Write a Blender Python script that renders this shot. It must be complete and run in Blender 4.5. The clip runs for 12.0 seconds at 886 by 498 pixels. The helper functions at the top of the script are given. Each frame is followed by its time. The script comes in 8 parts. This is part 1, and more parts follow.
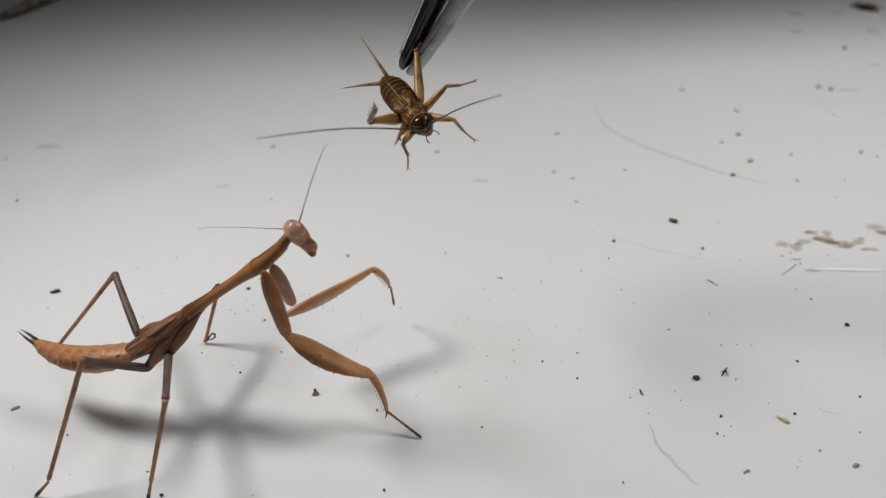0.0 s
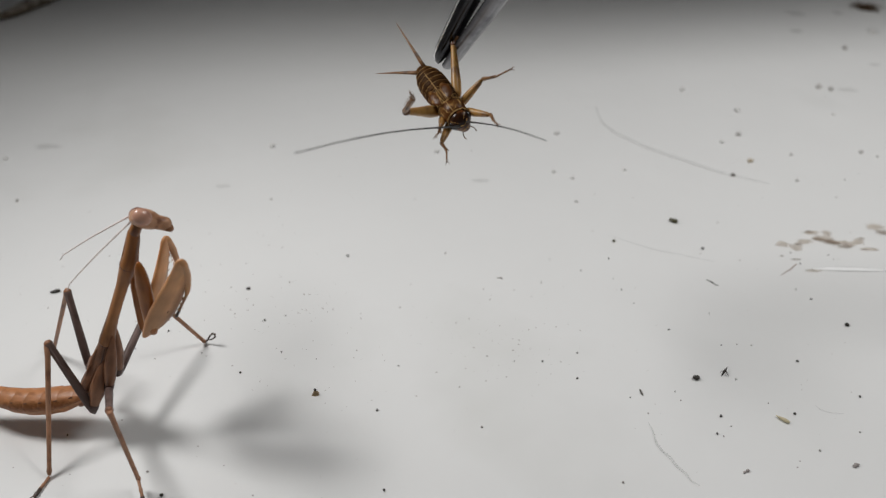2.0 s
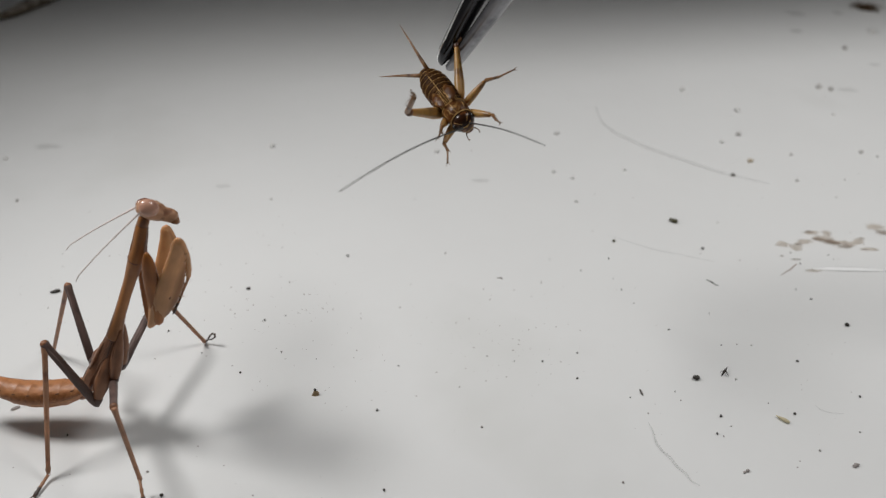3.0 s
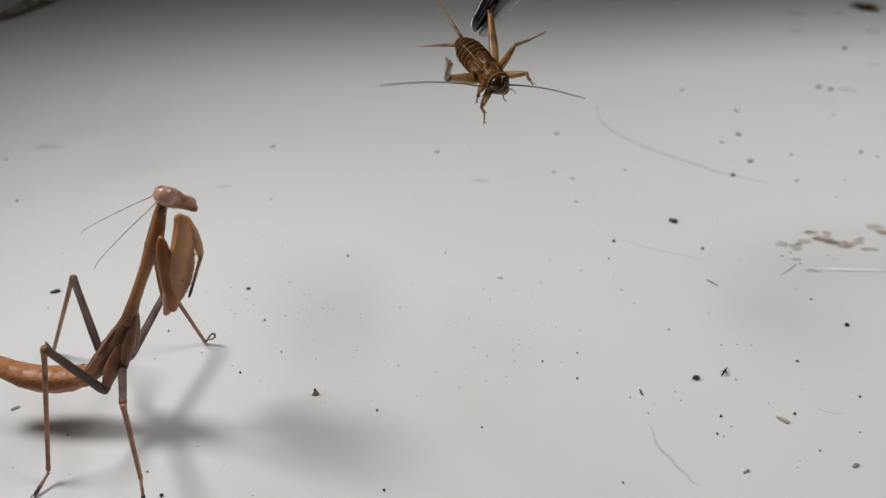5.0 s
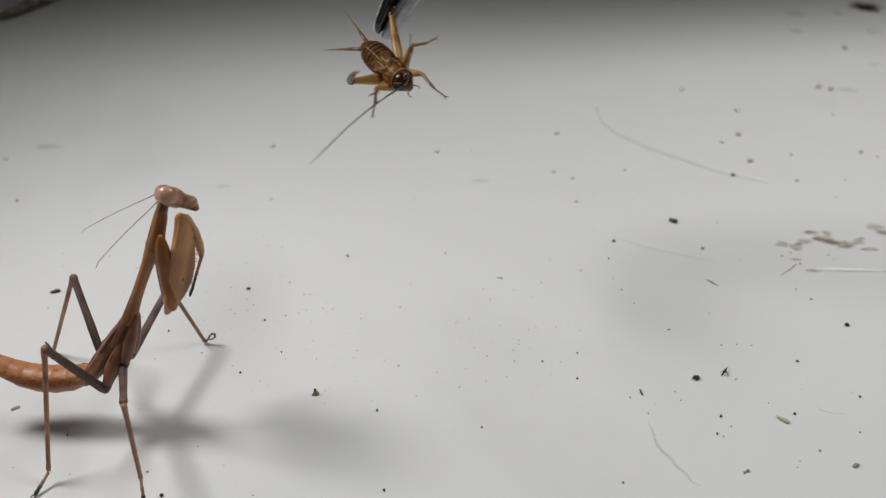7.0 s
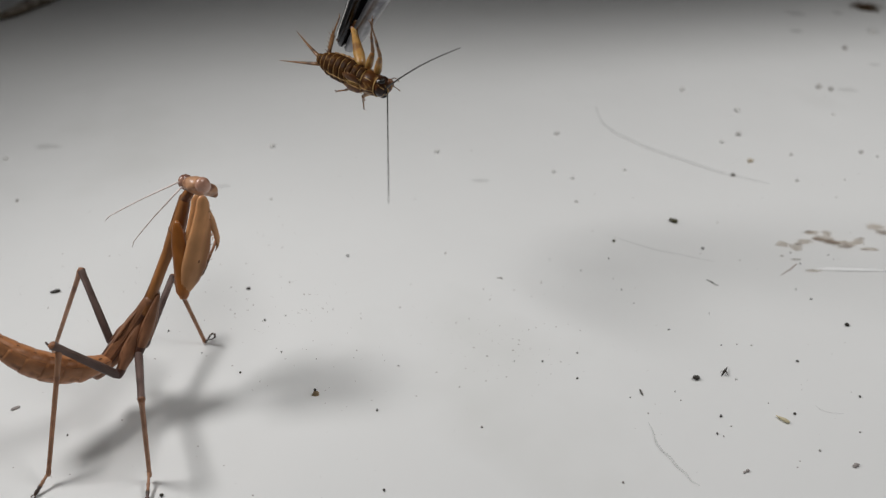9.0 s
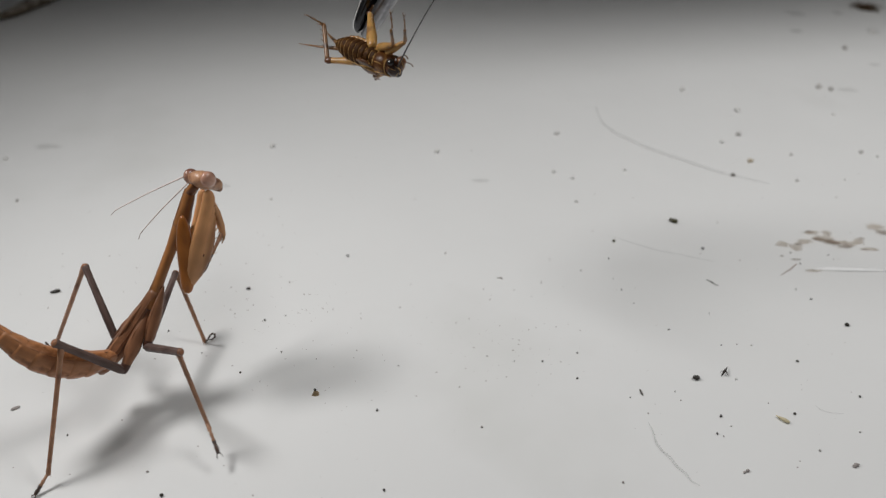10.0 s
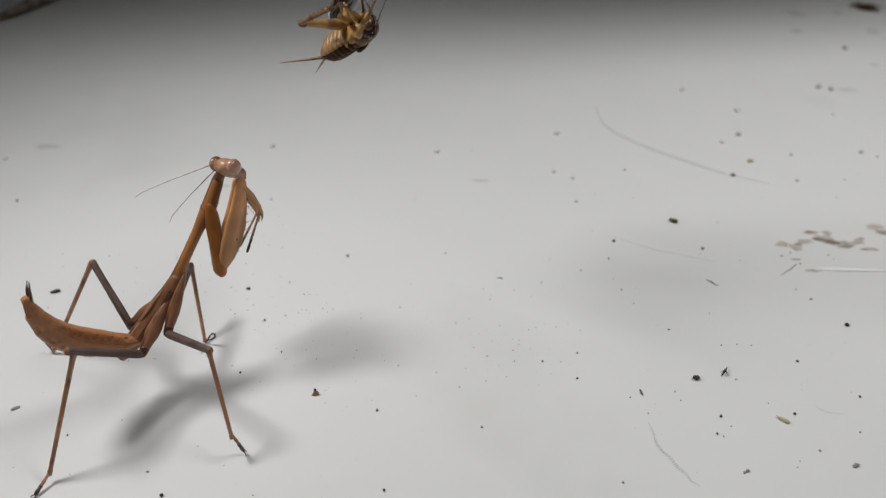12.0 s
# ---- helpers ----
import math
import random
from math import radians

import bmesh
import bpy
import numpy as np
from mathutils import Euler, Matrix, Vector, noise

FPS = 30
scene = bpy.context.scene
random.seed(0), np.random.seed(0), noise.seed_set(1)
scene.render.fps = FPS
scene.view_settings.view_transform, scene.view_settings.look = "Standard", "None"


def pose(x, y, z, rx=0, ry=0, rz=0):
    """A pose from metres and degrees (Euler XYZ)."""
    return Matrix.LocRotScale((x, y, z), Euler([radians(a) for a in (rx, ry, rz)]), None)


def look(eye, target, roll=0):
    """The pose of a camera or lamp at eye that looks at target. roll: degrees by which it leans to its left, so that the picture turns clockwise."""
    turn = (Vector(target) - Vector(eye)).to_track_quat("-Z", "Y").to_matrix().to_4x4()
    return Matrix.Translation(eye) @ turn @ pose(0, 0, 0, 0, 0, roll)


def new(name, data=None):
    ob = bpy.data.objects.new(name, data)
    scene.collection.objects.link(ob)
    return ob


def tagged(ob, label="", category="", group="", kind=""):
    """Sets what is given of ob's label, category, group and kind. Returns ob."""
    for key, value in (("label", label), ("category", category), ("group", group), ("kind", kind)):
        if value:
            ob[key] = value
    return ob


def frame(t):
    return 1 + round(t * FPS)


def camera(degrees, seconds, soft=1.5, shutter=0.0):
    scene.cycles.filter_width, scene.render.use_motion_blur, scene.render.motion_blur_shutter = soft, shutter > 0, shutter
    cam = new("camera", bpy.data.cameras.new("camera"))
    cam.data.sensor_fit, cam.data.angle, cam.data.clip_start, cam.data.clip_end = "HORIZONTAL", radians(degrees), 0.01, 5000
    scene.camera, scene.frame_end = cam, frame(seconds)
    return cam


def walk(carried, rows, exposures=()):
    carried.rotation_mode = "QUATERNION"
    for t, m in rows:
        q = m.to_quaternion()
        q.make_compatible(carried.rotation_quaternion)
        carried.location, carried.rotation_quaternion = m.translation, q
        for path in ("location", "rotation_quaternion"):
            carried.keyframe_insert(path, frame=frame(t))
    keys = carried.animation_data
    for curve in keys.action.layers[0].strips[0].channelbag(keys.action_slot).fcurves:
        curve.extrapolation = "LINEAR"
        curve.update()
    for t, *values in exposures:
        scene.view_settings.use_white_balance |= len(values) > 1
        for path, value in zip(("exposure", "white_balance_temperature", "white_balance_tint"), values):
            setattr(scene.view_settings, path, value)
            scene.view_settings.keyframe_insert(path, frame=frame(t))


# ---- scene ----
cam = camera(58, 12.0, soft=1.3, shutter=0.5)
EYE = (0.0, -0.1024, 0.08)
walk(cam, [(0, look(EYE, (0, 0, 0))), (12.0, look(EYE, (0, 0, 0)))], exposures=[(0, -0.02), (2.5, -0.04), (5.0, -0.07), (12.0, -0.08)])
cam.data.dof.use_dof = True
cam.data.dof.focus_distance = 0.097
cam.data.dof.aperture_fstop = 28.0

# ---- light: a dim room and two small round work lamps over the box ----
MM = 0.001
world = bpy.data.worlds.new("room")
scene.world = world
world.use_nodes = True
world.node_tree.nodes["Background"].inputs["Color"].default_value = (0.92, 0.96, 1.0, 1)
world.node_tree.nodes["Background"].inputs["Strength"].default_value = 0.03
scene.view_settings.exposure = 0.0


def lamp(name, place, target, size, watts, colour):
    data = bpy.data.lights.new(name, "AREA")
    data.shape, data.size, data.size_y, data.energy, data.color = "ELLIPSE", size[0], size[1], watts, colour
    ob = new(name, data)
    ob.matrix_world = look(place, target)
    return ob


lamp("work_lamp", (-0.081, -0.0145, 0.110), (0.042, -0.055, 0.0), (0.029, 0.029), 0.100, (1.0, 0.992, 0.983))
lamp("work_lamp", (0.105, 0.0026, 0.211), (0.120, 0.035, 0.0), (0.070, 0.085), 0.213, (1.0, 0.992, 0.983)).data.spread = math.radians(155)


# ---- materials ----
def material(name, base, rough=0.5, spread=0.25, scale=400.0, bump=0.15, dark=None, dark_scale=120.0, dark_at=0.62, metal=0.0, sss=0.0, coat=0.0, streak=1.0, tone=0.0, alpha=1.0, film=0.0, shine=0.5, edge_shade=None):
    """A procedural surface: base colour with fine grain, larger blotches of a darker tone, and relief."""
    m = bpy.data.materials.new(name)
    m.use_nodes = True
    nt = m.node_tree
    p = nt.nodes["Principled BSDF"]
    p.inputs["Roughness"].default_value = rough
    p.inputs["Metallic"].default_value = metal
    p.inputs["Coat Weight"].default_value = coat
    p.inputs["Coat Roughness"].default_value = 0.22
    p.inputs["Specular IOR Level"].default_value = shine
    coords = nt.nodes.new("ShaderNodeTexCoord")
    tc = nt.nodes.new("ShaderNodeMapping")
    tc.inputs["Scale"].default_value = (streak, 1, 1)
    nt.links.new(coords.outputs["Object"], tc.inputs["Vector"])
    fine = nt.nodes.new("ShaderNodeTexNoise")
    fine.inputs["Scale"].default_value = scale
    fine.inputs["Detail"].default_value = 4
    nt.links.new(tc.outputs["Vector"], fine.inputs["Vector"])
    ramp = nt.nodes.new("ShaderNodeMix")
    ramp.data_type = "RGBA"
    lo = [c * (1 - spread) for c in base]
    hi = [min(1, c * (1 + spread)) for c in base]
    ramp.inputs["A"].default_value = (*lo, 1)
    ramp.inputs["B"].default_value = (*hi, 1)
    nt.links.new(fine.outputs["Fac"], ramp.inputs["Factor"])
    out = ramp.outputs["Result"]
    if dark:
        big = nt.nodes.new("ShaderNodeTexNoise")
        big.inputs["Scale"].default_value = dark_scale
        big.inputs["Detail"].default_value = 5
        nt.links.new(tc.outputs["Vector"], big.inputs["Vector"])
        band = nt.nodes.new("ShaderNodeMapRange")
        band.inputs["From Min"].default_value = dark_at
        band.inputs["From Max"].default_value = dark_at + 0.12
        nt.links.new(big.outputs["Fac"], band.inputs["Value"])
        mix = nt.nodes.new("ShaderNodeMix")
        mix.data_type = "RGBA"
        mix.inputs["B"].default_value = (*dark, 1)
        nt.links.new(band.outputs["Result"], mix.inputs["Factor"])
        nt.links.new(out, mix.inputs["A"])
        out = mix.outputs["Result"]
    if edge_shade:
        # edge shading of translucent limbs, put into the colour: half width from and to (mm), strength, colour
        start, stop, most, colour = edge_shade
        axes = nt.nodes.new("ShaderNodeSeparateXYZ")
        nt.links.new(coords.outputs["Object"], axes.inputs["Vector"])
        side = nt.nodes.new("ShaderNodeMath")
        side.operation = "ABSOLUTE"
        nt.links.new(axes.outputs["Z"], side.inputs[0])
        rim = nt.nodes.new("ShaderNodeMapRange")
        rim.interpolation_type = "SMOOTHSTEP"
        rim.inputs["From Min"].default_value = start * 0.001
        rim.inputs["From Max"].default_value = stop * 0.001
        rim.inputs["To Max"].default_value = most
        nt.links.new(side.outputs["Value"], rim.inputs["Value"])
        deep = nt.nodes.new("ShaderNodeMix")
        deep.data_type = "RGBA"
        deep.inputs["B"].default_value = (*colour, 1)
        nt.links.new(rim.outputs["Result"], deep.inputs["Factor"])
        nt.links.new(out, deep.inputs["A"])
        out = deep.outputs["Result"]
    if tone:
        wide = nt.nodes.new("ShaderNodeTexNoise")
        wide.inputs["Scale"].default_value = 170.0
        wide.inputs["Detail"].default_value = 3
        nt.links.new(coords.outputs["Object"], wide.inputs["Vector"])
        amount = nt.nodes.new("ShaderNodeMapRange")
        amount.inputs["From Min"].default_value = 0.3
        amount.inputs["From Max"].default_value = 0.7
        amount.inputs["To Min"].default_value = 1 - tone
        amount.inputs["To Max"].default_value = 1 + tone
        nt.links.new(wide.outputs["Fac"], amount.inputs["Value"])
        scaled = nt.nodes.new("ShaderNodeVectorMath")
        scaled.operation = "SCALE"
        nt.links.new(out, scaled.inputs[0])
        nt.links.new(amount.outputs["Result"], scaled.inputs["Scale"])
        out = scaled.outputs["Vector"]
    nt.links.new(out, p.inputs["Base Color"])
    p.inputs["Alpha"].default_value = alpha
    if film:
        # a thin dried film: dense in its middle, ragged and clear towards its rim
        middle = nt.nodes.new("ShaderNodeVectorMath")
        middle.operation = "SUBTRACT"
        middle.inputs[1].default_value = (0.5, 0.5, 0.5)
        nt.links.new(coords.outputs["Generated"], middle.inputs[0])
        flat = nt.nodes.new("ShaderNodeVectorMath")
        flat.operation = "MULTIPLY"
        flat.inputs[1].default_value = (1, 1, 0)
        nt.links.new(middle.outputs["Vector"], flat.inputs[0])
        away = nt.nodes.new("ShaderNodeVectorMath")
        away.operation = "LENGTH"
        nt.links.new(flat.outputs["Vector"], away.inputs[0])
        ragged = nt.nodes.new("ShaderNodeMath")
        ragged.operation = "MULTIPLY_ADD"
        ragged.inputs[1].default_value = 0.55
        nt.links.new(fine.outputs["Fac"], ragged.inputs[0])
        nt.links.new(away.outputs["Value"], ragged.inputs[2])
        cover = nt.nodes.new("ShaderNodeMapRange")
        cover.inputs["From Min"].default_value = 0.46
        cover.inputs["From Max"].default_value = 0.66
        cover.inputs["To Min"].default_value = film
        cover.inputs["To Max"].default_value = 0.0
        nt.links.new(ragged.outputs["Value"], cover.inputs["Value"])
        nt.links.new(cover.outputs["Result"], p.inputs["Alpha"])
    if sss:
        p.inputs["Subsurface Weight"].default_value = sss
        p.inputs["Subsurface Radius"].default_value = (0.0009, 0.0005, 0.0003)
        p.inputs["Subsurface Scale"].default_value = 1.0
    if bump:
        b = nt.nodes.new("ShaderNodeBump")
        b.inputs["Strength"].default_value = bump
        b.inputs["Distance"].default_value = 0.0002
        nt.links.new(fine.outputs["Fac"], b.inputs["Height"])
        nt.links.new(b.outputs["Normal"], p.inputs["Normal"])
    return m


PLASTIC = material("white_plastic", (0.80, 0.80, 0.79), 0.22, 0.02, 60.0, 0.9, (0.72, 0.72, 0.70), 14.0, 0.60)
# greys of the unseen walls and lid, kept dark so they bounce little light
WALL_GREY = material("unseen_wall_grey", (0.36, 0.36, 0.36), 0.5, 0.05, 60.0, 0.05)
GREY = material("grey_plastic", (0.14, 0.14, 0.14), 0.6, 0.05, 60.0, 0.05)
BODY = material("mantis_brown", (0.335, 0.138, 0.042), 0.38, 0.30, 1500.0, 0.3, (0.125, 0.045, 0.013), 420.0, 0.51, streak=0.22, tone=0.3, shine=0.4, edge_shade=(0.38, 0.92, 0.6, (0.105, 0.037, 0.011)))
THORAX = material("mantis_grey_brown", (0.255, 0.114, 0.057), 0.44, 0.35, 1400.0, 0.5, (0.070, 0.028, 0.013), 480.0, 0.50, streak=0.4, tone=0.4, shine=0.35)
PLATE = material("mantis_wing_bud_brown", (0.275, 0.126, 0.062), 0.42, 0.30, 1400.0, 0.4, (0.115, 0.050, 0.026), 520.0, 0.53, streak=0.3, tone=0.3, shine=0.35)
ABDOMEN = material("mantis_orange_brown", (0.49, 0.212, 0.090), 0.40, 0.32, 1300.0, 0.5, (0.20, 0.072, 0.022), 460.0, 0.525, sss=0.05, streak=0.6, tone=0.36, shine=0.4)
COXA = material("mantis_amber_brown", (0.285, 0.096, 0.016), 0.32, 0.25, 1300.0, 0.3, (0.17, 0.056, 0.010), 420.0, 0.54, sss=0.06, streak=0.25, tone=0.3, shine=0.45, edge_shade=(0.45, 0.82, 0.35, (0.095, 0.030, 0.006)))
RAPTOR = material("mantis_amber", (0.56, 0.280, 0.122), 0.34, 0.22, 1300.0, 0.3, (0.30, 0.112, 0.034), 330.0, 0.545, sss=0.08, streak=0.3, tone=0.3, shine=0.45, edge_shade=(0.70, 1.50, 0.8, (0.20, 0.072, 0.018)))
HEADMAT = material("mantis_pink_brown", (0.43, 0.232, 0.132), 0.36, 0.3, 2200.0, 0.3, (0.20, 0.088, 0.048), 700.0, 0.55, coat=0.1, tone=0.3, shine=0.4)
EYEMAT = material("mantis_eye", (0.41, 0.222, 0.155), 0.28, 0.2, 3500.0, 0.05, (0.22, 0.100, 0.070), 620.0, 0.51, coat=0.4, streak=0.3, tone=0.3)
DARKLEG = material("mantis_dark_femur", (0.118, 0.077, 0.066), 0.5, 0.35, 1500.0, 0.3, (0.050, 0.031, 0.026), 300.0, 0.53, streak=0.4, tone=0.3, shine=0.3)
SHIN = material("mantis_tibia", (0.36, 0.190, 0.112), 0.42, 0.25, 1500.0, 0.2, (0.20, 0.098, 0.062), 400.0, 0.57, sss=0.08, tone=0.3, shine=0.3)
FOOT = material("mantis_foot", (0.060, 0.038, 0.030), 0.4, 0.5, 1500.0, 0.2, (0.12, 0.068, 0.05), 500.0, 0.55)
JOINT = material("mantis_dark_joint", (0.060, 0.022, 0.012), 0.35, 0.4, 1500.0, 0.3)
SPOT = material("mantis_brown_spot", (0.125, 0.046, 0.016), 0.45, 0.4, 1800.0, 0.2)
SPINE = material("spine_tip", (0.36, 0.19, 0.08), 0.4, 0.3, 1500.0, 0.1)
FEELER = material("antenna_grey", (0.68, 0.58, 0.545), 0.5, 0.3, 3000.0, 0.1)


# ---- building helpers: all lengths in millimetres, along +X ----
def loft(bm, rings, n=12):
    """A closed skin over elliptical rings (x, half width, half height, y, z)."""
    loops = []
    for x, ry, rz, cy, cz in rings:
        loops.append([bm.verts.new((x * MM, (cy + ry * math.cos(2 * math.pi * k / n)) * MM, (cz + rz * math.sin(2 * math.pi * k / n)) * MM)) for k in range(n)])
    for a, b in zip(loops, loops[1:]):
        for k in range(n):
            bm.faces.new((a[k], a[(k + 1) % n], b[(k + 1) % n], b[k]))
    bm.faces.new(list(reversed(loops[0])))
    bm.faces.new(loops[-1])
    return bm


def limb(length, profile, n=10, bow=0.0):
    """A rounded limb: profile rows are (share of length, half width, half height)."""
    bm = bmesh.new()
    rings = []
    for u, ry, rz in profile:
        rings.append((u * length, ry, rz, 0, bow * 4 * u * (1 - u)))
    return loft(bm, rings, n)


def spike(bm, a, b, r, n=5):
    """A thin thorn from a to b."""
    a, b = Vector(a) * MM, Vector(b) * MM
    d = (b - a).normalized()
    s = d.orthogonal().normalized()
    w = d.cross(s)
    ring = [bm.verts.new(a + (s * math.cos(2 * math.pi * k / n) + w * math.sin(2 * math.pi * k / n)) * r * MM) for k in range(n)]
    tip = bm.verts.new(b)
    for k in range(n):
        bm.faces.new((ring[k], ring[(k + 1) % n], tip))
    bm.faces.new(list(reversed(ring)))


def hose(bm, points, radii, n=6):
    """A tapered tube through points (mm)."""
    pts = [Vector(p) * MM for p in points]
    side = None
    loops = []
    for i, p in enumerate(pts):
        d = (pts[min(i + 1, len(pts) - 1)] - pts[max(i - 1, 0)]).normalized()
        side = d.orthogonal().normalized() if side is None else (side - d * side.dot(d)).normalized()
        w = d.cross(side)
        loops.append([bm.verts.new(p + (side * math.cos(2 * math.pi * k / n) + w * math.sin(2 * math.pi * k / n)) * radii[i] * MM) for k in range(n)])
    for a, b in zip(loops, loops[1:]):
        for k in range(n):
            bm.faces.new((a[k], a[(k + 1) % n], b[(k + 1) % n], b[k]))
    bm.faces.new(list(reversed(loops[0])))
    bm.faces.new(loops[-1])


def orb(bm, c, r, u=14, v=10):
    geo = bmesh.ops.create_uvsphere(bm, u_segments=u, v_segments=v, radius=1.0)
    bmesh.ops.transform(bm, matrix=Matrix.Translation(Vector(c) * MM) @ Matrix.Diagonal((r[0] * MM, r[1] * MM, r[2] * MM, 1)), verts=geo["verts"])


def slab(bm, a, b):
    """A box between two corners, in millimetres."""
    geo = bmesh.ops.create_cube(bm, size=1.0)
    c = [(p + q) / 2 * MM for p, q in zip(a, b)]
    s = [abs(q - p) * MM for p, q in zip(a, b)]
    bmesh.ops.transform(bm, matrix=Matrix.Translation(c) @ Matrix.Diagonal((*s, 1)), verts=geo["verts"])


def part(name, bm, mat, parent=None, label="", at=None, smooth=True):
    """Links a bmesh as one mesh object, under a thing or a part."""
    bmesh.ops.recalc_face_normals(bm, faces=bm.faces[:])
    me = bpy.data.meshes.new(name)
    bm.to_mesh(me)
    bm.free()
    for mt in (mat if isinstance(mat, (list, tuple)) else [mat]):
        me.materials.append(mt)
    if smooth:
        for p in me.polygons:
            p.use_smooth = True
    ob = new(name, me)
    if parent:
        ob.parent = parent
    if at is not None:
        ob.matrix_basis = at
    return tagged(ob, label)


# ---- the box ----
def box_floor():
    bm = bmesh.new()
    slab(bm, (-124, -180, -3), (190, 150, 0))
    return tagged(part("floor", bm, PLASTIC, smooth=False), "glossy white plastic box floor with specks and scratches", "floor", kind="structure")


def box_wall(name, a, b, mat, label):
    bm = bmesh.new()
    slab(bm, a, b)
    bmesh.ops.bevel(bm, geom=bm.edges[:], offset=0.8 * MM, segments=2, affect="EDGES")
    return tagged(part(name, bm, mat, smooth=False), label, "wall", kind="structure")


box_floor()
# walls out of view; their grey holds down the bounced light inside the box
box_wall("wall_west", (-128, -180, -3), (-124, 150, 88), WALL_GREY, "unseen side wall of the box, greyed to cut bounced light")
box_wall("wall_east", (190, -180, -3), (194, 150, 88), WALL_GREY, "unseen side wall of the box, greyed to cut bounced light")
box_wall("wall_north", (-128, 150, -3), (194, 154, 88), GREY, "unseen back wall of the box, darkened to cut bounced light")
box_wall("wall_south", (-128, -184, -3), (194, -180, 88), WALL_GREY, "unseen front wall of the box, greyed to cut bounced light")

# an unseen lid, added to shade the back of the floor, its front edge slightly askew
bm = bmesh.new()
lid = [(-201, 68), (-83, 49), (54, 51), (206, 79), (206, 154), (-201, 154)]
low = [bm.verts.new((x * MM, y * MM, 88 * MM)) for x, y in lid]
high = [bm.verts.new((x * MM, y * MM, 91 * MM)) for x, y in lid]
for k in range(6):
    bm.faces.new((low[k], low[(k + 1) % 6], high[(k + 1) % 6], high[k]))
bm.faces.new(low)
bm.faces.new(high)
tagged(part("shade_lid", bm, GREY, smooth=False), "unseen lid added to shade the back of the floor", "lid", kind="structure")


# ---- the mantis ----
def make_mantis():
    root = new("mantis")
    tagged(root, "slender brown praying mantis nymph standing on the white floor", "mantis")
    P = {}
    # head: +X towards the mouth, Y across the eyes, Z out of the forehead
    bm = bmesh.new()
    loft(bm, [(-1.05, 0.5, 0.35, 0, -0.1), (-0.9, 1.0, 0.65, 0, -0.1), (-0.5, 1.4, 0.9, 0, -0.05), (0.1, 1.55, 1.05, 0, 0), (0.7, 1.4, 1.1, 0, 0), (1.3, 1.1, 1.0, 0, 0), (1.8, 0.86, 0.8, 0, 0), (2.3, 0.78, 0.78, 0, 0.04), (2.75, 0.76, 0.76, 0, 0.06), (3.1, 0.62, 0.6, 0, 0.05), (3.3, 0.3, 0.3, 0, 0.05)], 16)
    head = P["head"] = part("head", bm, HEADMAT, root, "pinkish brown triangular head")
    for s in (-1, 1):
        bm = bmesh.new()
        orb(bm, (-0.02, s * 1.50, 0.10), (1.04, 0.64, 0.93), 20, 14)
        part("eye", bm, EYEMAT, head, "glossy pale pinkish compound eye")
        bm = bmesh.new()
        hose(bm, [(2.5, s * 0.4, 0.3), (2.9, s * 0.6, 0.1), (3.3, s * 0.45, -0.15)], [0.12, 0.1, 0.05])
        part("palp", bm, HEADMAT, head)
    bm = bmesh.new()
    loft(bm, [(2.5, 0.6, 0.55, 0, -0.15), (3.0, 0.6, 0.55, 0, -0.17), (3.4, 0.46, 0.42, 0, -0.25), (3.62, 0.2, 0.18, 0, -0.3)], 10)
    part("mouth", bm, BODY, head, "darker brown mouthparts")
    # neck
    P["neck"] = part("neck", limb(2.6, [(0, 0.66, 0.66), (0.4, 0.62, 0.62), (1, 0.55, 0.55)], 12), BODY, root)
    # prothorax from the neck (x = 0) back to its base
    bm = bmesh.new()
    loft(bm, [(-0.3, 0.45, 0.42, 0, 0), (0.0, 0.68, 0.66, 0, 0), (0.9, 0.76, 0.74, 0, -0.1), (2.2, 0.82, 0.78, 0, -0.22), (3.2, 0.94, 0.86, 0, -0.32), (4.0, 1.08, 0.94, 0, -0.28), (4.6, 1.05, 0.92, 0, -0.27), (5.5, 0.86, 0.82, 0, -0.24), (6.3, 0.74, 0.74, 0, -0.2), (7.2, 0.62, 0.66, 0, -0.17), (9.5, 0.58, 0.62, 0, -0.08), (12.0, 0.62, 0.64, 0, -0.02), (13.6, 0.74, 0.74, 0, 0), (14.7, 0.88, 0.86, 0, 0), (15.4, 0.95, 0.92, 0, 0), (15.62, 0.93, 0.9, 0, 0), (15.7, 0.66, 0.62, 0, 0)], 16)
    pro = P["prothorax"] = part("prothorax", bm, BODY, root, "long narrow brown prothorax")
    bm = bmesh.new()
    hose(bm, [(0.3, 0, 0.62), (3.6, 0, 0.56), (5.5, 0, 0.52), (7.2, 0, 0.44), (9.5, 0, 0.49), (12, 0, 0.57), (15, 0, 0.83)], [0.06, 0.1, 0.08, 0.07, 0.07, 0.08, 0.07])
    part("keel", bm, BODY, pro)
    for x, w, z in ((4.25, 1.05, -0.28), (15.45, 0.93, 0.0)):
        bm = bmesh.new()
        hose(bm, [(x + 0.25 * math.cos(a), w * math.cos(a), z + w * 0.9 * math.sin(a)) for a in [math.pi * (k / 12 * 1.3 - 0.15) for k in range(13)]], [0.04] * 13, 6)
        part("seam", bm, JOINT, pro, "dark seam across the prothorax")
    # pterothorax from the prothorax base back to the abdomen, with wing buds
    bm = bmesh.new()
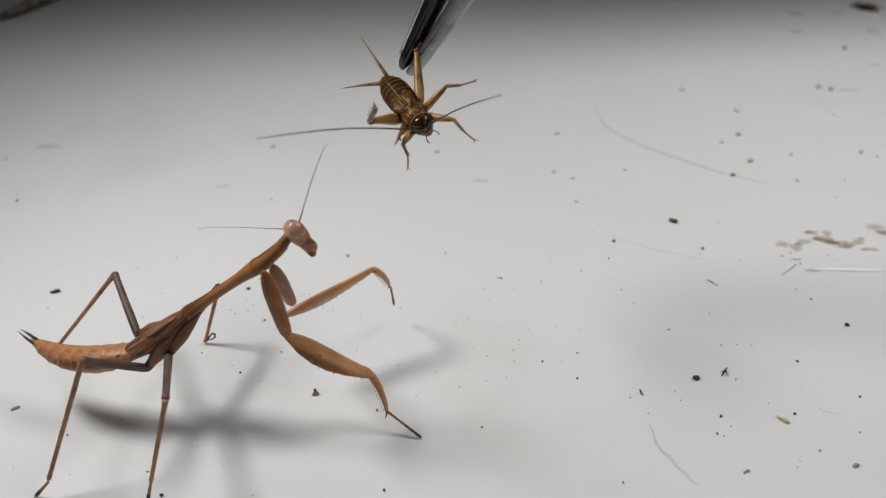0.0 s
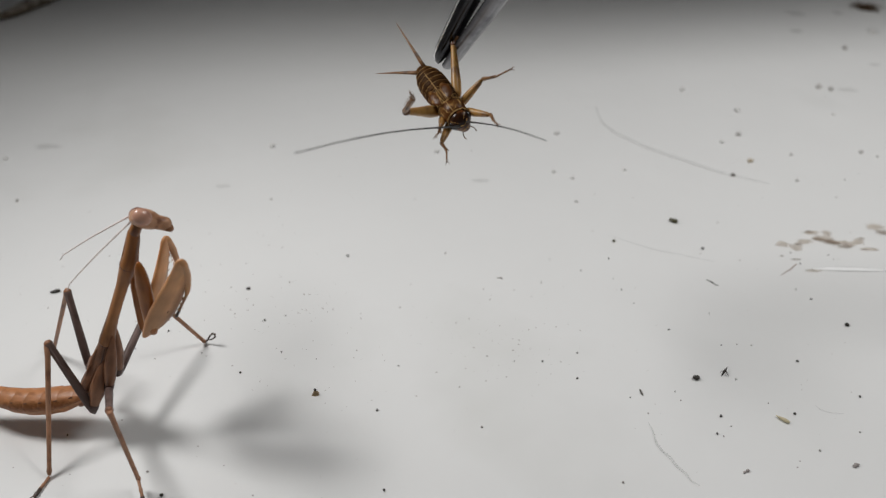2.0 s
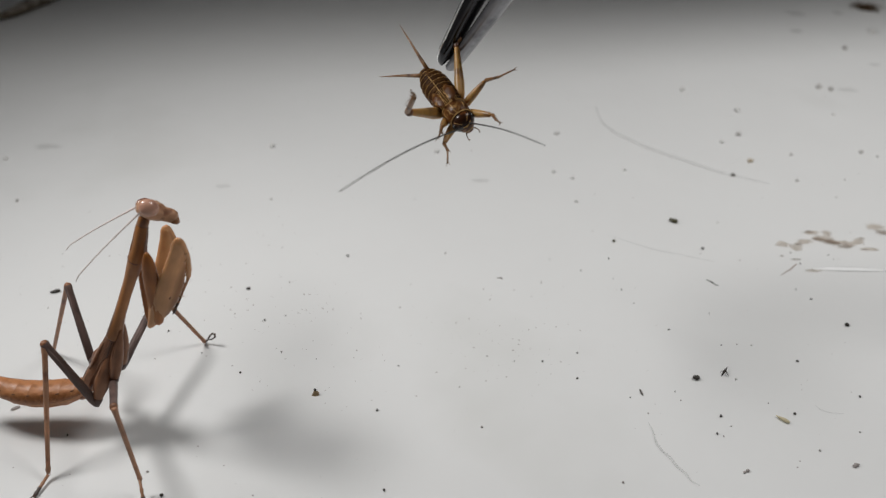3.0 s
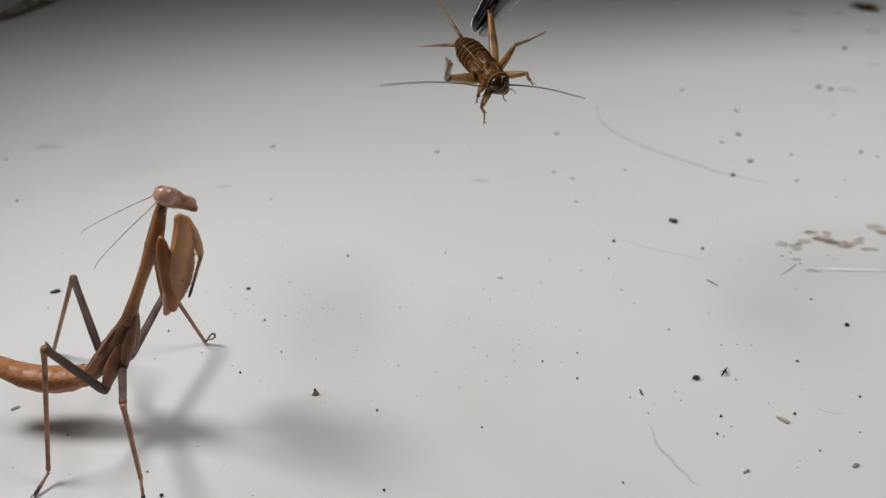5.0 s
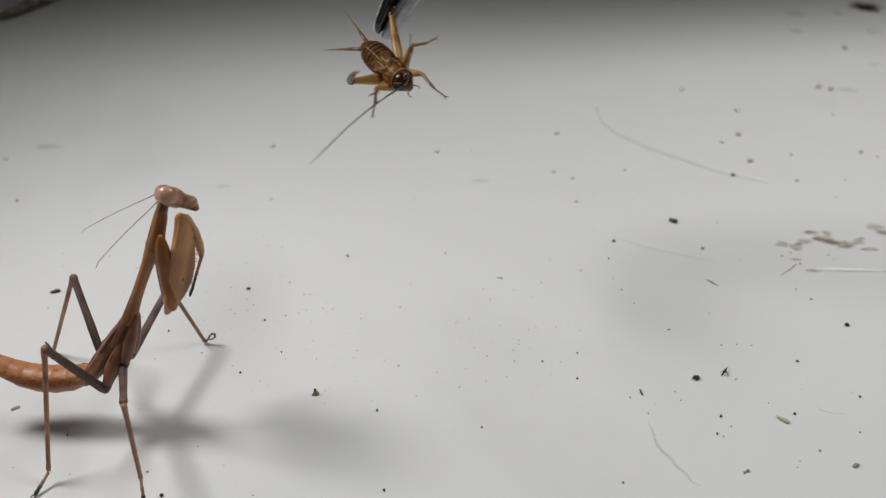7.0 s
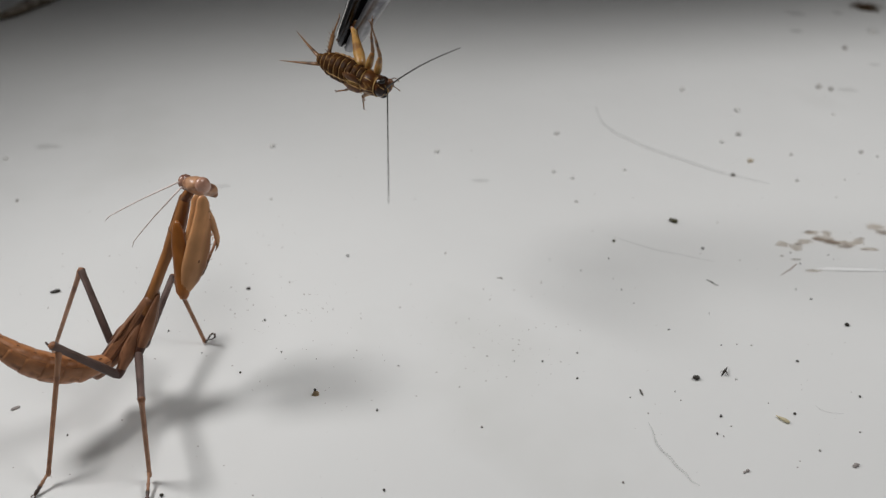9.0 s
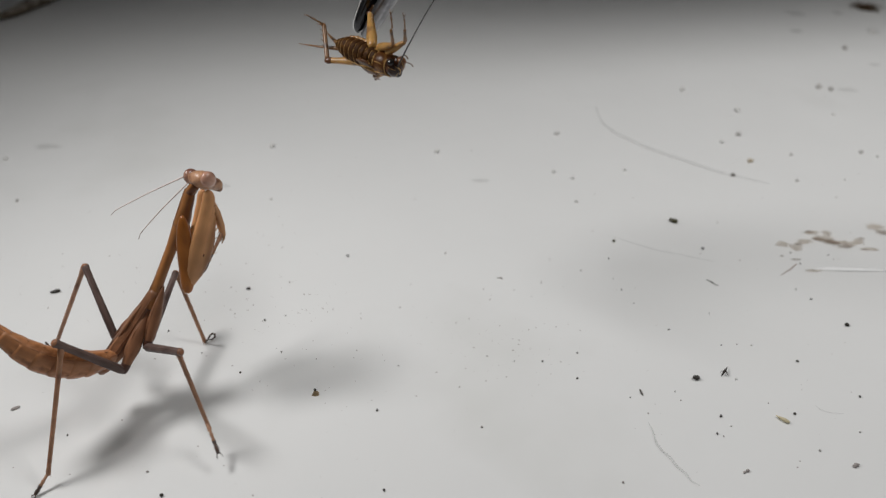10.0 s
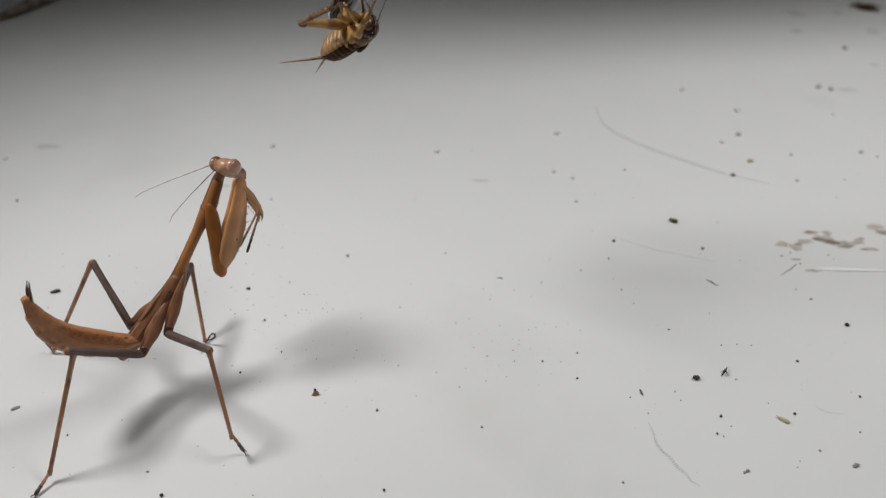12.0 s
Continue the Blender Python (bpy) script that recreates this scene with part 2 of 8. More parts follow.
    loft(bm, [(-0.4, 0.8, 0.75, 0, 0), (0.2, 0.82, 0.78, 0, 0), (2.0, 0.88, 0.9, 0, -0.1), (3.6, 1.08, 1.15, 0, -0.25), (5.0, 1.05, 1.05, 0, -0.2), (6.6, 1.15, 1.12, 0, -0.2), (8.2, 1.35, 1.3, 0, -0.25), (10.0, 1.3, 1.05, 0, -0.05), (11.6, 1.28, 0.92, 0, 0.08), (12.4, 0.9, 0.6, 0, 0.1)], 14)
    pt = P["pterothorax"] = part("pterothorax", bm, THORAX, root, "brown thorax with small wing buds")
    for s in (-1, 1):
        for x0 in (2.0, 6.0):
            bm = bmesh.new()
            loft(bm, [(x0, 0.25, 0.1, s * 0.35, 0.62), (x0 + 1.6, 0.42, 0.2, s * 0.42, 0.68), (x0 + 3.6, 0.46, 0.2, s * 0.5, 0.72), (x0 + 5.0, 0.15, 0.08, s * 0.56, 0.72)], 10)
            part("wing_bud", bm, PLATE, pt)
    for s in (-1, 1):
        bm = bmesh.new()
        hose(bm, [(1.0, s * 0.84, -0.2), (3.6, s * 1.05, -0.4), (5, s * 1.03, -0.3), (8.2, s * 1.32, -0.4), (9.8, s * 1.34, -0.3)], [0.03, 0.045, 0.04, 0.05, 0.03])
        part("side_seam", bm, JOINT, pt)
        bm = bmesh.new()
        hose(bm, [(0.6, s * 0.80, 0.10), (3.4, s * 1.04, 0.0), (5.4, s * 1.06, -0.02), (7.6, s * 1.28, 0.0), (9.4, s * 1.34, 0.06)], [0.03, 0.05, 0.045, 0.055, 0.03])
        part("side_line", bm, PLATE, pt, "pale line along the thorax")
    # abdomen: eight overlapping rings, last one with dark cerci
    sizes = [(1.30, 0.74), (1.60, 1.18), (1.78, 1.54), (1.82, 1.66), (1.76, 1.62), (1.60, 1.50), (1.34, 1.28), (0.98, 0.94), (0.46, 0.44)]

    def back_and_belly(w, h, n=24):
        """Outline of a ring: a low flat back, a ridge along each flank, a belly that runs to a keel."""
        pts = []
        for i in range(n):
            c, d = math.cos(2 * math.pi * i / n), math.sin(2 * math.pi * i / n)
            pts.append((w * c, h * 0.9 * d) if d >= 0 else (w * c * (1 - 0.22 * abs(d)), -h * 1.2 * abs(d) ** 1.1))
        return pts

    for k in range(8):
        a, b = sizes[k], sizes[k + 1]
        bm = bmesh.new()
        loops = []
        for x, u, grow in ((-0.6, 0.0, 0.86), (-0.3, 0.0, 0.95), (0.0, 0.0, 0.992), (0.6, 0.3, 1.0), (1.3, 0.65, 1.0), (1.95, 1.0, 1.0), (2.15, 1.0, 0.985), (2.5, 1.0, 0.9)):
            w, h = (a[0] + (b[0] - a[0]) * u) * grow, (a[1] + (b[1] - a[1]) * u) * grow
            loops.append([bm.verts.new((x * MM, y * MM, z * MM)) for y, z in back_and_belly(w, h)])
        for p, q in zip(loops, loops[1:]):
            for i in range(24):
                bm.faces.new((p[i], p[(i + 1) % 24], q[(i + 1) % 24], q[i]))
        bm.faces.new(list(reversed(loops[0])))
        bm.faces.new(loops[-1])
        seg = P["abdomen_ring%d" % k] = part("abdomen_ring", bm, ABDOMEN, root)
        # the keel under the ring, and the ridge on each flank
        bm = bmesh.new()
        hose(bm, [(0.0, 0, -1.17 * a[1]), (1.0, 0, -0.6 * (a[1] + b[1])), (2.05, 0, -1.185 * b[1])], [0.02, 0.06, 0.02], 6)
        part("keel", bm, JOINT, seg, "dark keel under the belly")
        for s in (-1, 1):
            bm = bmesh.new()
            hose(bm, [(-0.1, s * a[0] * 0.965, 0.1), (0.9, s * (a[0] + b[0]) * 0.488, 0.1), (2.0, s * b[0] * 0.965, 0.1)], [0.02, 0.07, 0.02], 6)
            part("flank_ridge", bm, PLATE, seg)
            bm = bmesh.new()
            hose(bm, [(1.45, s * 0.70 * b[0], 0.62 * b[1]), (1.65, s * 0.70 * b[0], 0.625 * b[1]), (1.95, s * 0.70 * b[0], 0.63 * b[1])], [0.02, 0.085, 0.08], 6)
            part("spot", bm, SPOT, seg)
            if k == 7:
                bm = bmesh.new()
                hose(bm, [(1.2, s * 0.22, 0.1), (2.0, s * 0.3, 0.4), (2.9, s * 0.28, 0.8), (3.9, s * 0.2, 1.4)], [0.18, 0.2, 0.16, 0.03])
                part("cercus", bm, FOOT, seg, "dark pointed cercus")
    # raptorial forelegs
    for s in "NF":
        bm = limb(9.6, [(0.03, 0.12, 0.16), (0.06, 0.28, 0.36), (0.12, 0.42, 0.58), (0.2, 0.5, 0.76), (0.35, 0.56, 0.92), (0.6, 0.56, 0.89), (0.85, 0.54, 0.80), (0.96, 0.5, 0.70), (1.01, 0.36, 0.5), (1.03, 0.22, 0.3), (1.04, 0.08, 0.1)], 12)
        for k in range(7):
            x = 1.3 + 1.15 * k
            spike(bm, (x, 0.2, -0.66), (x + 0.15, 0.26, -0.95), 0.05)
        P[s + "F_coxa"] = part("foreleg_coxa", bm, COXA, root, "amber brown foreleg coxa")
        bm = limb(12.2, [(-0.06, 0.08, 0.1), (-0.05, 0.2, 0.26), (-0.025, 0.32, 0.42), (0.01, 0.4, 0.56), (0.05, 0.46, 0.72), (0.15, 0.52, 1.15), (0.32, 0.55, 1.46), (0.5, 0.52, 1.42), (0.7, 0.45, 1.14), (0.87, 0.38, 0.84), (0.96, 0.36, 0.72), (0.99, 0.32, 0.56), (1.01, 0.22, 0.36), (1.02, 0.08, 0.12)], 14, bow=0.6)
        fem = P[s + "F_femur"] = part("foreleg_femur", bm, RAPTOR, root, "broad amber spined grasping femur")
        heights = [1.22, 1.38, 1.44, 1.4, 1.31, 1.17, 1.04, 0.92, 0.82]
        for k in range(9):
            bm = bmesh.new()
            x = 2.6 + 1.0 * k
            rise = 0.6 * 4 * (x / 12.2) * (1 - x / 12.2) - 0.06
            big = 0.66 if k in (2, 4) else 0.3
            spike(bm, (x, 0.2, heights[k] + rise - 0.12), (x + 0.35, 0.3, heights[k] + rise + big), 0.075)
            spike(bm, (x + 0.5, -0.25, heights[k] + rise - 0.2), (x + 0.7, -0.3, heights[k] + rise + 0.1), 0.05)
            part("spine", bm, SPINE, fem)
        bm = bmesh.new()
        orb(bm, (4.4, -0.475, 0.75), (0.62, 0.05, 0.3), 12, 6)
        orb(bm, (4.9, -0.47, 0.55), (0.4, 0.05, 0.22), 10, 6)
        orb(bm, (4.4, 0.475, 0.75), (0.62, 0.05, 0.3), 12, 6)
        orb(bm, (4.9, 0.47, 0.55), (0.4, 0.05, 0.22), 10, 6)
        part("spot", bm, SPOT, fem, "brown spot on the femur")
        bm = limb(5.7, [(0, 0.36, 0.48), (0.1, 0.4, 0.52), (0.4, 0.36, 0.46), (0.75, 0.28, 0.36), (0.95, 0.2, 0.26), (1.0, 0.12, 0.15)], 10, bow=-0.35)
        tib = P[s + "F_tibia"] = part("foreleg_tibia", bm, RAPTOR, root)
        for k in range(8):
            bm = bmesh.new()
            x = 1.2 + 0.55 * k
            spike(bm, (x, 0.1, 0.25), (x + 0.38, 0.15, 0.6), 0.07)
            part("spine", bm, RAPTOR, tib)
        bm = bmesh.new()
        hose(bm, [(5.2, 0, -0.05), (5.9, 0, 0.12), (6.4, 0, 0.6)], [0.22, 0.15, 0.03])
        part("claw", bm, SPINE, tib)
        bm = limb(5.4, [(0, 0.17, 0.17), (0.4, 0.14, 0.14), (0.42, 0.18, 0.18), (0.6, 0.13, 0.13), (0.62, 0.17, 0.17), (0.8, 0.12, 0.12), (0.95, 0.16, 0.16), (1.0, 0.08, 0.08)], 8)
        tar = P[s + "F_tarsus"] = part("foreleg_tarsus", bm, SHIN, root)
        bm = limb(2.6, [(0, 0.17, 0.17), (0.3, 0.14, 0.14), (0.32, 0.19, 0.19), (0.6, 0.14, 0.14), (0.62, 0.19, 0.19), (0.9, 0.17, 0.17), (1, 0.08, 0.08)], 8)
        part("foot", bm, FOOT, tar, "blackish foot", at=pose(2.85 * MM, 0, 0))
    # walking legs
    for s in "NF":
        for kind, hip, fl, tl, fw in (("M", 7.7, 9.9, 11.3, 0.42), ("H", 7.6, 10.1, 16.0, 0.45)):
            if s + kind == "FM":
                fl = 11.3
            wide = 1.0 if kind == "M" else 1.2
            bm = limb(hip, [(-0.02, 0.08, 0.08), (0.0, 0.18, 0.2), (0.12, 0.34 * wide, 0.38 * wide), (0.3, 0.5 * wide, 0.58 * wide), (0.55, 0.62 * wide, 0.76 * wide), (0.65, 0.62 * wide, 0.75 * wide), (0.8, 0.58, 0.66), (0.93, 0.5, 0.52), (1.0, 0.38, 0.4)], 12)
            hose(bm, [(0.9, 0.2, 0.28), (hip * 0.4, 0.36 * wide, 0.5 * wide), (hip * 0.8, 0.36, 0.52)], [0.05, 0.09, 0.05], 6)
            coxa = P[s + kind + "_coxa"] = part("leg_coxa", bm, THORAX, root)
            bm = bmesh.new()
            loft(bm, [(hip * 0.86, 0.5, 0.54, 0, 0), (hip * 0.9, 0.56, 0.6, 0, 0), (hip * 0.97, 0.52, 0.55, 0, 0), (hip * 1.03, 0.4, 0.42, 0, 0), (hip * 1.05, 0.15, 0.15, 0, 0)], 12)
            part("joint", bm, JOINT, coxa, "dark brown hip joint")
            bm = limb(fl, [(-0.05, 0.15, 0.15), (-0.02, 0.38, 0.4), (0.04, 0.5, 0.55), (0.3, fw * 1.15, fw * 1.2), (0.7, fw, fw), (0.93, fw, fw * 1.05), (0.98, fw * 1.1, fw * 1.25), (1.01, 0.3, 0.3)], 10)
            for a in range(4):
                hose(bm, [(fl * 0.06, 0.48 * math.cos(a * 1.57 + 0.78), 0.5 * math.sin(a * 1.57 + 0.78)), (fl * 0.95, 0.4 * math.cos(a * 1.57 + 0.78), 0.4 * math.sin(a * 1.57 + 0.78))], [0.06, 0.06], 5)
            fem = P[s + kind + "_femur"] = part("leg_femur", bm, DARKLEG, root, "dark grey-brown ridged femur")
            bm = bmesh.new()
            loft(bm, [(fl * u, fw * k, fw * k * 1.04, 0, 0) for u, k in ((0.955, 0.98), (0.97, 1.03), (0.99, 1.04), (1.005, 0.84), (1.015, 0.4))], 10)
            part("knee", bm, THORAX, fem, "reddish brown knee")
            tl = 18.3 if s + kind == "FH" else tl
            bm = limb(tl, [(0, 0.3, 0.36), (0.03, 0.36, 0.42), (0.1, 0.3, 0.32), (0.6, 0.27, 0.28), (0.94, 0.25, 0.26), (0.97, 0.3, 0.32), (1.0, 0.2, 0.2)], 8)
            spike(bm, (tl * 0.97, 0.15, 0.1), (tl * 1.02, 0.26, 0.26), 0.06)
            spike(bm, (tl * 0.97, -0.15, 0.1), (tl * 1.02, -0.26, 0.26), 0.06)
            P[s + kind + "_tibia"] = part("leg_tibia", bm, SHIN, root, "thin reddish brown shin")
            fl2 = 3.9 if kind == "M" else 2.9
            if s == "F":
                # the far feet are curled into a small loop
                bm = bmesh.new()
                hose(bm, [(0, 0, 0), (0.8, 0, 0.05), (1.6, 0.04, 0.28), (2.3, 0.08, 0.36), (2.65, 0.04, 0.05), (2.3, -0.04, -0.28), (1.6, -0.04, -0.26), (1.0, 0, -0.08)], [0.16, 0.14, 0.12, 0.14, 0.16, 0.13, 0.11, 0.09], 7)
                if kind == "H":
                    bmesh.ops.scale(bm, vec=(0.62, 0.9, 0.85), verts=bm.verts[:])
                P[s + kind + "_tarsus"] = part("leg_tarsus", bm, FOOT, root, "dark curled foot")
            else:
                bm = limb(fl2 * 0.6, [(0, 0.2, 0.2), (0.55, 0.16, 0.16), (0.6, 0.23, 0.23), (0.85, 0.17, 0.17), (0.95, 0.23, 0.23), (1, 0.15, 0.15)], 8)
                tar = P[s + kind + "_tarsus"] = part("leg_tarsus", bm, SHIN, root, "brown jointed foot")
                bm = bmesh.new()
                loft(bm, [(fl2 * u, w, h, 0, 0) for u, w, h in ((0.56, 0.16, 0.16), (0.6, 0.26, 0.25), (0.74, 0.18, 0.18), (0.79, 0.28, 0.26), (0.94, 0.22, 0.2), (1.0, 0.14, 0.12))], 8)
                for y in (-1, 1):
                    hose(bm, [(fl2 * 0.95, y * 0.1, 0.05), (fl2 * 1.08, y * 0.3, 0.1), (fl2 * 1.15, y * 0.38, -0.1)], [0.08, 0.06, 0.02], 5)
                part("foot", bm, FOOT, tar, "dark foot end with two claws")
    for k in (1, 2):
        bm = bmesh.new()
        hose(bm, [(0, 0, 0), (2.5, 0, 0.05), (5, 0, 0.1), (7.5, 0, 0.05), (9.6, 0, -0.05), (10.4, 0, -0.35)], [0.105, 0.085, 0.074, 0.064, 0.054, 0.04], 6)
        P["antenna%d" % k] = part("antenna", bm, FEELER, root, "thread-like antenna")
    return root, P


mantis, M_PARTS = make_mantis()


# ---- the cricket ----
C_DARK = material("cricket_dark_brown", (0.042, 0.0150, 0.0026), 0.55, 0.6, 2200.0, 0.4, (0.105, 0.046, 0.010), 2000.0, 0.55, tone=0.45, shine=0.08)
C_PALE = material("cricket_pale_band", (0.47, 0.285, 0.105), 0.45, 0.3, 2500.0, 0.1, (0.12, 0.048, 0.010), 700.0, 0.57, shine=0.2)
C_PRON = material("cricket_mottled_brown", (0.085, 0.029, 0.0055), 0.36, 0.5, 1800.0, 0.4, (0.27, 0.140, 0.042), 1500.0, 0.55, tone=0.4, shine=0.2)
C_HEAD = material("cricket_head_brown", (0.026, 0.0085, 0.003), 0.22, 0.4, 1500.0, 0.1, (0.14, 0.046, 0.012), 800.0, 0.58, shine=0.3)
C_FACE = material("cricket_face_tan", (0.19, 0.078, 0.030), 0.28, 0.35, 1800.0, 0.1, (0.07, 0.028, 0.012), 1000.0, 0.54)
C_LEG = material("cricket_straw_leg", (0.37, 0.200, 0.056), 0.40, 0.3, 1700.0, 0.3, (0.22, 0.110, 0.035), 500.0, 0.56, sss=0.25, tone=0.25)
C_SHIN = material("cricket_brown_shin", (0.19, 0.092, 0.033), 0.40, 0.4, 1800.0, 0.12, (0.07, 0.030, 0.011), 800.0, 0.55)
C_KNEE = material("cricket_dark_knee", (0.10, 0.036, 0.012), 0.36, 0.3, 1500.0, 0.1)
C_BELLY = material("cricket_belly", (0.34, 0.190, 0.072), 0.38, 0.3, 1500.0, 0.15, (0.12, 0.055, 0.020), 700.0, 0.57, sss=0.2)
C_EYE = material("cricket_black_eye", (0.012, 0.010, 0.009), 0.12, 0.3, 3000.0, 0.0)
C_HAIR = material("cricket_antenna", (0.035, 0.032, 0.029), 0.5, 0.3, 3000.0, 0.1)


def make_cricket():
    root = new("cricket")
    tagged(root, "small brown cricket hanging by one hind leg from steel tweezers", "cricket")
    P = {}
    # abdomen rings, each with a pale hind edge; belly plates beneath
    for k in range(9):
        x = 2.2 - 0.88 * k
        u = k / 8
        a = 1.72 + 0.33 * math.sin(math.pi * min(1, u * 1.05)) - 0.80 * (max(0, u - 0.66) / 0.34) ** 1.6
        h = a * 0.86
        bm = bmesh.new()
        loft(bm, [(x, a * 0.97, h * 0.97, 0, 0), (x - 0.3, a, h, 0, 0), (x - 0.78, a * 0.99, h * 0.99, 0, 0), (x - 0.98, a * 0.955, h * 0.955, 0, 0)], 20)
        ring = part("abdomen_ring", bm, C_DARK, root)
        bm = bmesh.new()
        n = 14
        for s in range(n):
            t0, t1 = -0.15 + (math.pi + 0.3) * s / n, -0.15 + (math.pi + 0.3) * (s + 1) / n
            hose(bm, [(x - 0.80, a * 0.985 * math.cos(t0), h * 0.985 * math.sin(t0)), (x - 0.80, a * 0.985 * math.cos(t1), h * 0.985 * math.sin(t1))], [0.03, 0.03], 5)
        part("band", bm, C_PALE, ring, "pale hind edge")
        bm = bmesh.new()
        loft(bm, [(x + 0.02, a * 0.72, h * 0.3, 0, -h * 0.78), (x - 0.45, a * 0.78, h * 0.34, 0, -h * 0.8), (x - 0.85, a * 0.72, h * 0.3, 0, -h * 0.78)], 10)
        part("belly_plate", bm, C_BELLY, ring)
    bm = bmesh.new()
    loft(bm, [(-6.3, 0.15, 0.1, 0, 0.1), (-6.0, 0.55, 0.5, 0, 0.05), (-5.4, 0.8, 0.7, 0, 0), (-5.1, 0.6, 0.5, 0, 0)], 12)
    part("tail_plate", bm, C_PALE, root)
    # pale line down the back
    bm = bmesh.new()
    hose(bm, [(2.0, 0, 1.62), (-0.5, 0, 1.84), (-3, 0, 1.76), (-4.6, 0, 1.1)], [0.05, 0.05, 0.045, 0.03], 5)
    part("back_line", bm, C_PALE, root)
    # wing pads with pale veins over the front of the abdomen
    for s in (-1, 1):
        bm = bmesh.new()
        loft(bm, [(2.6, 0.3, 0.1, s * 0.5, 1.55), (1.6, 0.8, 0.22, s * 0.8, 1.52), (0.4, 0.75, 0.2, s * 0.95, 1.6), (-0.5, 0.2, 0.08, s * 0.95, 1.6)], 10)
        pad = part("wing_pad", bm, C_PRON, root)
        bm = bmesh.new()
        for y0, y1 in ((0.2, 0.5), (0.55, 0.2), (0.75, 0.95), (1.05, 0.7), (1.25, 1.35)):
            hose(bm, [(2.4, s * y0, 1.72 - 0.12 * y0), (1.2, s * (y0 + y1) / 2, 1.78 - 0.14 * y1), (0.0, s * y1, 1.80 - 0.16 * y1)], [0.035, 0.045, 0.02], 5)
        part("vein", bm, C_PALE, pad, "pale vein")
    # thorax below, pronotum saddle above
    bm = bmesh.new()
    loft(bm, [(4.2, 1.1, 1.0, 0, -0.35), (3.2, 1.5, 1.35, 0, -0.3), (1.8, 1.65, 1.45, 0, -0.25), (0.6, 1.5, 1.2, 0, -0.3)], 14)
    part("thorax", bm, C_LEG, root)
    bm = bmesh.new()
    loft(bm, [(4.35, 1.35, 1.15, 0, 0.02), (4.2, 1.6, 1.42, 0, 0.05), (3.3, 1.72, 1.58, 0, 0.08), (2.4, 1.78, 1.66, 0, 0.05), (2.2, 1.6, 1.45, 0, 0.02)], 18)
    pron = part("pronotum", bm, C_PRON, root, "mottled brown saddle behind the head")
    bm = bmesh.new()
    for x, r, z in ((4.28, 1.56, 1.40), (2.35, 1.78, 1.66)):
        for s in range(12):
            t0, t1 = math.pi * s / 12, math.pi * (s + 1) / 12
            hose(bm, [(x, r * math.cos(t0), 0.05 + z * math.sin(t0)), (x, r * math.cos(t1), 0.05 + z * math.sin(t1))], [0.07, 0.07], 5)
    part("band", bm, C_PALE, pron, "pale rim of the saddle")
    bm = bmesh.new()
    hose(bm, [(4.25, 0, 1.48), (3.3, 0, 1.68), (2.45, 0, 1.73)], [0.05, 0.05, 0.04], 5)
    for s in (-1, 1):
        hose(bm, [(4.0, s * 0.45, 1.44), (3.6, s * 0.75, 1.42), (3.2, s * 0.62, 1.53), (2.8, s * 0.9, 1.44)], [0.03, 0.06, 0.05, 0.03], 5)
        hose(bm, [(4.1, s * 1.15, 1.0), (3.4, s * 1.38, 0.97), (2.7, s * 1.42, 1.02)], [0.03, 0.06, 0.04], 5)
    part("mark", bm, C_PALE, pron, "cream marks on the saddle")
    # head with dark crown and tan face
    bm = bmesh.new()
    orb(bm, (4.55, 0, -0.12), (1.12, 1.60, 1.42), 20, 14)
    head = part("head", bm, C_HEAD, root, "glossy dark brown round head")
    bm = bmesh.new()
    orb(bm, (4.98, 0, -0.62), (0.78, 1.12, 0.95), 16, 10)
    orb(bm, (5.05, 0, -1.3), (0.6, 0.75, 0.5), 12, 8)
    part("face", bm, C_FACE, head, "tan face with mouthparts")
    bm = bmesh.new()
    hose(bm, [(5.42, -0.85, 0.28), (5.66, -0.4, 0.12), (5.72, 0, 0.02), (5.66, 0.4, 0.12), (5.42, 0.85, 0.28)], [0.04, 0.07, 0.08, 0.07, 0.04], 6)
    hose(bm, [(5.55, -0.6, -0.95), (5.74, -0.25, -0.75), (5.78, 0, -0.68), (5.74, 0.25, -0.75), (5.55, 0.6, -0.95)], [0.03, 0.06, 0.07, 0.06, 0.03], 6)
    part("band", bm, C_PALE, head, "cream bands across the face")
    for s in (-1, 1):
        bm = bmesh.new()
        orb(bm, (4.85, s * 1.25, 0.12), (0.48, 0.4, 0.55), 14, 10)
        part("eye", bm, C_EYE, head, "glossy black eye")
        bm = bmesh.new()
        hose(bm, [(4.75, s * 1.1, 0.90), (5.2, s * 0.72, 0.80), (5.5, s * 0.35, 0.56)], [0.04, 0.06, 0.04], 5)
        part("band", bm, C_PALE, head, "pale stripe above the eye")
        bm = bmesh.new()
        hose(bm, [(5.0, s * 0.5, -1.5), (5.5, s * 0.85, -1.8), (6.0, s * 0.92, -1.75), (6.4, s * 0.82, -1.5)], [0.08, 0.07, 0.07, 0.085], 6)
        part("palp", bm, C_SHIN, head)
        bm = bmesh.new()
        hose(bm, [(0, 0, 0), (1.2, 0, 0.06), (3.2, 0, 0.08), (6.0, 0, 0)], [0.26, 0.22, 0.13, 0.03], 8)
        P["cercus_L" if s > 0 else "cercus_R"] = part("cercus", bm, C_SHIN, root, "thin pointed tail feeler")
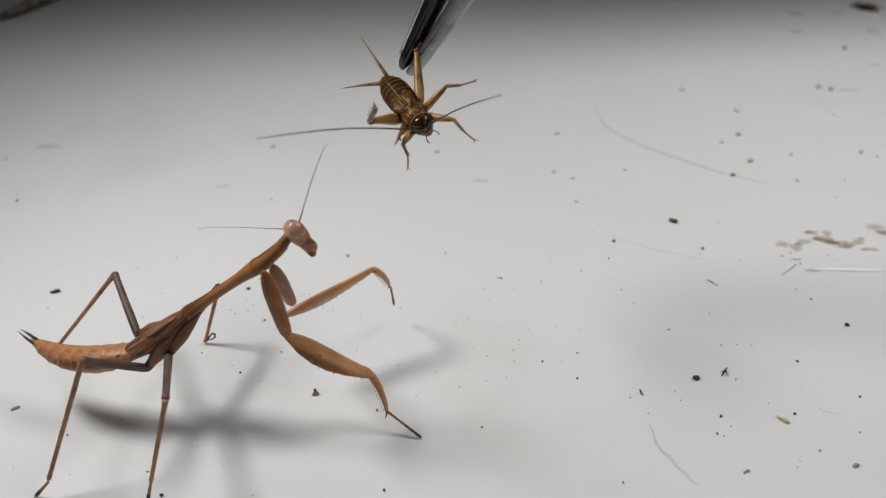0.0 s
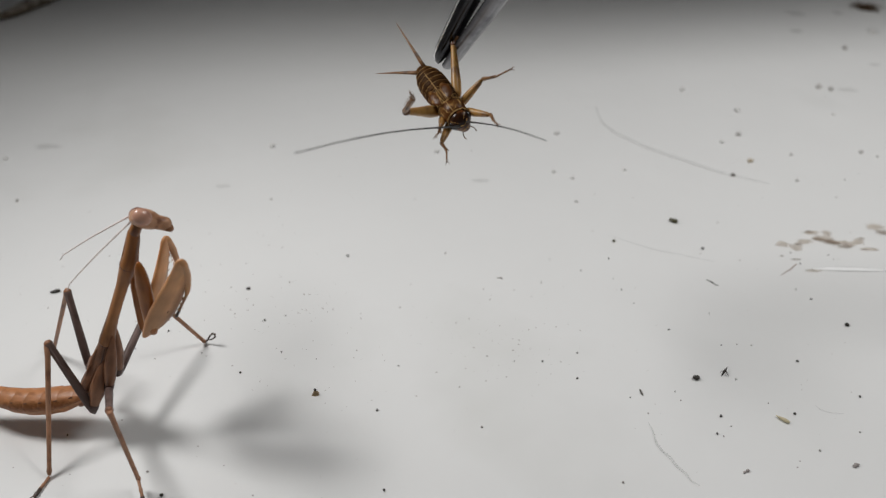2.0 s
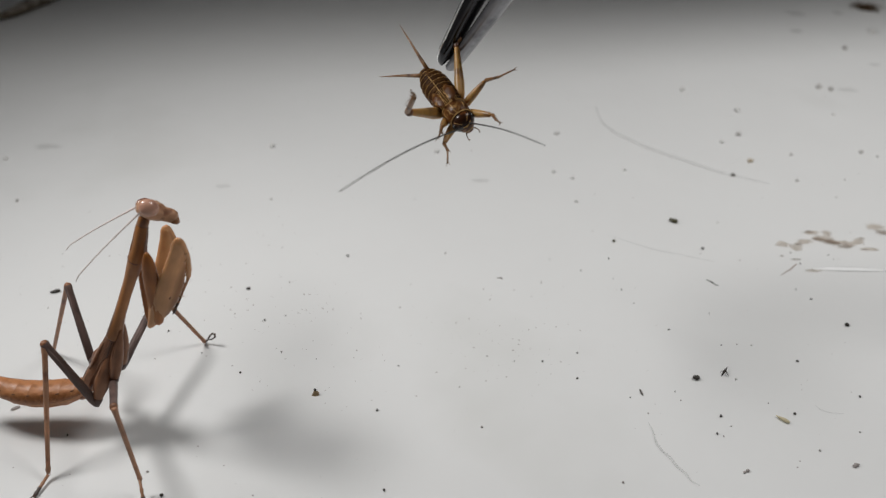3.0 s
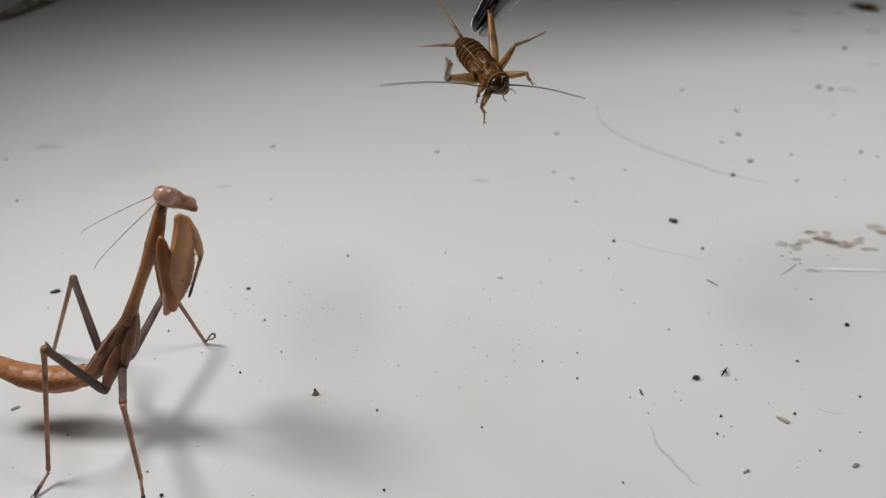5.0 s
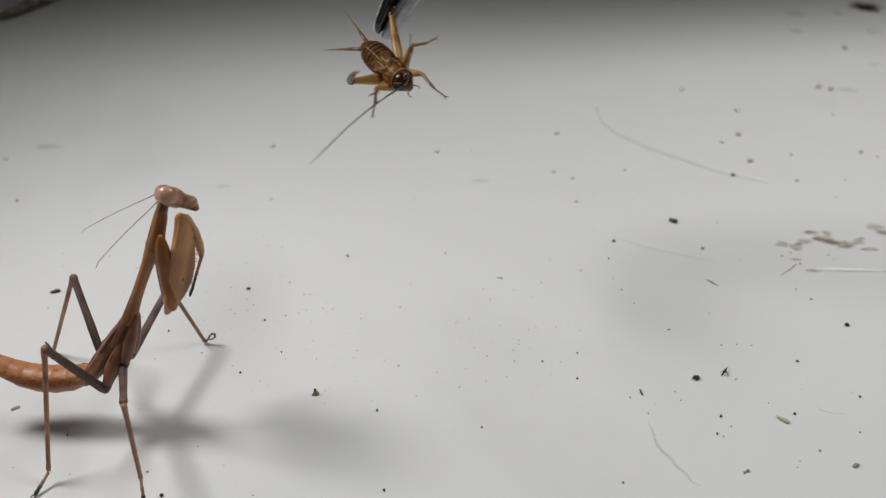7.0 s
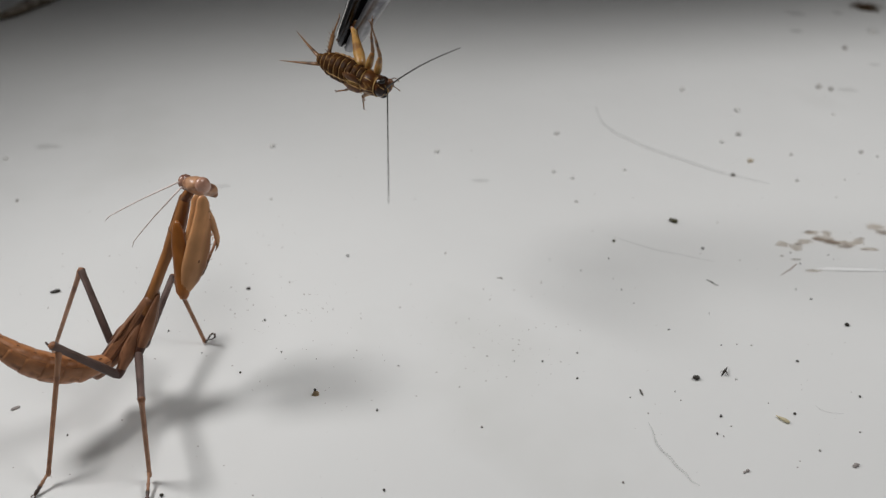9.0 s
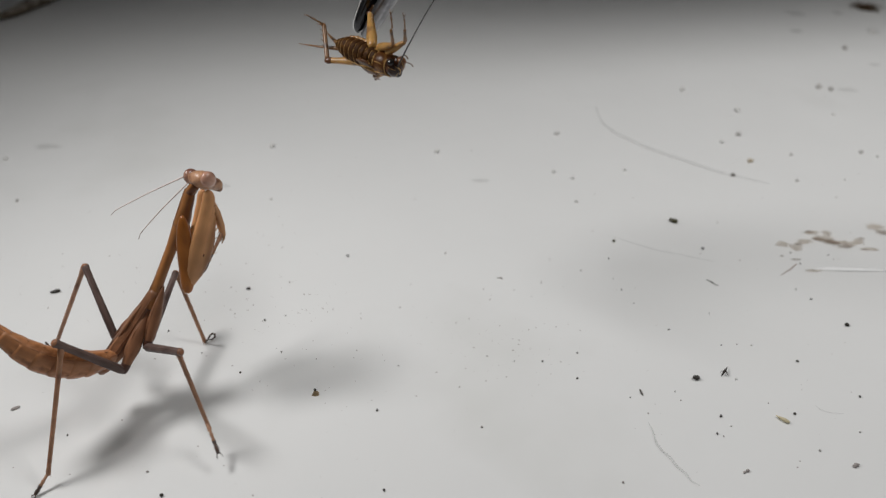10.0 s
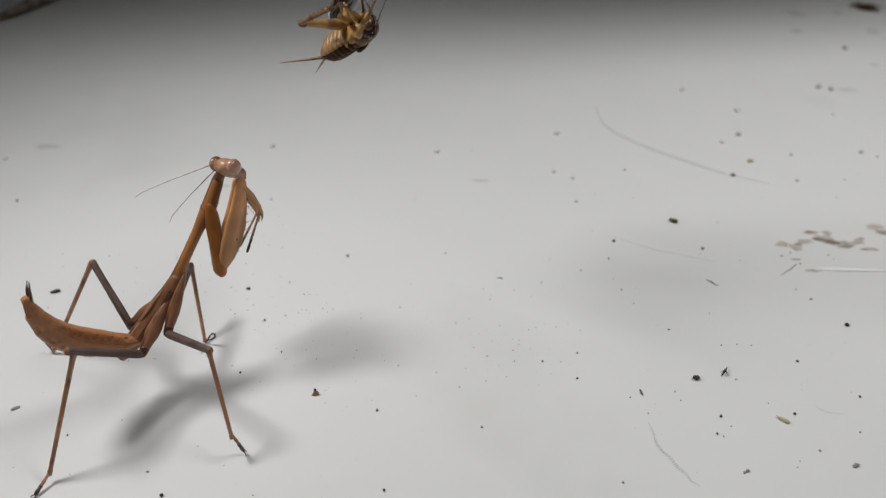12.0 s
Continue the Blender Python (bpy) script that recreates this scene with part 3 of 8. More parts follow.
    for s in "LR":
        for kind in "FM":
            bm = limb(3.3, [(0, 0.4, 0.45), (0.1, 0.54, 0.58), (0.45, 0.48, 0.54), (0.9, 0.32, 0.36), (1, 0.22, 0.22)], 10)
            P[s + kind + "_femur"] = part("leg_femur", bm, C_LEG, root)
            bm = limb(2.4, [(0, 0.24, 0.26), (0.1, 0.25, 0.27), (0.6, 0.18, 0.19), (0.92, 0.2, 0.2), (1, 0.12, 0.12)], 8)
            for k in range(3):
                spike(bm, (1.5 + 0.3 * k, 0.1, -0.1), (1.8 + 0.3 * k, 0.2, -0.4), 0.06)
            P[s + kind + "_tibia"] = part("leg_tibia", bm, C_SHIN, root)
            bm = limb(1.9, [(0, 0.13, 0.13), (0.5, 0.1, 0.1), (0.55, 0.13, 0.13), (0.85, 0.09, 0.09), (1, 0.1, 0.1)], 7)
            hose(bm, [(1.8, 0.05, 0), (2.05, 0.2, -0.05), (2.15, 0.22, -0.2)], [0.06, 0.04, 0.02], 5)
            hose(bm, [(1.8, -0.05, 0), (2.05, -0.2, -0.05), (2.15, -0.22, -0.2)], [0.06, 0.04, 0.02], 5)
            P[s + kind + "_tarsus"] = part("leg_tarsus", bm, C_SHIN, root)
        bm = limb(6.6, [(0, 0.45, 0.5), (0.08, 0.58, 0.70), (0.28, 0.64, 0.80), (0.55, 0.52, 0.60), (0.8, 0.38, 0.46), (0.93, 0.36, 0.44), (1, 0.25, 0.3)], 12)
        fem = P[s + "H_femur"] = part("hind_femur", bm, C_LEG, root, "thick straw-coloured jumping femur")
        bm = bmesh.new()
        orb(bm, (6.3, 0, 0), (0.6, 0.43, 0.52), 12, 8)
        part("knee", bm, C_KNEE, fem, "dark brown knee")
        held = s == "L"
        bm = limb(0.8 if held else 4.6, [(0, 0.34, 0.38), (0.1, 0.33, 0.36), (0.5, 0.3, 0.32), (0.92, 0.32, 0.33), (1, 0.2, 0.2)], 8)
        tib = P[s + "H_tibia"] = part("hind_tibia", bm, C_SHIN, root)
        for k in range(0 if held else 5):
            for y in (-1, 1):
                bm = bmesh.new()
                spike(bm, (1.6 + 0.65 * k, y * 0.12, 0.15), (2.1 + 0.65 * k, y * 0.38, 0.62), 0.08)
                part("spine", bm, C_SHIN, tib)
        if held:
            continue
        bm = limb(2.2, [(0, 0.17, 0.17), (0.5, 0.12, 0.12), (0.55, 0.15, 0.15), (0.9, 0.1, 0.1), (1, 0.08, 0.08)], 7)
        spike(bm, (0, 0.1, 0.1), (0.9, 0.35, 0.3), 0.09)
        spike(bm, (0, -0.1, 0.1), (0.9, -0.35, 0.3), 0.09)
        hose(bm, [(2.1, 0, 0), (2.4, 0.15, 0.1), (2.5, 0.18, -0.1)], [0.07, 0.05, 0.02], 5)
        P[s + "H_tarsus"] = part("hind_tarsus", bm, C_SHIN, root)
    for s, length in (("L", 12.5), ("R", 20.0)):
        bm = bmesh.new()
        hose(bm, [(length * u, 0, 0.5 * math.sin(math.pi * u) * length / 20) for u in (0, 0.08, 0.2, 0.35, 0.5, 0.65, 0.8, 0.92, 1)], [0.11, 0.095, 0.08, 0.072, 0.066, 0.06, 0.053, 0.045, 0.03], 6)
        P["antenna_" + s] = part("antenna", bm, C_HAIR, root, "long thread-like antenna")
    # the trunk is slim, the moving limbs slimmer still
    limbs = list(P.values())
    for ob in root.children_recursive:
        if ob in limbs or ob.parent in limbs:
            if "antenna" not in ob.name and "cercus" not in ob.name:
                ob.data.transform(Matrix.Diagonal((1.09, 0.88, 0.88, 1)))
            else:
                ob.data.transform(Matrix.Diagonal((1.14, 1.0, 1.14, 1)))
        else:
            ob.data.transform(Matrix.Diagonal((0.946, 0.844, 0.844, 1)))
    return root, P


cricket, C_PARTS = make_cricket()

# ---- the tweezers ----
# dark reflections of the left jaw are put into this steel's colour
DARKSTEEL = material("steel_dark_reflection", (0.045, 0.045, 0.048), 0.2, 0.2, 300.0, 0.05, metal=1.0)
HAZY = material("brushed_steel", (0.22, 0.22, 0.23), 0.33, 0.2, 900.0, 0.3, (0.10, 0.10, 0.11), 260.0, 0.55, metal=1.0)
STEEL = material("polished_steel", (0.86, 0.86, 0.87), 0.20, 0.06, 300.0, 0.03, (0.45, 0.45, 0.46), 160.0, 0.62, metal=1.0)
GRIP = material("dark_grip", (0.045, 0.045, 0.047), 0.38, 0.3, 600.0, 0.2, metal=0.6)


def make_tweezers():
    root = new("tweezers")
    tagged(root, "polished steel tweezers with serrated jaws holding the cricket", "tweezers")
    for s in (-1, 1):
        # jaw along +X from the tip; Y is across the gap
        bm = bmesh.new()
        rows = []
        for x, w, d in ((-3.72, 0.3, 0.3), (-3.62, 0.75, 0.62), (-3.3, 1.2, 0.95), (-2.6, 1.6, 1.2), (-1.4, 1.85, 1.35), (0, 2.0, 1.45), (7, 2.5, 1.75), (15, 2.6, 1.8), (24, 1.8, 1.0), (80, 1.5, 0.8)):
            gap = 0.3 + max(0, min(x, 15)) * 0.045 + max(0, x - 15) * 0.01
            prof = [(gap, -w), (gap, w), (gap + d * 0.55, w * 0.92), (gap + d * 0.9, w * 0.55), (gap + d, 0), (gap + d * 0.9, -w * 0.55), (gap + d * 0.55, -w * 0.92)]
            rows.append([bm.verts.new((x * MM, s * y * MM, z * MM)) for y, z in prof])
        for a, b in zip(rows, rows[1:]):
            for k in range(7):
                bm.faces.new((a[k], a[(k + 1) % 7], b[(k + 1) % 7], b[k]))
        bm.faces.new(rows[0])
        bm.faces.new(rows[-1])
        bmesh.ops.bevel(bm, geom=[e for e in bm.edges if abs(e.verts[0].co.x - e.verts[1].co.x) > 0.0002], offset=0.12 * MM, segments=2, affect="EDGES")
        jaw = part("jaw", bm, DARKSTEEL if s > 0 else HAZY, root, "steel jaw coloured dark for the dark surroundings it mirrors" if s > 0 else "polished rounded steel jaw")
        if s > 0:
            # bright strip added where the jaw's edge catches its highlight
            bm = bmesh.new()
            hose(bm, [(-3.62, 0.62, 0.45), (-3.3, 0.98, 0.68), (-2.6, 1.28, 0.85), (-1.4, 1.46, 0.95), (0, 1.56, 1.0), (7, 2.18, 1.1), (15, 2.6, 1.2), (24, 1.95, 0.8)], [0.12, 0.2, 0.24, 0.25, 0.26, 0.3, 0.32, 0.24], 10)
            part("rim", bm, STEEL, jaw, "added bright strip standing in for the edge highlight")
        bm = bmesh.new()
        for k in range(36):
            x = -3.2 + 0.5 * k
            w = (1.15 if x < -1.5 else 1.5 + 0.06 * max(0, x))
            g = 0.3 + max(0, x) * 0.045
            v = [bm.verts.new(p) for p in ((x * MM, s * (g + 0.02) * MM, -w * MM), (x * MM, s * (g + 0.02) * MM, w * MM), ((x + 0.5) * MM, s * (g + 0.02) * MM, w * MM), ((x + 0.5) * MM, s * (g + 0.02) * MM, -w * MM), ((x + 0.25) * MM, s * (g - 0.2) * MM, -w * 0.96 * MM), ((x + 0.25) * MM, s * (g - 0.2) * MM, w * 0.96 * MM))]
            for f in ((0, 1, 5, 4), (4, 5, 2, 3), (0, 4, 3), (1, 2, 5), (0, 3, 2, 1)):
                bm.faces.new([v[i] for i in f])
        part("serration", bm, GRIP, jaw, "dark serrated grip face", smooth=False)
    return root


tweezers = make_tweezers()


# ---- litter on the floor: places and half sizes in millimetres ----
BLACK_BACK = [
    (42.2, 0.0, 0.33, 0.18),
    (62.0, -1.6, 0.10, 0.12),
    (-15.3, -1.9, 0.20, 0.23),
    (26.5, -2.5, 0.12, 0.13),
    (17.0, -2.8, 0.09, 0.10),
    (56.7, -3.8, 0.12, 0.13),
    (21.7, -5.6, 0.12, 0.12),
    (26.4, -7.5, 0.08, 0.10),
    (-29.7, -10.0, 0.31, 0.26),
    (53.9, -10.0, 0.09, 0.10),
    (27.2, -10.2, 0.10, 0.11),
    (-58.9, -10.7, 0.80, 0.30, 20),
    (55.4, -12.3, 0.11, 0.12),
    (55.2, -12.4, 0.10, 0.11),
    (28.5, -13.3, 0.09, 0.10),
]
BLACK_MIDDLE = [
    (39.2, -15.5, 0.08, 0.10),
    (-23.1, -16.0, 0.10, 0.10),
    (-26.0, -16.9, 0.14, 0.16),
    (58.5, -18.0, 0.29, 0.33),
    (32.5, -18.9, 0.18, 0.11),
    (-39.4, -19.2, 0.14, 0.16),
    (39.2, -22.0, 0.09, 0.10),
    (-43.1, -22.8, 0.09, 0.10),
    (-22.5, -23.4, 0.11, 0.14),
    (18.7, -23.6, 0.10, 0.13),
    (-33.6, -23.6, 0.09, 0.11),
    (-17.5, -24.7, 0.08, 0.10),
    (48.8, -25.2, 0.18, 0.19),
    (13.7, -25.2, 0.11, 0.14),
    (9.8, -25.2, 0.08, 0.09),
]
BLACK_NEAR = [
    (-43.3, -25.2, 0.08, 0.09),
    (-27.5, -27.3, 0.14, 0.18),
    (18.1, -28.3, 0.11, 0.14),
    (34.1, -28.4, 0.47, 0.38),
    (18.0, -28.4, 0.08, 0.10),
    (30.7, -30.7, 0.10, 0.11),
    (54.8, -31.6, 0.14, 0.18),
    (24.6, -31.7, 0.08, 0.10),
    (-8.5, -33.9, 0.16, 0.18),
    (45.2, -34.5, 0.17, 0.19),
    (35.6, -34.9, 0.17, 0.20),
    (34.4, -37.7, 0.13, 0.16),
    (-47.0, -37.9, 0.10, 0.14),
    (-6.9, -46.0, 0.14, 0.20),
    (-32.8, -46.7, 0.24, 0.20),
]
OLIVE = [
    (39.1, 7.5, 0.86, 0.42, -42),
    (28.1, 2.0, 0.27, 0.23),
]
DARK_GREY = [
    (53.3, 21.8, 0.41, 0.38),
]
GREY_BACK = [
    (0.4, -1.2, 0.13, 0.15),
    (15.2, -8.4, 0.10, 0.10),
    (-23.7, -8.4, 0.10, 0.10),
    (41.4, -21.9, 0.10, 0.10),
    (6.1, -24.2, 0.09, 0.10),
    (-32.8, -24.2, 0.07, 0.08),
    (-6.1, -26.0, 0.10, 0.11),
    (2.2, -29.9, 0.10, 0.11),
    (31.1, -32.2, 0.09, 0.10),
    (42.4, -32.7, 0.08, 0.10),
]
GREY_NEAR = [
    (-55.3, -33.6, 0.56, 0.20, 32),
    (26.4, -34.4, 0.10, 0.12),
    (4.9, -36.6, 0.12, 0.16),
    (35.1, -38.1, 0.09, 0.13),
    (49.9, -42.45, 0.28, 0.24),
    (49.6, -42.65, 0.26, 0.24),
    (36.5, -43.3, 0.24, 0.20),
    (-35.4, -43.4, 0.15, 0.14),
    (36.1, -43.5, 0.20, 0.16),
    (21.3, -44.9, 0.14, 0.15),
]
SOFT_GREY = [
    (96.1, 77.7, 0.62, 0.74),
    (82.2, 57.3, 0.65, 0.68),
    (84.5, 56.2, 0.57, 0.56),
    (58.6, 36.7, 0.52, 0.51),
    (80.3, 30.0, 0.36, 0.40),
    (66.6, 29.2, 0.29, 0.30),
    (73.4, 20.5, 0.14, 0.15),
    (64.5, 20.1, 0.27, 0.28),
    (69.7, 14.8, 0.14, 0.16),
    (-74.9, 13.6, 0.29, 0.30),
    (68.0, 4.4, 0.11, 0.13),
    (56.1, -1.0, 0.17, 0.13),
    (46.3, -40.3, 0.14, 0.18),
]
PALE_BACK = [
    (106.7, 86.8, 0.65, 0.64),
    (52.1, 56.0, 0.57, 0.56),
    (61.3, 46.7, 0.47, 0.54),
    (80.8, 45.0, 0.31, 0.32),
    (22.6, 37.1, 0.45, 0.52),
    (54.6, 33.8, 0.37, 0.41),
    (-33.2, 32.3, 0.44, 0.50),
    (-1.2, 30.2, 0.43, 0.50),
    (82.8, 28.5, 0.21, 0.25),
    (-82.9, 27.5, 0.42, 0.49),
]
PALE_NEAR = [
    (33.7, 23.7, 0.28, 0.29),
    (20.5, 23.1, 0.35, 0.38),
    (23.7, 20.8, 0.27, 0.28),
    (-30.3, 14.1, 0.22, 0.25),
    (23.4, 13.4, 0.25, 0.25),
    (46.6, 7.2, 0.17, 0.19),
    (43.4, -22.1, 0.17, 0.12),
    (39.4, -28.5, 0.16, 0.15),
    (36.5, -36.5, 0.15, 0.14),
    (52.4, -37.4, 0.13, 0.14),
]
TAN = [
    (58.0, 26.7, 0.56, 0.44),
]
SPECKS = [("B", BLACK_BACK), ("B", BLACK_MIDDLE), ("B", BLACK_NEAR), ("O", OLIVE), ("D", DARK_GREY), ("G", GREY_BACK), ("G", GREY_NEAR), ("H", SOFT_GREY), ("P", PALE_BACK), ("P", PALE_NEAR), ("T", TAN)]
PALE_HAIR = [(26.1, -36.0), (26.4, -37.3), (26.4, -39.0), (26.8, -40.3), (27.6, -41.3), (28.2, -42.8), (29.0, -43.7), (29.4, -44.8), (30.2, -45.4)]
FAINT_HAIR = [(32.0, 48.7), (32.3, 41.2), (34.9, 36.4), (38.9, 32.3), (42.4, 29.4), (46.3, 26.5), (50.4, 23.3), (53.9, 21.4), (59.0, 19.0)]
FAINTER_HAIR = [(27.5, 3.5), (30.6, 1.7), (34.5, -0.4), (38.6, -1.8), (43.3, -3.5)]
DARK_FIBRE = [(40.7, -7.8), (41.3, -8.2), (41.7, -8.8), (42.3, -9.2)]
DASH = [(26.1, -30.3), (26.2, -30.9), (26.3, -31.4)]
CURL = [(8.3, -7.4), (8.9, -7.3), (9.3, -7.7)]
CURL_TWO = [(48.4, -33.1), (48.8, -33.9), (49.9, -34.4), (51.5, -34.5)]
SCRATCH = [(58.2, -5.15), (61.2, -5.1), (65.4, -5.3), (70.2, -5.6)]
BROWN_LINE = [(52.7, -6.7), (53.6, -6.0), (54.7, -5.3), (55.4, -4.5), (56.2, -3.9)]
SEED = [(42.6, -34.9), (44.0, -36.1)]
CRUMB = [(-16.8, -31.1)]
FRAGMENT = [(37.5, -28.1), (38.2, -27.3), (38.8, -26.4), (38.5, -28.1), (37.6, -27.3)]
STREAK = [(-114.1, 92.5), (-110.7, 96.9), (-108.1, 103.1), (-105.2, 107.1), (-102.0, 112.9)]
STAINS = [(63.9, 4.3, 1.23, 1.06), (61.6, 4.4, 1.70, 0.76), (55.6, 1.4, 1.67, 1.05), (57.5, 0.3, 1.29, 0.89), (68.4, 2.0, 1.12, 0.90), (73.2, 6.0, 2.29, 1.23), (58.0, -5.5, 1.95, 0.57), (66.4, 1.5, 1.85, 0.90), (62.7, 2.9, 2.24, 0.90), (64.6, 1.7, 2.04, 0.90), (59.7, 2.0, 1.49, 0.90), (69.6, -0.1, 2.20, 0.59)]
DARK_STAINS = [(62.0, 2.6, 1.31, 0.60), (63.4, 2.0, 1.86, 0.75), (65.4, 0.7, 1.66, 0.74), (58.1, 1.2, 1.11, 0.52), (69.1, 2.7, 0.84, 0.53), (68.3, -0.3, 0.90, 0.22), (70.2, -0.3, 0.50, 0.26), (73.4, 4.4, 1.51, 0.91), (56.4, -2.8, 1.17, 0.26), (54.4, -1.9, 0.54, 0.29), (61.0, 4.6, 1.13, 0.46), (64.5, 1.4, 1.11, 0.45)]
FAR_BROWN = [(111.3, 104.3, 5.40, 4.11), (112.3, 103.1, 2.69, 2.41)]
FAR_STAINS = [(92.4, 99.9, 3.84, 2.62), (102.7, 99.9, 1.77, 2.38), (107.5, 88.5, 2.26, 2.73), (88.8, 56.2, 2.96, 1.19), (88.4, 88.5, 2.54, 1.59), (6.8, 20.3, 2.27, 0.83), (-39.7, 18.4, 1.63, 0.66), (-77.4, 32.3, 3.30, 1.42), (99.2, 69.0, 2.09, 1.26)]
DROP = {
    "B": material("dropping_black", (0.030, 0.024, 0.018), 0.6, 0.5, 2500.0, 0.5),
    "O": material("dropping_olive", (0.075, 0.070, 0.035), 0.6, 0.4, 2500.0, 0.5),
    "D": material("crumb_dark_grey", (0.20, 0.185, 0.17), 0.7, 0.35, 2500.0, 0.4),
    "G": material("crumb_grey", (0.36, 0.325, 0.31), 0.7, 0.45, 2500.0, 0.4),
    "H": material("crumb_mid_grey", (0.49, 0.475, 0.455), 0.7, 0.25, 2500.0, 0.4),
    "P": material("crumb_pale", (0.68, 0.67, 0.65), 0.7, 0.15, 2500.0, 0.3),
    "T": material("crumb_tan", (0.50, 0.42, 0.31), 0.7, 0.25, 2500.0, 0.4),
}
HAIR_PALE = material("hair_grey", (0.46, 0.46, 0.45), 0.5, 0.1, 800.0, 0.1, alpha=0.12)
HAIR_FAINT = material("hair_faint", (0.46, 0.46, 0.45), 0.5, 0.1, 800.0, 0.1, alpha=0.10)
HAIR_FAINTER = material("hair_fainter", (0.46, 0.46, 0.45), 0.5, 0.1, 800.0, 0.1, alpha=0.045)
FIBRE = material("fibre_dark", (0.10, 0.09, 0.075), 0.6, 0.3, 900.0, 0.2)
FIBRE_PINK = material("fibre_pinkish", (0.30, 0.20, 0.17), 0.6, 0.4, 1500.0, 0.1)
SEEDMAT = material("husk_tan", (0.58, 0.51, 0.33), 0.5, 0.3, 900.0, 0.3, (0.42, 0.34, 0.19), 500.0, 0.6)
STAIN = material("dried_stain_tan", (0.45, 0.33, 0.21), 0.5, 0.35, 1600.0, 0.1, film=0.34)
DARKSTAIN = material("dried_stain_brown", (0.20, 0.12, 0.055), 0.5, 0.4, 2200.0, 0.1, film=0.46)
FARSTAIN = material("dried_stain_grey", (0.30, 0.29, 0.26), 0.5, 0.2, 300.0, 0.1, film=0.14)
FARBROWN = material("dried_stain_dark", (0.085, 0.045, 0.014), 0.6, 0.4, 400.0, 0.1, film=0.72)
SCRATCHMAT = material("bright_scratch", (0.96, 0.96, 0.95), 0.45, 0.05, 900.0, 0.1)
CORNER_BROWN = material("corner_streak_brown", (0.10, 0.075, 0.05), 0.7, 0.5, 300.0, 0.3, (0.30, 0.27, 0.23), 160.0, 0.52)
LABELS = {"B": "tiny black dropping lying on the white floor", "O": "tiny olive-brown dropping lying on the white floor", "D": "tiny dark grey crumb lying on the white floor", "H": "tiny soft grey crumb lying on the white floor", "G": "tiny grey crumb lying on the white floor",
          "P": "tiny pale crumb lying on the white floor", "T": "small tan crumb lying on the white floor"}


def lump(name, rx, ry, seed, mat):
    """An uneven pellet that rests on the floor."""
    rng = random.Random(seed)
    bm = bmesh.new()
    rz = min(rx, ry) * 0.8
    orb(bm, (0, 0, rz * 0.85), (rx, ry, rz), 10, 7)
    shift = Vector((rng.random() * 50, rng.random() * 50, rng.random() * 50))
    for v in bm.verts:
        k = 1 + 0.42 * noise.noise(Vector((v.co.x / (rx * MM), v.co.y / (ry * MM), v.co.z / (rz * MM))) * 1.3 + shift)
        v.co.x *= k
        v.co.y *= k
        v.co.z = max(0.02 * MM, v.co.z * k)
    return part(name, bm, mat)


for kind, rows in SPECKS:
    category = "dropping" if kind in "BO" else "crumb"
    for i, (x, y, rx, ry, *turned) in enumerate(rows):
        ob = lump(category, rx, ry, i * 7 + len(rows), DROP[kind])
        ob.matrix_basis = pose(x * MM, y * MM, 0, 0, 0, turned[0] if turned else (i * 37) % 23 - 11)
        tagged(ob, LABELS[kind], category, category + "s on the floor")


def strand(name, path, r, mat, label, category, flat=1.0):
    """A hair or fibre that lies on the floor along a path of (x, y)."""
    bm = bmesh.new()
    pts = []
    for a, b in zip(path, path[1:]):
        for k in range(4):
            u = k / 4
            pts.append((a[0] + (b[0] - a[0]) * u, a[1] + (b[1] - a[1]) * u, r * 0.9))
    pts.append((path[-1][0], path[-1][1], r * 0.9))
    # soften the corners
    for _ in range(1):
        pts = [pts[0]] + [tuple((p[i] + 2 * q[i] + s[i]) / 4 for i in range(3)) for p, q, s in zip(pts, pts[1:], pts[2:])] + [pts[-1]]
    n = len(pts)
    hose(bm, pts, [r * (0.25 + 0.75 * math.sin(math.pi * (0.04 + 0.92 * i / (n - 1)))) for i in range(n)], 6)
    if flat != 1.0:
        for v in bm.verts:
            v.co.z = max(0.003 * MM, v.co.z * flat)
    return tagged(part(name, bm, mat), label, category)


strand("hair", PALE_HAIR, 0.17, HAIR_PALE, "pale grey wavy hair lying on the floor", "hair")
strand("hair", FAINT_HAIR, 0.24, HAIR_FAINT, "faint long curved hair lying on the floor", "hair")
strand("hair", FAINTER_HAIR, 0.15, HAIR_FAINTER, "barely visible long hair lying on the floor", "hair")
strand("hair", CURL_TWO, 0.10, HAIR_FAINTER, "faint short curled hair lying on the floor", "hair")
strand("fibre", DARK_FIBRE, 0.085, FIBRE, "short dark bent fibre lying on the floor", "fibre")
strand("fibre", DASH, 0.14, FIBRE, "short dark straight fibre lying on the floor", "fibre")
strand("fibre", CURL, 0.09, DROP["G"], "tiny grey curled fibre lying on the floor", "fibre")
tagged(strand("scratch", SCRATCH, 0.55, SCRATCHMAT, "long bright scratch in the white plastic", "scratch", 0.06), kind="structure")
strand("fibre", BROWN_LINE, 0.075, FIBRE_PINK, "short brownish fibre beside the dried stain", "fibre")
# dark brown streak across the far left corner
tagged(strand("trim", STREAK, 1.5, CORNER_BROWN, "dark brown streak in the corner of the box", "seam"), kind="structure")

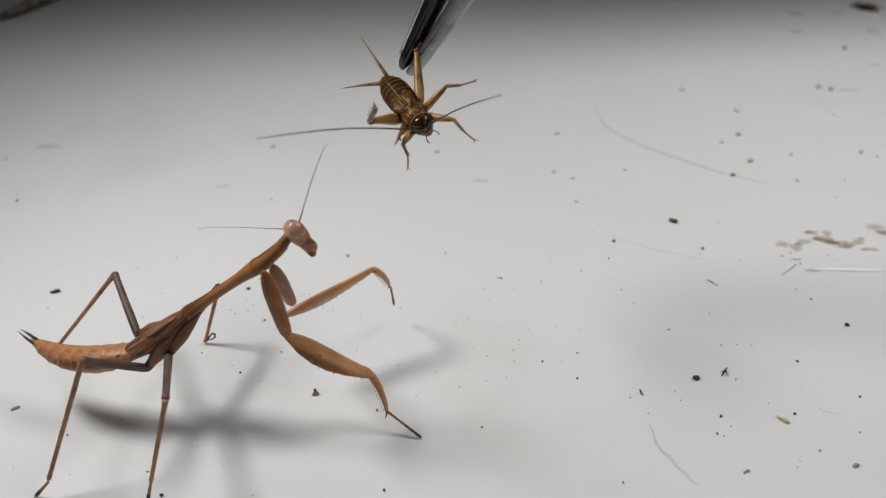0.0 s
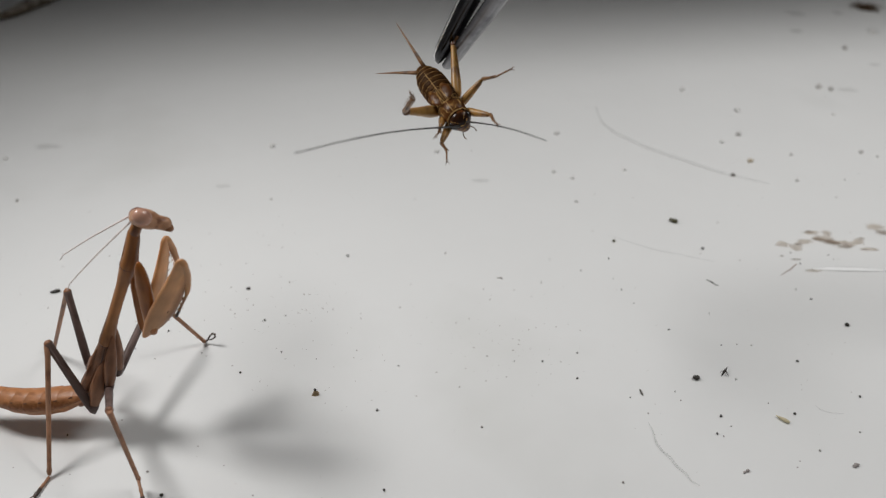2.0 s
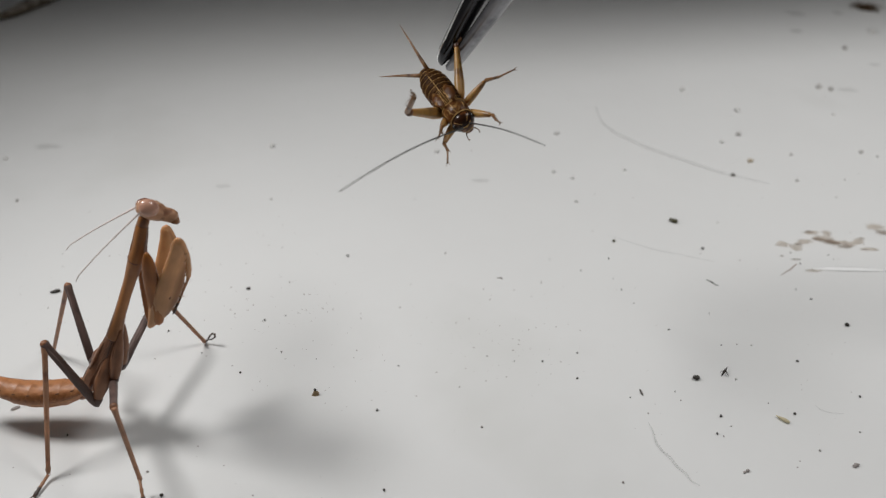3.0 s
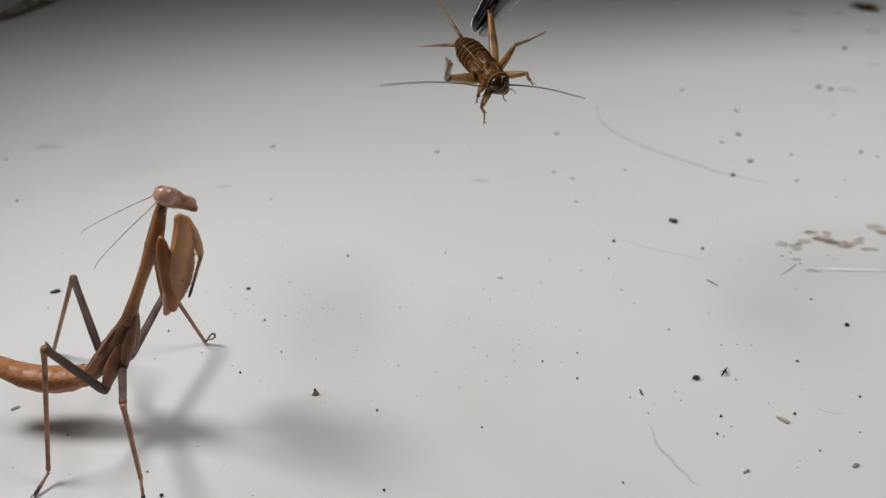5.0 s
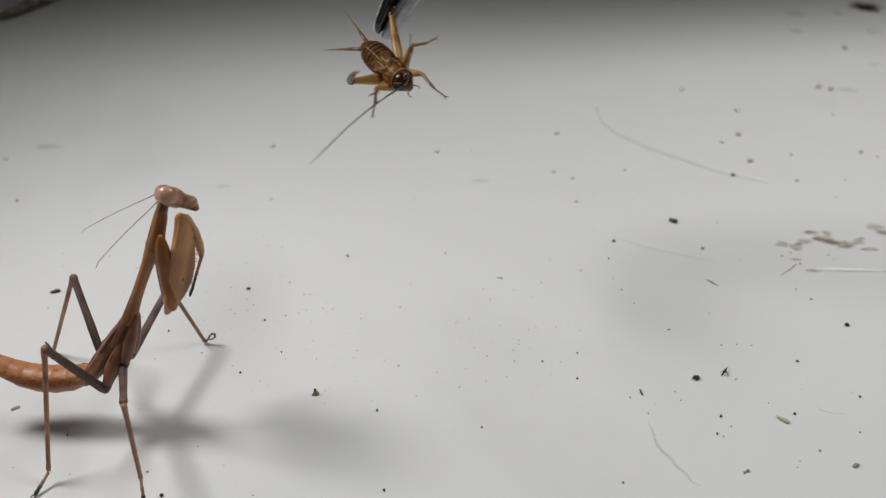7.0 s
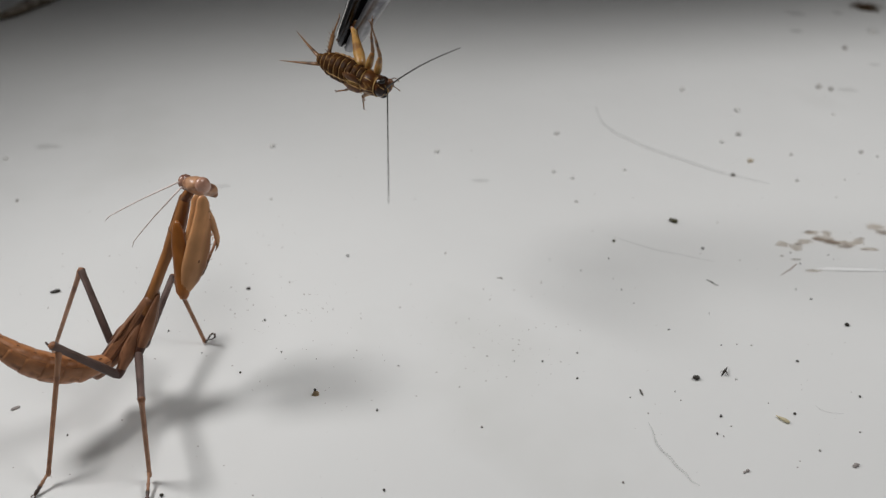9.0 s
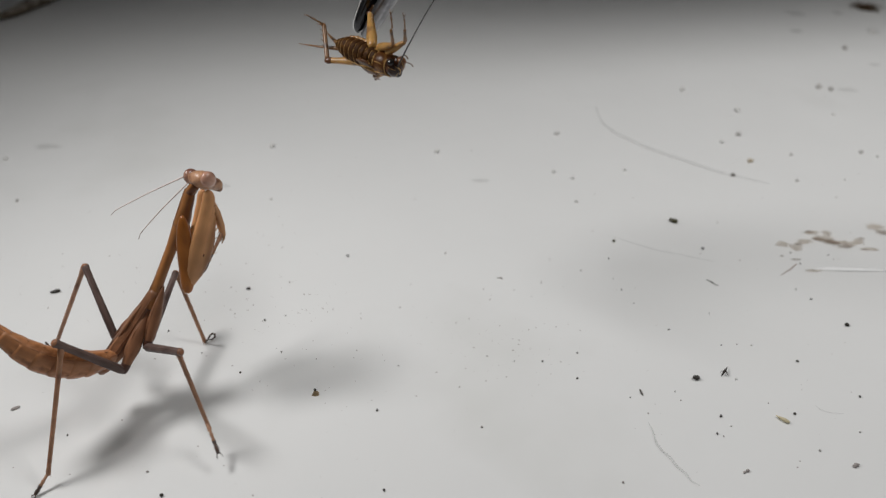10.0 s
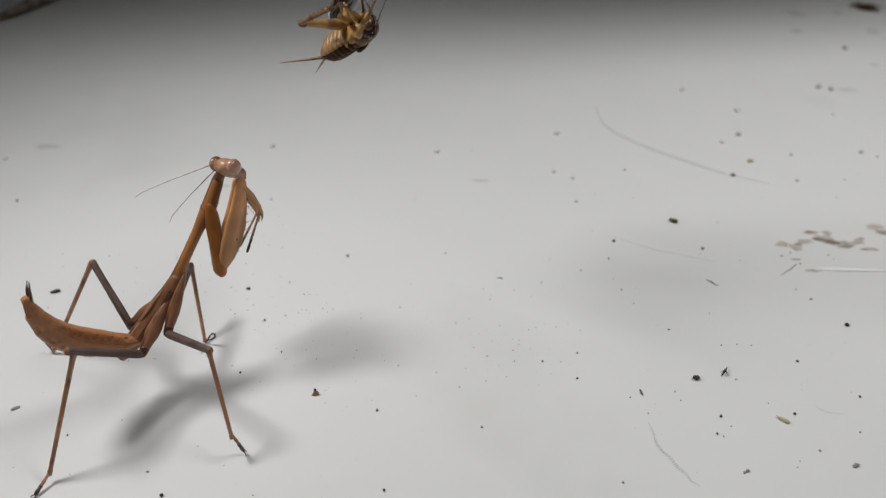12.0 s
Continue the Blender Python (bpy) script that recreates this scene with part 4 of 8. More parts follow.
# a tan husk, a pyramid crumb and a shed limb fragment
bm = bmesh.new()
a, b = Vector((*SEED[0], 0.25)), Vector((*SEED[1], 0.25))
hose(bm, [a, a.lerp(b, 0.25), a.lerp(b, 0.6), a.lerp(b, 0.85), b], [0.04, 0.14, 0.25, 0.22, 0.09], 9)
tagged(part("husk", bm, SEEDMAT), "dry tan seed husk lying on the floor", "husk")
cx, cy = CRUMB[0]
bm = bmesh.new()
base = [bm.verts.new(((cx + p) * MM, (cy + q) * MM, 0.02 * MM)) for p, q in ((-0.5, -0.3), (0.0, -0.42), (0.5, -0.25), (0.38, 0.35), (-0.35, 0.4))]
mid = [bm.verts.new(((cx + p) * MM, (cy + q) * MM, 0.4 * MM)) for p, q in ((-0.28, -0.18), (0.0, -0.25), (0.3, -0.12), (0.2, 0.2), (-0.2, 0.22))]
top = bm.verts.new((cx * MM, cy * MM, 0.85 * MM))
for k in range(5):
    bm.faces.new((base[k], base[(k + 1) % 5], mid[(k + 1) % 5], mid[k]))
    bm.faces.new((mid[k], mid[(k + 1) % 5], top))
bm.faces.new(list(reversed(base)))
crumb = tagged(part("crumb", bm, material("crumb_brown", (0.30, 0.21, 0.11), 0.6, 0.4, 2500.0, 0.4), smooth=False), "pointed brown crumb with a dark tip on the floor", "crumb")
bm = bmesh.new()
orb(bm, (cx, cy, 0.85), (0.2, 0.18, 0.18), 8, 6)
part("tip", bm, DROP["B"], crumb, "black tip")
bm = bmesh.new()
f = [Vector((*p, 0.2)) for p in FRAGMENT]
hose(bm, [f[0], f[1] + Vector((0, 0, 0.35)), f[2]], [0.04, 0.17, 0.03], 7)
hose(bm, [f[1] + Vector((0, 0, 0.35)), f[3]], [0.11, 0.03], 6)
hose(bm, [f[4], f[1] + Vector((0, 0, 0.3))], [0.03, 0.1], 6)
tagged(part("insect_fragment", bm, DROP["B"]), "black forked fragment of a shed insect leg", "insect fragment")


def stain(x, y, rx, ry, seed, mat, label):
    """A thin dried film with an uneven rim."""
    rng = random.Random(seed)
    bm = bmesh.new()
    n = 40
    ph = rng.random() * 20
    rim = []
    for k in range(n):
        t = 2 * math.pi * k / n
        q = 1 + 0.7 * noise.noise(Vector((math.cos(t) * 2.2 + ph, math.sin(t) * 1.6, ph))) + 0.35 * noise.noise(Vector((math.cos(t) * 6, math.sin(t) * 6, ph + 9)))
        rim.append((rx * q * math.cos(t), ry * q * math.sin(t)))
    low = [bm.verts.new(((x + p) * MM, (y + q) * MM, (0.004 + 0.003 * (seed % 40)) * MM)) for p, q in rim]
    high = [bm.verts.new(((x + p * 0.9) * MM, (y + q * 0.9) * MM, (0.006 + 0.003 * (seed % 40)) * MM)) for p, q in rim]
    for k in range(n):
        bm.faces.new((low[k], low[(k + 1) % n], high[(k + 1) % n], high[k]))
    bm.faces.new(high)
    return tagged(part("stain", bm, mat), label, "stain", "dried stains")


for i, row in enumerate(STAINS):
    stain(*row, i, STAIN, "thin brown dried stain on the white floor")
for i, row in enumerate(DARK_STAINS):
    stain(*row, 20 + i, DARKSTAIN, "ragged dark brown dried stain on the white floor")
for i, row in enumerate(FAR_BROWN):
    stain(*row, 60 + i, FARBROWN, "dark brown dried blotch near the back of the box")
for i, row in enumerate(FAR_STAINS):
    stain(*row, 40 + i, FARSTAIN, "faint greyish dried smudge on the white floor")

# fine dust, too small to count
rng = random.Random(5)
bm = bmesh.new()
spots = [(rng.uniform(-80, 95), rng.uniform(-48, 60)) for k in range(380)]
spots += [(rng.gauss(-24, 7), rng.gauss(-17, 6)) for k in range(90)]
spots += [(rng.gauss(8, 9), rng.gauss(-22, 5)) for k in range(90)]
spots += [(rng.gauss(-52, 9), rng.gauss(-8, 7)) for k in range(40)]
for x, y in spots:
    r = 0.035 + 0.09 * rng.random() ** 3
    n = 5
    low = [bm.verts.new(((x + r * 1.3 * math.cos(2 * math.pi * i / n)) * MM, (y + r * math.sin(2 * math.pi * i / n)) * MM, 0.003 * MM)) for i in range(n)]
    top = bm.verts.new((x * MM, y * MM, r * MM))
    for i in range(n):
        bm.faces.new((low[i], low[(i + 1) % n], top))
tagged(part("dust", bm, DROP["G"]), "fine grey dust specks scattered over the white floor", "dust", kind="stuff")


# ---- what moves ----
def motions():
    walk(mantis, [(0, pose(-0.03708, -0.0343, 0, 0, -0, 0)), (0.5, pose(-0.03792, -0.03447, 0, 0, -0, 0)), (0.8, pose(-0.03948, -0.03449, 0, 0, -0, 0)), (1, pose(-0.04066, -0.0346, 0, 0, -0, 0)), (1.2, pose(-0.04178, -0.03484, 0, 0, -0, 0)), (1.5, pose(-0.04312, -0.03527, 0, 0, -0, 0)), (2, pose(-0.04387, -0.0357, 0, 0, -0, 0)), (2.5, pose(-0.04375, -0.03577, 0, 0, -0, 0)), (3, pose(-0.04334, -0.03564, 0, 0, -0, 0)), (5, pose(-0.04228, -0.03531, 0, 0, -0, 0)), (5.5, pose(-0.04224, -0.03529, 0, 0, -0, 0)), (6.2, pose(-0.04224, -0.03529, 0, 0, -0, 0)), (7.2, pose(-0.04221, -0.03523, 0, 0, -0, 0)), (9, pose(-0.04135, -0.03311, 0, 0, -0, 0)), (9.6, pose(-0.04116, -0.03267, 0, 0, -0, 0)), (9.8, pose(-0.04105, -0.03257, 0, 0, -0, 0)), (10, pose(-0.0409, -0.03247, 0, 0, -0, 0)), (10.5, pose(-0.04088, -0.0322, 0, 0, -0, 0)), (11, pose(-0.04043, -0.03165, 0, 0, -0, 0)), (12, pose(-0.0388, -0.03047, 0, 0, -0, 0))])
    walk(M_PARTS["head"], [(0, pose(0.021, 0.00108, 0.02856, -50.6, 46.7, -20.8)), (0.5, pose(0.02079, 0.00114, 0.02788, -44.5, 40.4, -11)), (0.8, pose(0.0201, 0.00166, 0.02729, -40.8, 35.6, -3.7)), (1, pose(0.01888, 0.00205, 0.02772, -40.4, 36.4, -2.3)), (1.2, pose(0.01718, 0.00232, 0.02825, -37.6, 33.1, 3.6)), (1.5, pose(0.01369, 0.00267, 0.02937, -36.3, 33.5, 7.4)), (2, pose(0.01158, 0.00252, 0.0302, -33.7, 29.5, 13.2)), (2.5, pose(0.01151, 0.00276, 0.03066, -34.5, 32.4, 11.1)), (3, pose(0.0119, 0.00278, 0.03117, -34.1, 31.9, 11.1)), (5, pose(0.01292, 0.00282, 0.0325, -33, 30.7, 11)), (5.5, pose(0.01296, 0.00282, 0.03256, -32.9, 30.6, 11)), (6.2, pose(0.01296, 0.00282, 0.03256, -32.9, 30.6, 11)), (7.2, pose(0.01299, 0.00287, 0.03252, -32.9, 30.6, 11)), (9, pose(0.01255, 0.0082, 0.02893, -16.3, 42.9, 46.3)), (9.6, pose(0.01248, 0.00868, 0.02889, -15.8, 42.9, 47.2)), (9.8, pose(0.01243, 0.00883, 0.0288, -16, 42.9, 47)), (10, pose(0.01236, 0.00895, 0.02883, -15.7, 43.1, 47.4)), (10.5, pose(0.01244, 0.00937, 0.02839, -16, 41.6, 47)), (11, pose(0.01253, 0.00951, 0.02826, -16.1, 41.9, 46.9)), (12, pose(0.01251, 0.01018, 0.02852, -16.4, 47.2, 46.8))])
    walk(M_PARTS["neck"], [(0, pose(0.0193, 0.00094, 0.02636, 0, -52.3, 4.6)), (0.5, pose(0.01911, 0.00099, 0.02571, 0, -52.3, 5.3)), (0.8, pose(0.01841, 0.00124, 0.02518, 0, -50.5, 14.1)), (1, pose(0.01743, 0.0015, 0.02542, 0, -56.1, 21)), (1.2, pose(0.01564, 0.00158, 0.02605, 0, -52.2, 25.7)), (1.5, pose(0.01266, 0.00209, 0.02686, 0, -64.9, 29.3)), (2, pose(0.01027, 0.00247, 0.02781, 0, -61.3, 2.3)), (2.5, pose(0.01042, 0.00249, 0.02815, 0, -66, 14)), (3, pose(0.01082, 0.00254, 0.02867, 0, -66.1, 12.4)), (5, pose(0.01183, 0.00267, 0.03001, 0, -66.2, 8)), (5.5, pose(0.01187, 0.00267, 0.03007, 0, -66.2, 7.8)), (6.2, pose(0.01187, 0.00267, 0.03007, 0, -66.2, 7.8)), (7.2, pose(0.01189, 0.00273, 0.03004, 0, -65.9, 7.2)), (9, pose(0.01095, 0.00819, 0.02672, -4.6, -54, 0.4)), (9.6, pose(0.01081, 0.00867, 0.02676, -4, -51.8, 0.6)), (9.8, pose(0.01076, 0.00878, 0.0267, -4.4, -51.6, 1.7)), (10, pose(0.0107, 0.00888, 0.02673, -4.2, -51.5, 2.1)), (10.5, pose(0.01084, 0.00902, 0.02632, -7.1, -51.6, 12.3)), (11, pose(0.01096, 0.00967, 0.02626, -6.6, -51.7, -5.6)), (12, pose(0.01116, 0.01053, 0.02638, -6.6, -56.9, -14.2))])
    walk(M_PARTS["prothorax"], [(0, pose(0.01965, 0.00096, 0.02663, 1.8, 38.3, -177.4)), (0.5, pose(0.01946, 0.001, 0.02598, 1.7, 38.9, -177.6)), (0.8, pose(0.01874, 0.00126, 0.02547, 2.3, 41.5, -176.8)), (1, pose(0.01774, 0.00152, 0.02573, 2.7, 45.3, -176.2)), (1.2, pose(0.01591, 0.00163, 0.0264, 7.6, 51.7, -169.3)), (1.5, pose(0.01287, 0.00216, 0.02724, 13.1, 59.2, -162)), (2, pose(0.01044, 0.00254, 0.02822, 16.7, 66.1, -158)), (2.5, pose(0.01059, 0.00256, 0.02855, 18.3, 66.4, -155.8)), (3, pose(0.01098, 0.0026, 0.02907, 16.8, 66.1, -157.7)), (5, pose(0.01201, 0.00272, 0.03041, 13.2, 65.2, -162.5)), (5.5, pose(0.01205, 0.00273, 0.03047, 13, 65.2, -162.7)), (6.2, pose(0.01205, 0.00273, 0.03047, 13, 65.2, -162.7)), (7.2, pose(0.01207, 0.00279, 0.03044, 13.2, 65.1, -162.5)), (9, pose(0.01112, 0.00835, 0.02708, 34.8, 58, -136.8)), (9.6, pose(0.01098, 0.00882, 0.02712, 35, 57.8, -136.5)), (9.8, pose(0.01093, 0.00893, 0.02706, 35.5, 57.6, -135.9)), (10, pose(0.01087, 0.00904, 0.02709, 35.8, 57.5, -135.3)), (10.5, pose(0.01101, 0.00918, 0.02668, 34.1, 57.3, -137.5)), (11, pose(0.01113, 0.00984, 0.02661, 34.7, 55.3, -135.8)), (12, pose(0.01135, 0.01072, 0.02672, 35.7, 52.4, -133.2))])
    walk(M_PARTS["pterothorax"], [(0, pose(0.00814, 0.00044, 0.01754, 2.2, 36.9, -176.9)), (0.5, pose(0.00805, 0.00052, 0.01676, 2.6, 38.1, -176.3)), (0.8, pose(0.00779, 0.00065, 0.01576, 3.4, 40.5, -175.2)), (1, pose(0.00746, 0.00083, 0.01531, 4.5, 43.2, -173.6)), (1.2, pose(0.00699, -0.00006, 0.01488, -0.4, 46.9, 179.5)), (1.5, pose(0.00572, -0.00016, 0.01462, -1.1, 56.6, 178.4)), (2, pose(0.00493, 0.00031, 0.0148, 2.6, 61.7, -176.4)), (2.5, pose(0.00522, 0.00015, 0.01509, 1.2, 60.1, -178.4)), (3, pose(0.00547, 0.00035, 0.01563, 2.7, 58.3, -176.3)), (5, pose(0.00612, 0.00087, 0.01705, 5.7, 53.2, -172)), (5.5, pose(0.00615, 0.00089, 0.01711, 5.9, 53, -171.8)), (6.2, pose(0.00615, 0.00089, 0.01711, 5.9, 53, -171.8)), (7.2, pose(0.00616, 0.00093, 0.01709, 6.1, 52.9, -171.4)), (9, pose(0.00581, 0.00337, 0.01543, 20.6, 46.4, -151.3)), (9.6, pose(0.00567, 0.00379, 0.01551, 23, 45.6, -147.7)), (9.8, pose(0.00565, 0.00382, 0.01547, 23.1, 45.5, -147.5)), (10, pose(0.00562, 0.00386, 0.01553, 23.5, 45.4, -147.1)), (10.5, pose(0.00558, 0.00421, 0.0152, 25, 44.3, -144.4)), (11, pose(0.00551, 0.00437, 0.01529, 26, 44.3, -143.1)), (12, pose(0.00553, 0.00453, 0.0157, 26.4, 42.9, -142.3))])
    walk(M_PARTS["abdomen_ring0"], [(0, pose(0.00027, 0.00004, 0.01153, 2.8, 20.4, -173.8)), (0.5, pose(0.00028, 0.00006, 0.01053, 4.6, 15.5, -169.8)), (0.8, pose(0.00027, 0.00006, 0.00921, 5, 18.9, -168.8)), (1, pose(0.00026, 0.00007, 0.00838, 6, 20.2, -166.4)), (1.2, pose(0.00027, 0.00007, 0.00753, 5.9, 19.2, -166.8)), (1.5, pose(0.00028, 0.00007, 0.00602, 5.9, 12.9, -167)), (2, pose(0.00027, 0.00004, 0.00571, 3.3, 18.6, -172.5)), (2.5, pose(0.00027, 0.00004, 0.00612, 3.2, 18.9, -172.8)), (3, pose(0.00027, 0.00003, 0.0069, 2.4, 20.2, -174.4)), (5, pose(0.00026, 0.00001, 0.00891, 0.8, 23.6, -178.3)), (5.5, pose(0.00026, 0.00001, 0.00899, 0.6, 23.6, -178.6)), (6.2, pose(0.00026, 0.00001, 0.00899, 0.6, 23.6, -178.6)), (7.2, pose(0.00026, 0.00001, 0.00898, 1, 22.9, -177.6)), (9, pose(0.00019, 0.00023, 0.00847, 22.4, -15.9, -130.4)), (9.6, pose(0.00017, 0.00024, 0.00864, 24.1, -18.5, -125.8)), (9.8, pose(0.00017, 0.00024, 0.00863, 24.2, -18.8, -125.8)), (10, pose(0.00016, 0.00024, 0.00872, 24.3, -19.2, -125.2)), (10.5, pose(0.00016, 0.00025, 0.00847, 24.9, -20, -123.7)), (11, pose(0.00019, 0.00023, 0.00853, 23.4, -20.3, -129.9)), (12, pose(0.00023, 0.00017, 0.00917, 20.1, -23.7, -143.1))])
    walk(M_PARTS["abdomen_ring1"], [(0, pose(-0.00147, -0.00015, 0.01088, 0.9, 17.5, -177.7)), (0.5, pose(-0.0015, -0.00026, 0.01003, 2.5, 12.6, -173.7)), (0.8, pose(-0.00145, -0.00028, 0.00861, 3.1, 14.5, -172.7)), (1, pose(-0.00143, -0.00034, 0.00774, 4.3, 15.2, -169.9)), (1.2, pose(-0.00144, -0.00033, 0.00692, 4.4, 13.9, -169.8)), (1.5, pose(-0.0015, -0.00034, 0.0056, 4.3, 9.5, -170)), (2, pose(-0.00147, -0.00019, 0.00512, 2.3, 14.2, -174.6)), (2.5, pose(-0.00147, -0.00018, 0.00552, 2.1, 14.3, -175.1)), (3, pose(-0.00146, -0.00014, 0.00626, 1.5, 15.1, -176.5)), (5, pose(-0.00143, -0.00004, 0.00817, 0.2, 17.2, -179.6)), (5.5, pose(-0.00143, -0.00003, 0.00825, 0.2, 17.2, -179.7)), (6.2, pose(-0.00143, -0.00003, 0.00825, 0.2, 17.2, -179.7)), (7.2, pose(-0.00144, -0.00006, 0.00826, 0.6, 16.6, -178.5)), (9, pose(-0.00102, -0.00119, 0.009, 23.6, -22.1, -134.2)), (9.6, pose(-0.00091, -0.00126, 0.00926, 25.3, -24.5, -129.2)), (9.8, pose(-0.00091, -0.00126, 0.00926, 25.4, -24.6, -129)), (10, pose(-0.0009, -0.00126, 0.00936, 25.6, -24.9, -128.5)), (10.5, pose(-0.00086, -0.00128, 0.00914, 26, -26, -126.6)), (11, pose(-0.00099, -0.00118, 0.00921, 23.9, -26.3, -131.2)), (12, pose(-0.00121, -0.00091, 0.00996, 20.1, -28.6, -143))])
    walk(M_PARTS["abdomen_ring2"], [(0, pose(-0.00326, -0.00018, 0.01035, -1.8, 14.3, 176.4)), (0.5, pose(-0.00333, -0.00042, 0.00965, -0.4, 10.3, 179.8)), (0.8, pose(-0.00325, -0.00047, 0.00819, 0.3, 9.3, -178.5)), (1, pose(-0.0032, -0.00062, 0.00731, 1.8, 9.4, -175.2)), (1.2, pose(-0.00323, -0.00062, 0.00653, 2.1, 8.1, -174.7)), (1.5, pose(-0.00332, -0.00063, 0.00533, 2.2, 6.2, -174.5)), (2, pose(-0.00327, -0.00034, 0.00471, 0.8, 10.1, -177.7)), (2.5, pose(-0.00327, -0.00031, 0.00511, 0.6, 9.9, -178.3)), (3, pose(-0.00326, -0.00023, 0.00583, 0.3, 10, -179.1)), (5, pose(-0.00321, -0.00004, 0.00769, -0.6, 9.8, 179.1)), (5.5, pose(-0.00321, -0.00003, 0.00777, -0.5, 9.5, 179.1)), (6.2, pose(-0.00321, -0.00003, 0.00777, -0.5, 9.5, 179.1)), (7.2, pose(-0.00322, -0.0001, 0.0078, -0.2, 8.4, 179.8)), (9, pose(-0.00233, -0.00244, 0.00986, 26.8, -30, -141.3)), (9.6, pose(-0.00208, -0.0026, 0.01019, 28.4, -31.9, -135.6)), (9.8, pose(-0.00207, -0.0026, 0.01019, 28.2, -32, -134.9)), (10, pose(-0.00205, -0.00261, 0.0103, 28.4, -32.1, -134.6)), (10.5, pose(-0.00195, -0.00266, 0.01012, 28.8, -33.3, -132.2)), (11, pose(-0.00216, -0.00248, 0.0102, 25, -34.2, -133.3)), (12, pose(-0.00259, -0.00195, 0.01101, 19.7, -34.8, -142.4))])
    walk(M_PARTS["abdomen_ring3"], [(0, pose(-0.00508, -0.00002, 0.00991, -4.7, 11.4, 170.6)), (0.5, pose(-0.00519, -0.00036, 0.00933, -3.7, 7.7, 173.3)), (0.8, pose(-0.0051, -0.00047, 0.00793, -3, 4.7, 174.9)), (1, pose(-0.00505, -0.00073, 0.00705, -1.3, 3.1, 178.6)), (1.2, pose(-0.00509, -0.00075, 0.00631, -0.7, 1.9, 179.8)), (1.5, pose(-0.00518, -0.00077, 0.00515, -0.3, 3.9, -179.6)), (2, pose(-0.00512, -0.00039, 0.00441, -0.9, 6.6, 178.5)), (2.5, pose(-0.00512, -0.00034, 0.00482, -1.1, 6.3, 178.2)), (3, pose(-0.00511, -0.00024, 0.00554, -1.2, 5, 178.2)), (5, pose(-0.00506, 0, 0.00743, -1.4, 1.1, 177.6)), (5.5, pose(-0.00506, 0.00001, 0.00752, -1.4, 1.2, 177.6)), (6.2, pose(-0.00506, 0.00001, 0.00752, -1.4, 1.2, 177.6)), (7.2, pose(-0.00509, -0.00008, 0.00759, -1.1, -0.5, 178.3)), (9, pose(-0.0037, -0.00343, 0.01093, 31.2, -35.9, -149.5)), (9.6, pose(-0.00332, -0.00371, 0.01132, 32.9, -38.1, -143.4)), (9.8, pose(-0.00329, -0.00373, 0.01132, 32.6, -38.2, -142.6)), (10, pose(-0.00327, -0.00375, 0.01144, 32.8, -38.3, -142.1)), (10.5, pose(-0.0031, -0.00383, 0.01129, 33, -39.9, -139.3)), (11, pose(-0.00329, -0.00365, 0.01141, 26.7, -41.2, -136)), (12, pose(-0.00387, -0.00295, 0.01222, 19.1, -41.3, -141.3))])
    walk(M_PARTS["abdomen_ring4"], [(0, pose(-0.0069, 0.00033, 0.00956, -7.5, 7.9, 165)), (0.5, pose(-0.00704, -0.00009, 0.0091, -7, 4.5, 166.7)), (0.8, pose(-0.00697, -0.00025, 0.00781, -6.6, -1.8, 168.3)), (1, pose(-0.00694, -0.00063, 0.007, -5.5, -5.3, 171.7)), (1.2, pose(-0.00698, -0.0007, 0.0063, -4.6, -6.7, 173.2)), (1.5, pose(-0.00707, -0.00074, 0.00504, -3.2, -0.3, 175)), (2, pose(-0.00699, -0.00031, 0.00422, -2.9, 1.4, 175.1)), (2.5, pose(-0.007, -0.00025, 0.00464, -3, 1.1, 174.8)), (3, pose(-0.00699, -0.00016, 0.00542, -2.9, -1.8, 174.9)), (5, pose(-0.00696, 0.00009, 0.00747, -2.8, -9.6, 175.6)), (5.5, pose(-0.00696, 0.0001, 0.00755, -2.7, -10, 175.6)), (6.2, pose(-0.00696, 0.0001, 0.00755, -2.7, -10, 175.6)), (7.2, pose(-0.00698, -0.00001, 0.00768, -2.5, -11.3, 176.2)), (9, pose(-0.00509, -0.00415, 0.01214, 37.1, -42.1, -158.9)), (9.6, pose(-0.00459, -0.00455, 0.0126, 39.2, -44.8, -152.9)), (9.8, pose(-0.00455, -0.00459, 0.01261, 38.8, -45, -151.9)), (10, pose(-0.00452, -0.00462, 0.01273, 39, -44.6, -151.5)), (10.5, pose(-0.00427, -0.00474, 0.01263, 39.5, -47.2, -148.6)), (11, pose(-0.00435, -0.00463, 0.01279, 29.4, -49.5, -139.9)), (12, pose(-0.00499, -0.00386, 0.0136, 18.3, -49.9, -140.2))])
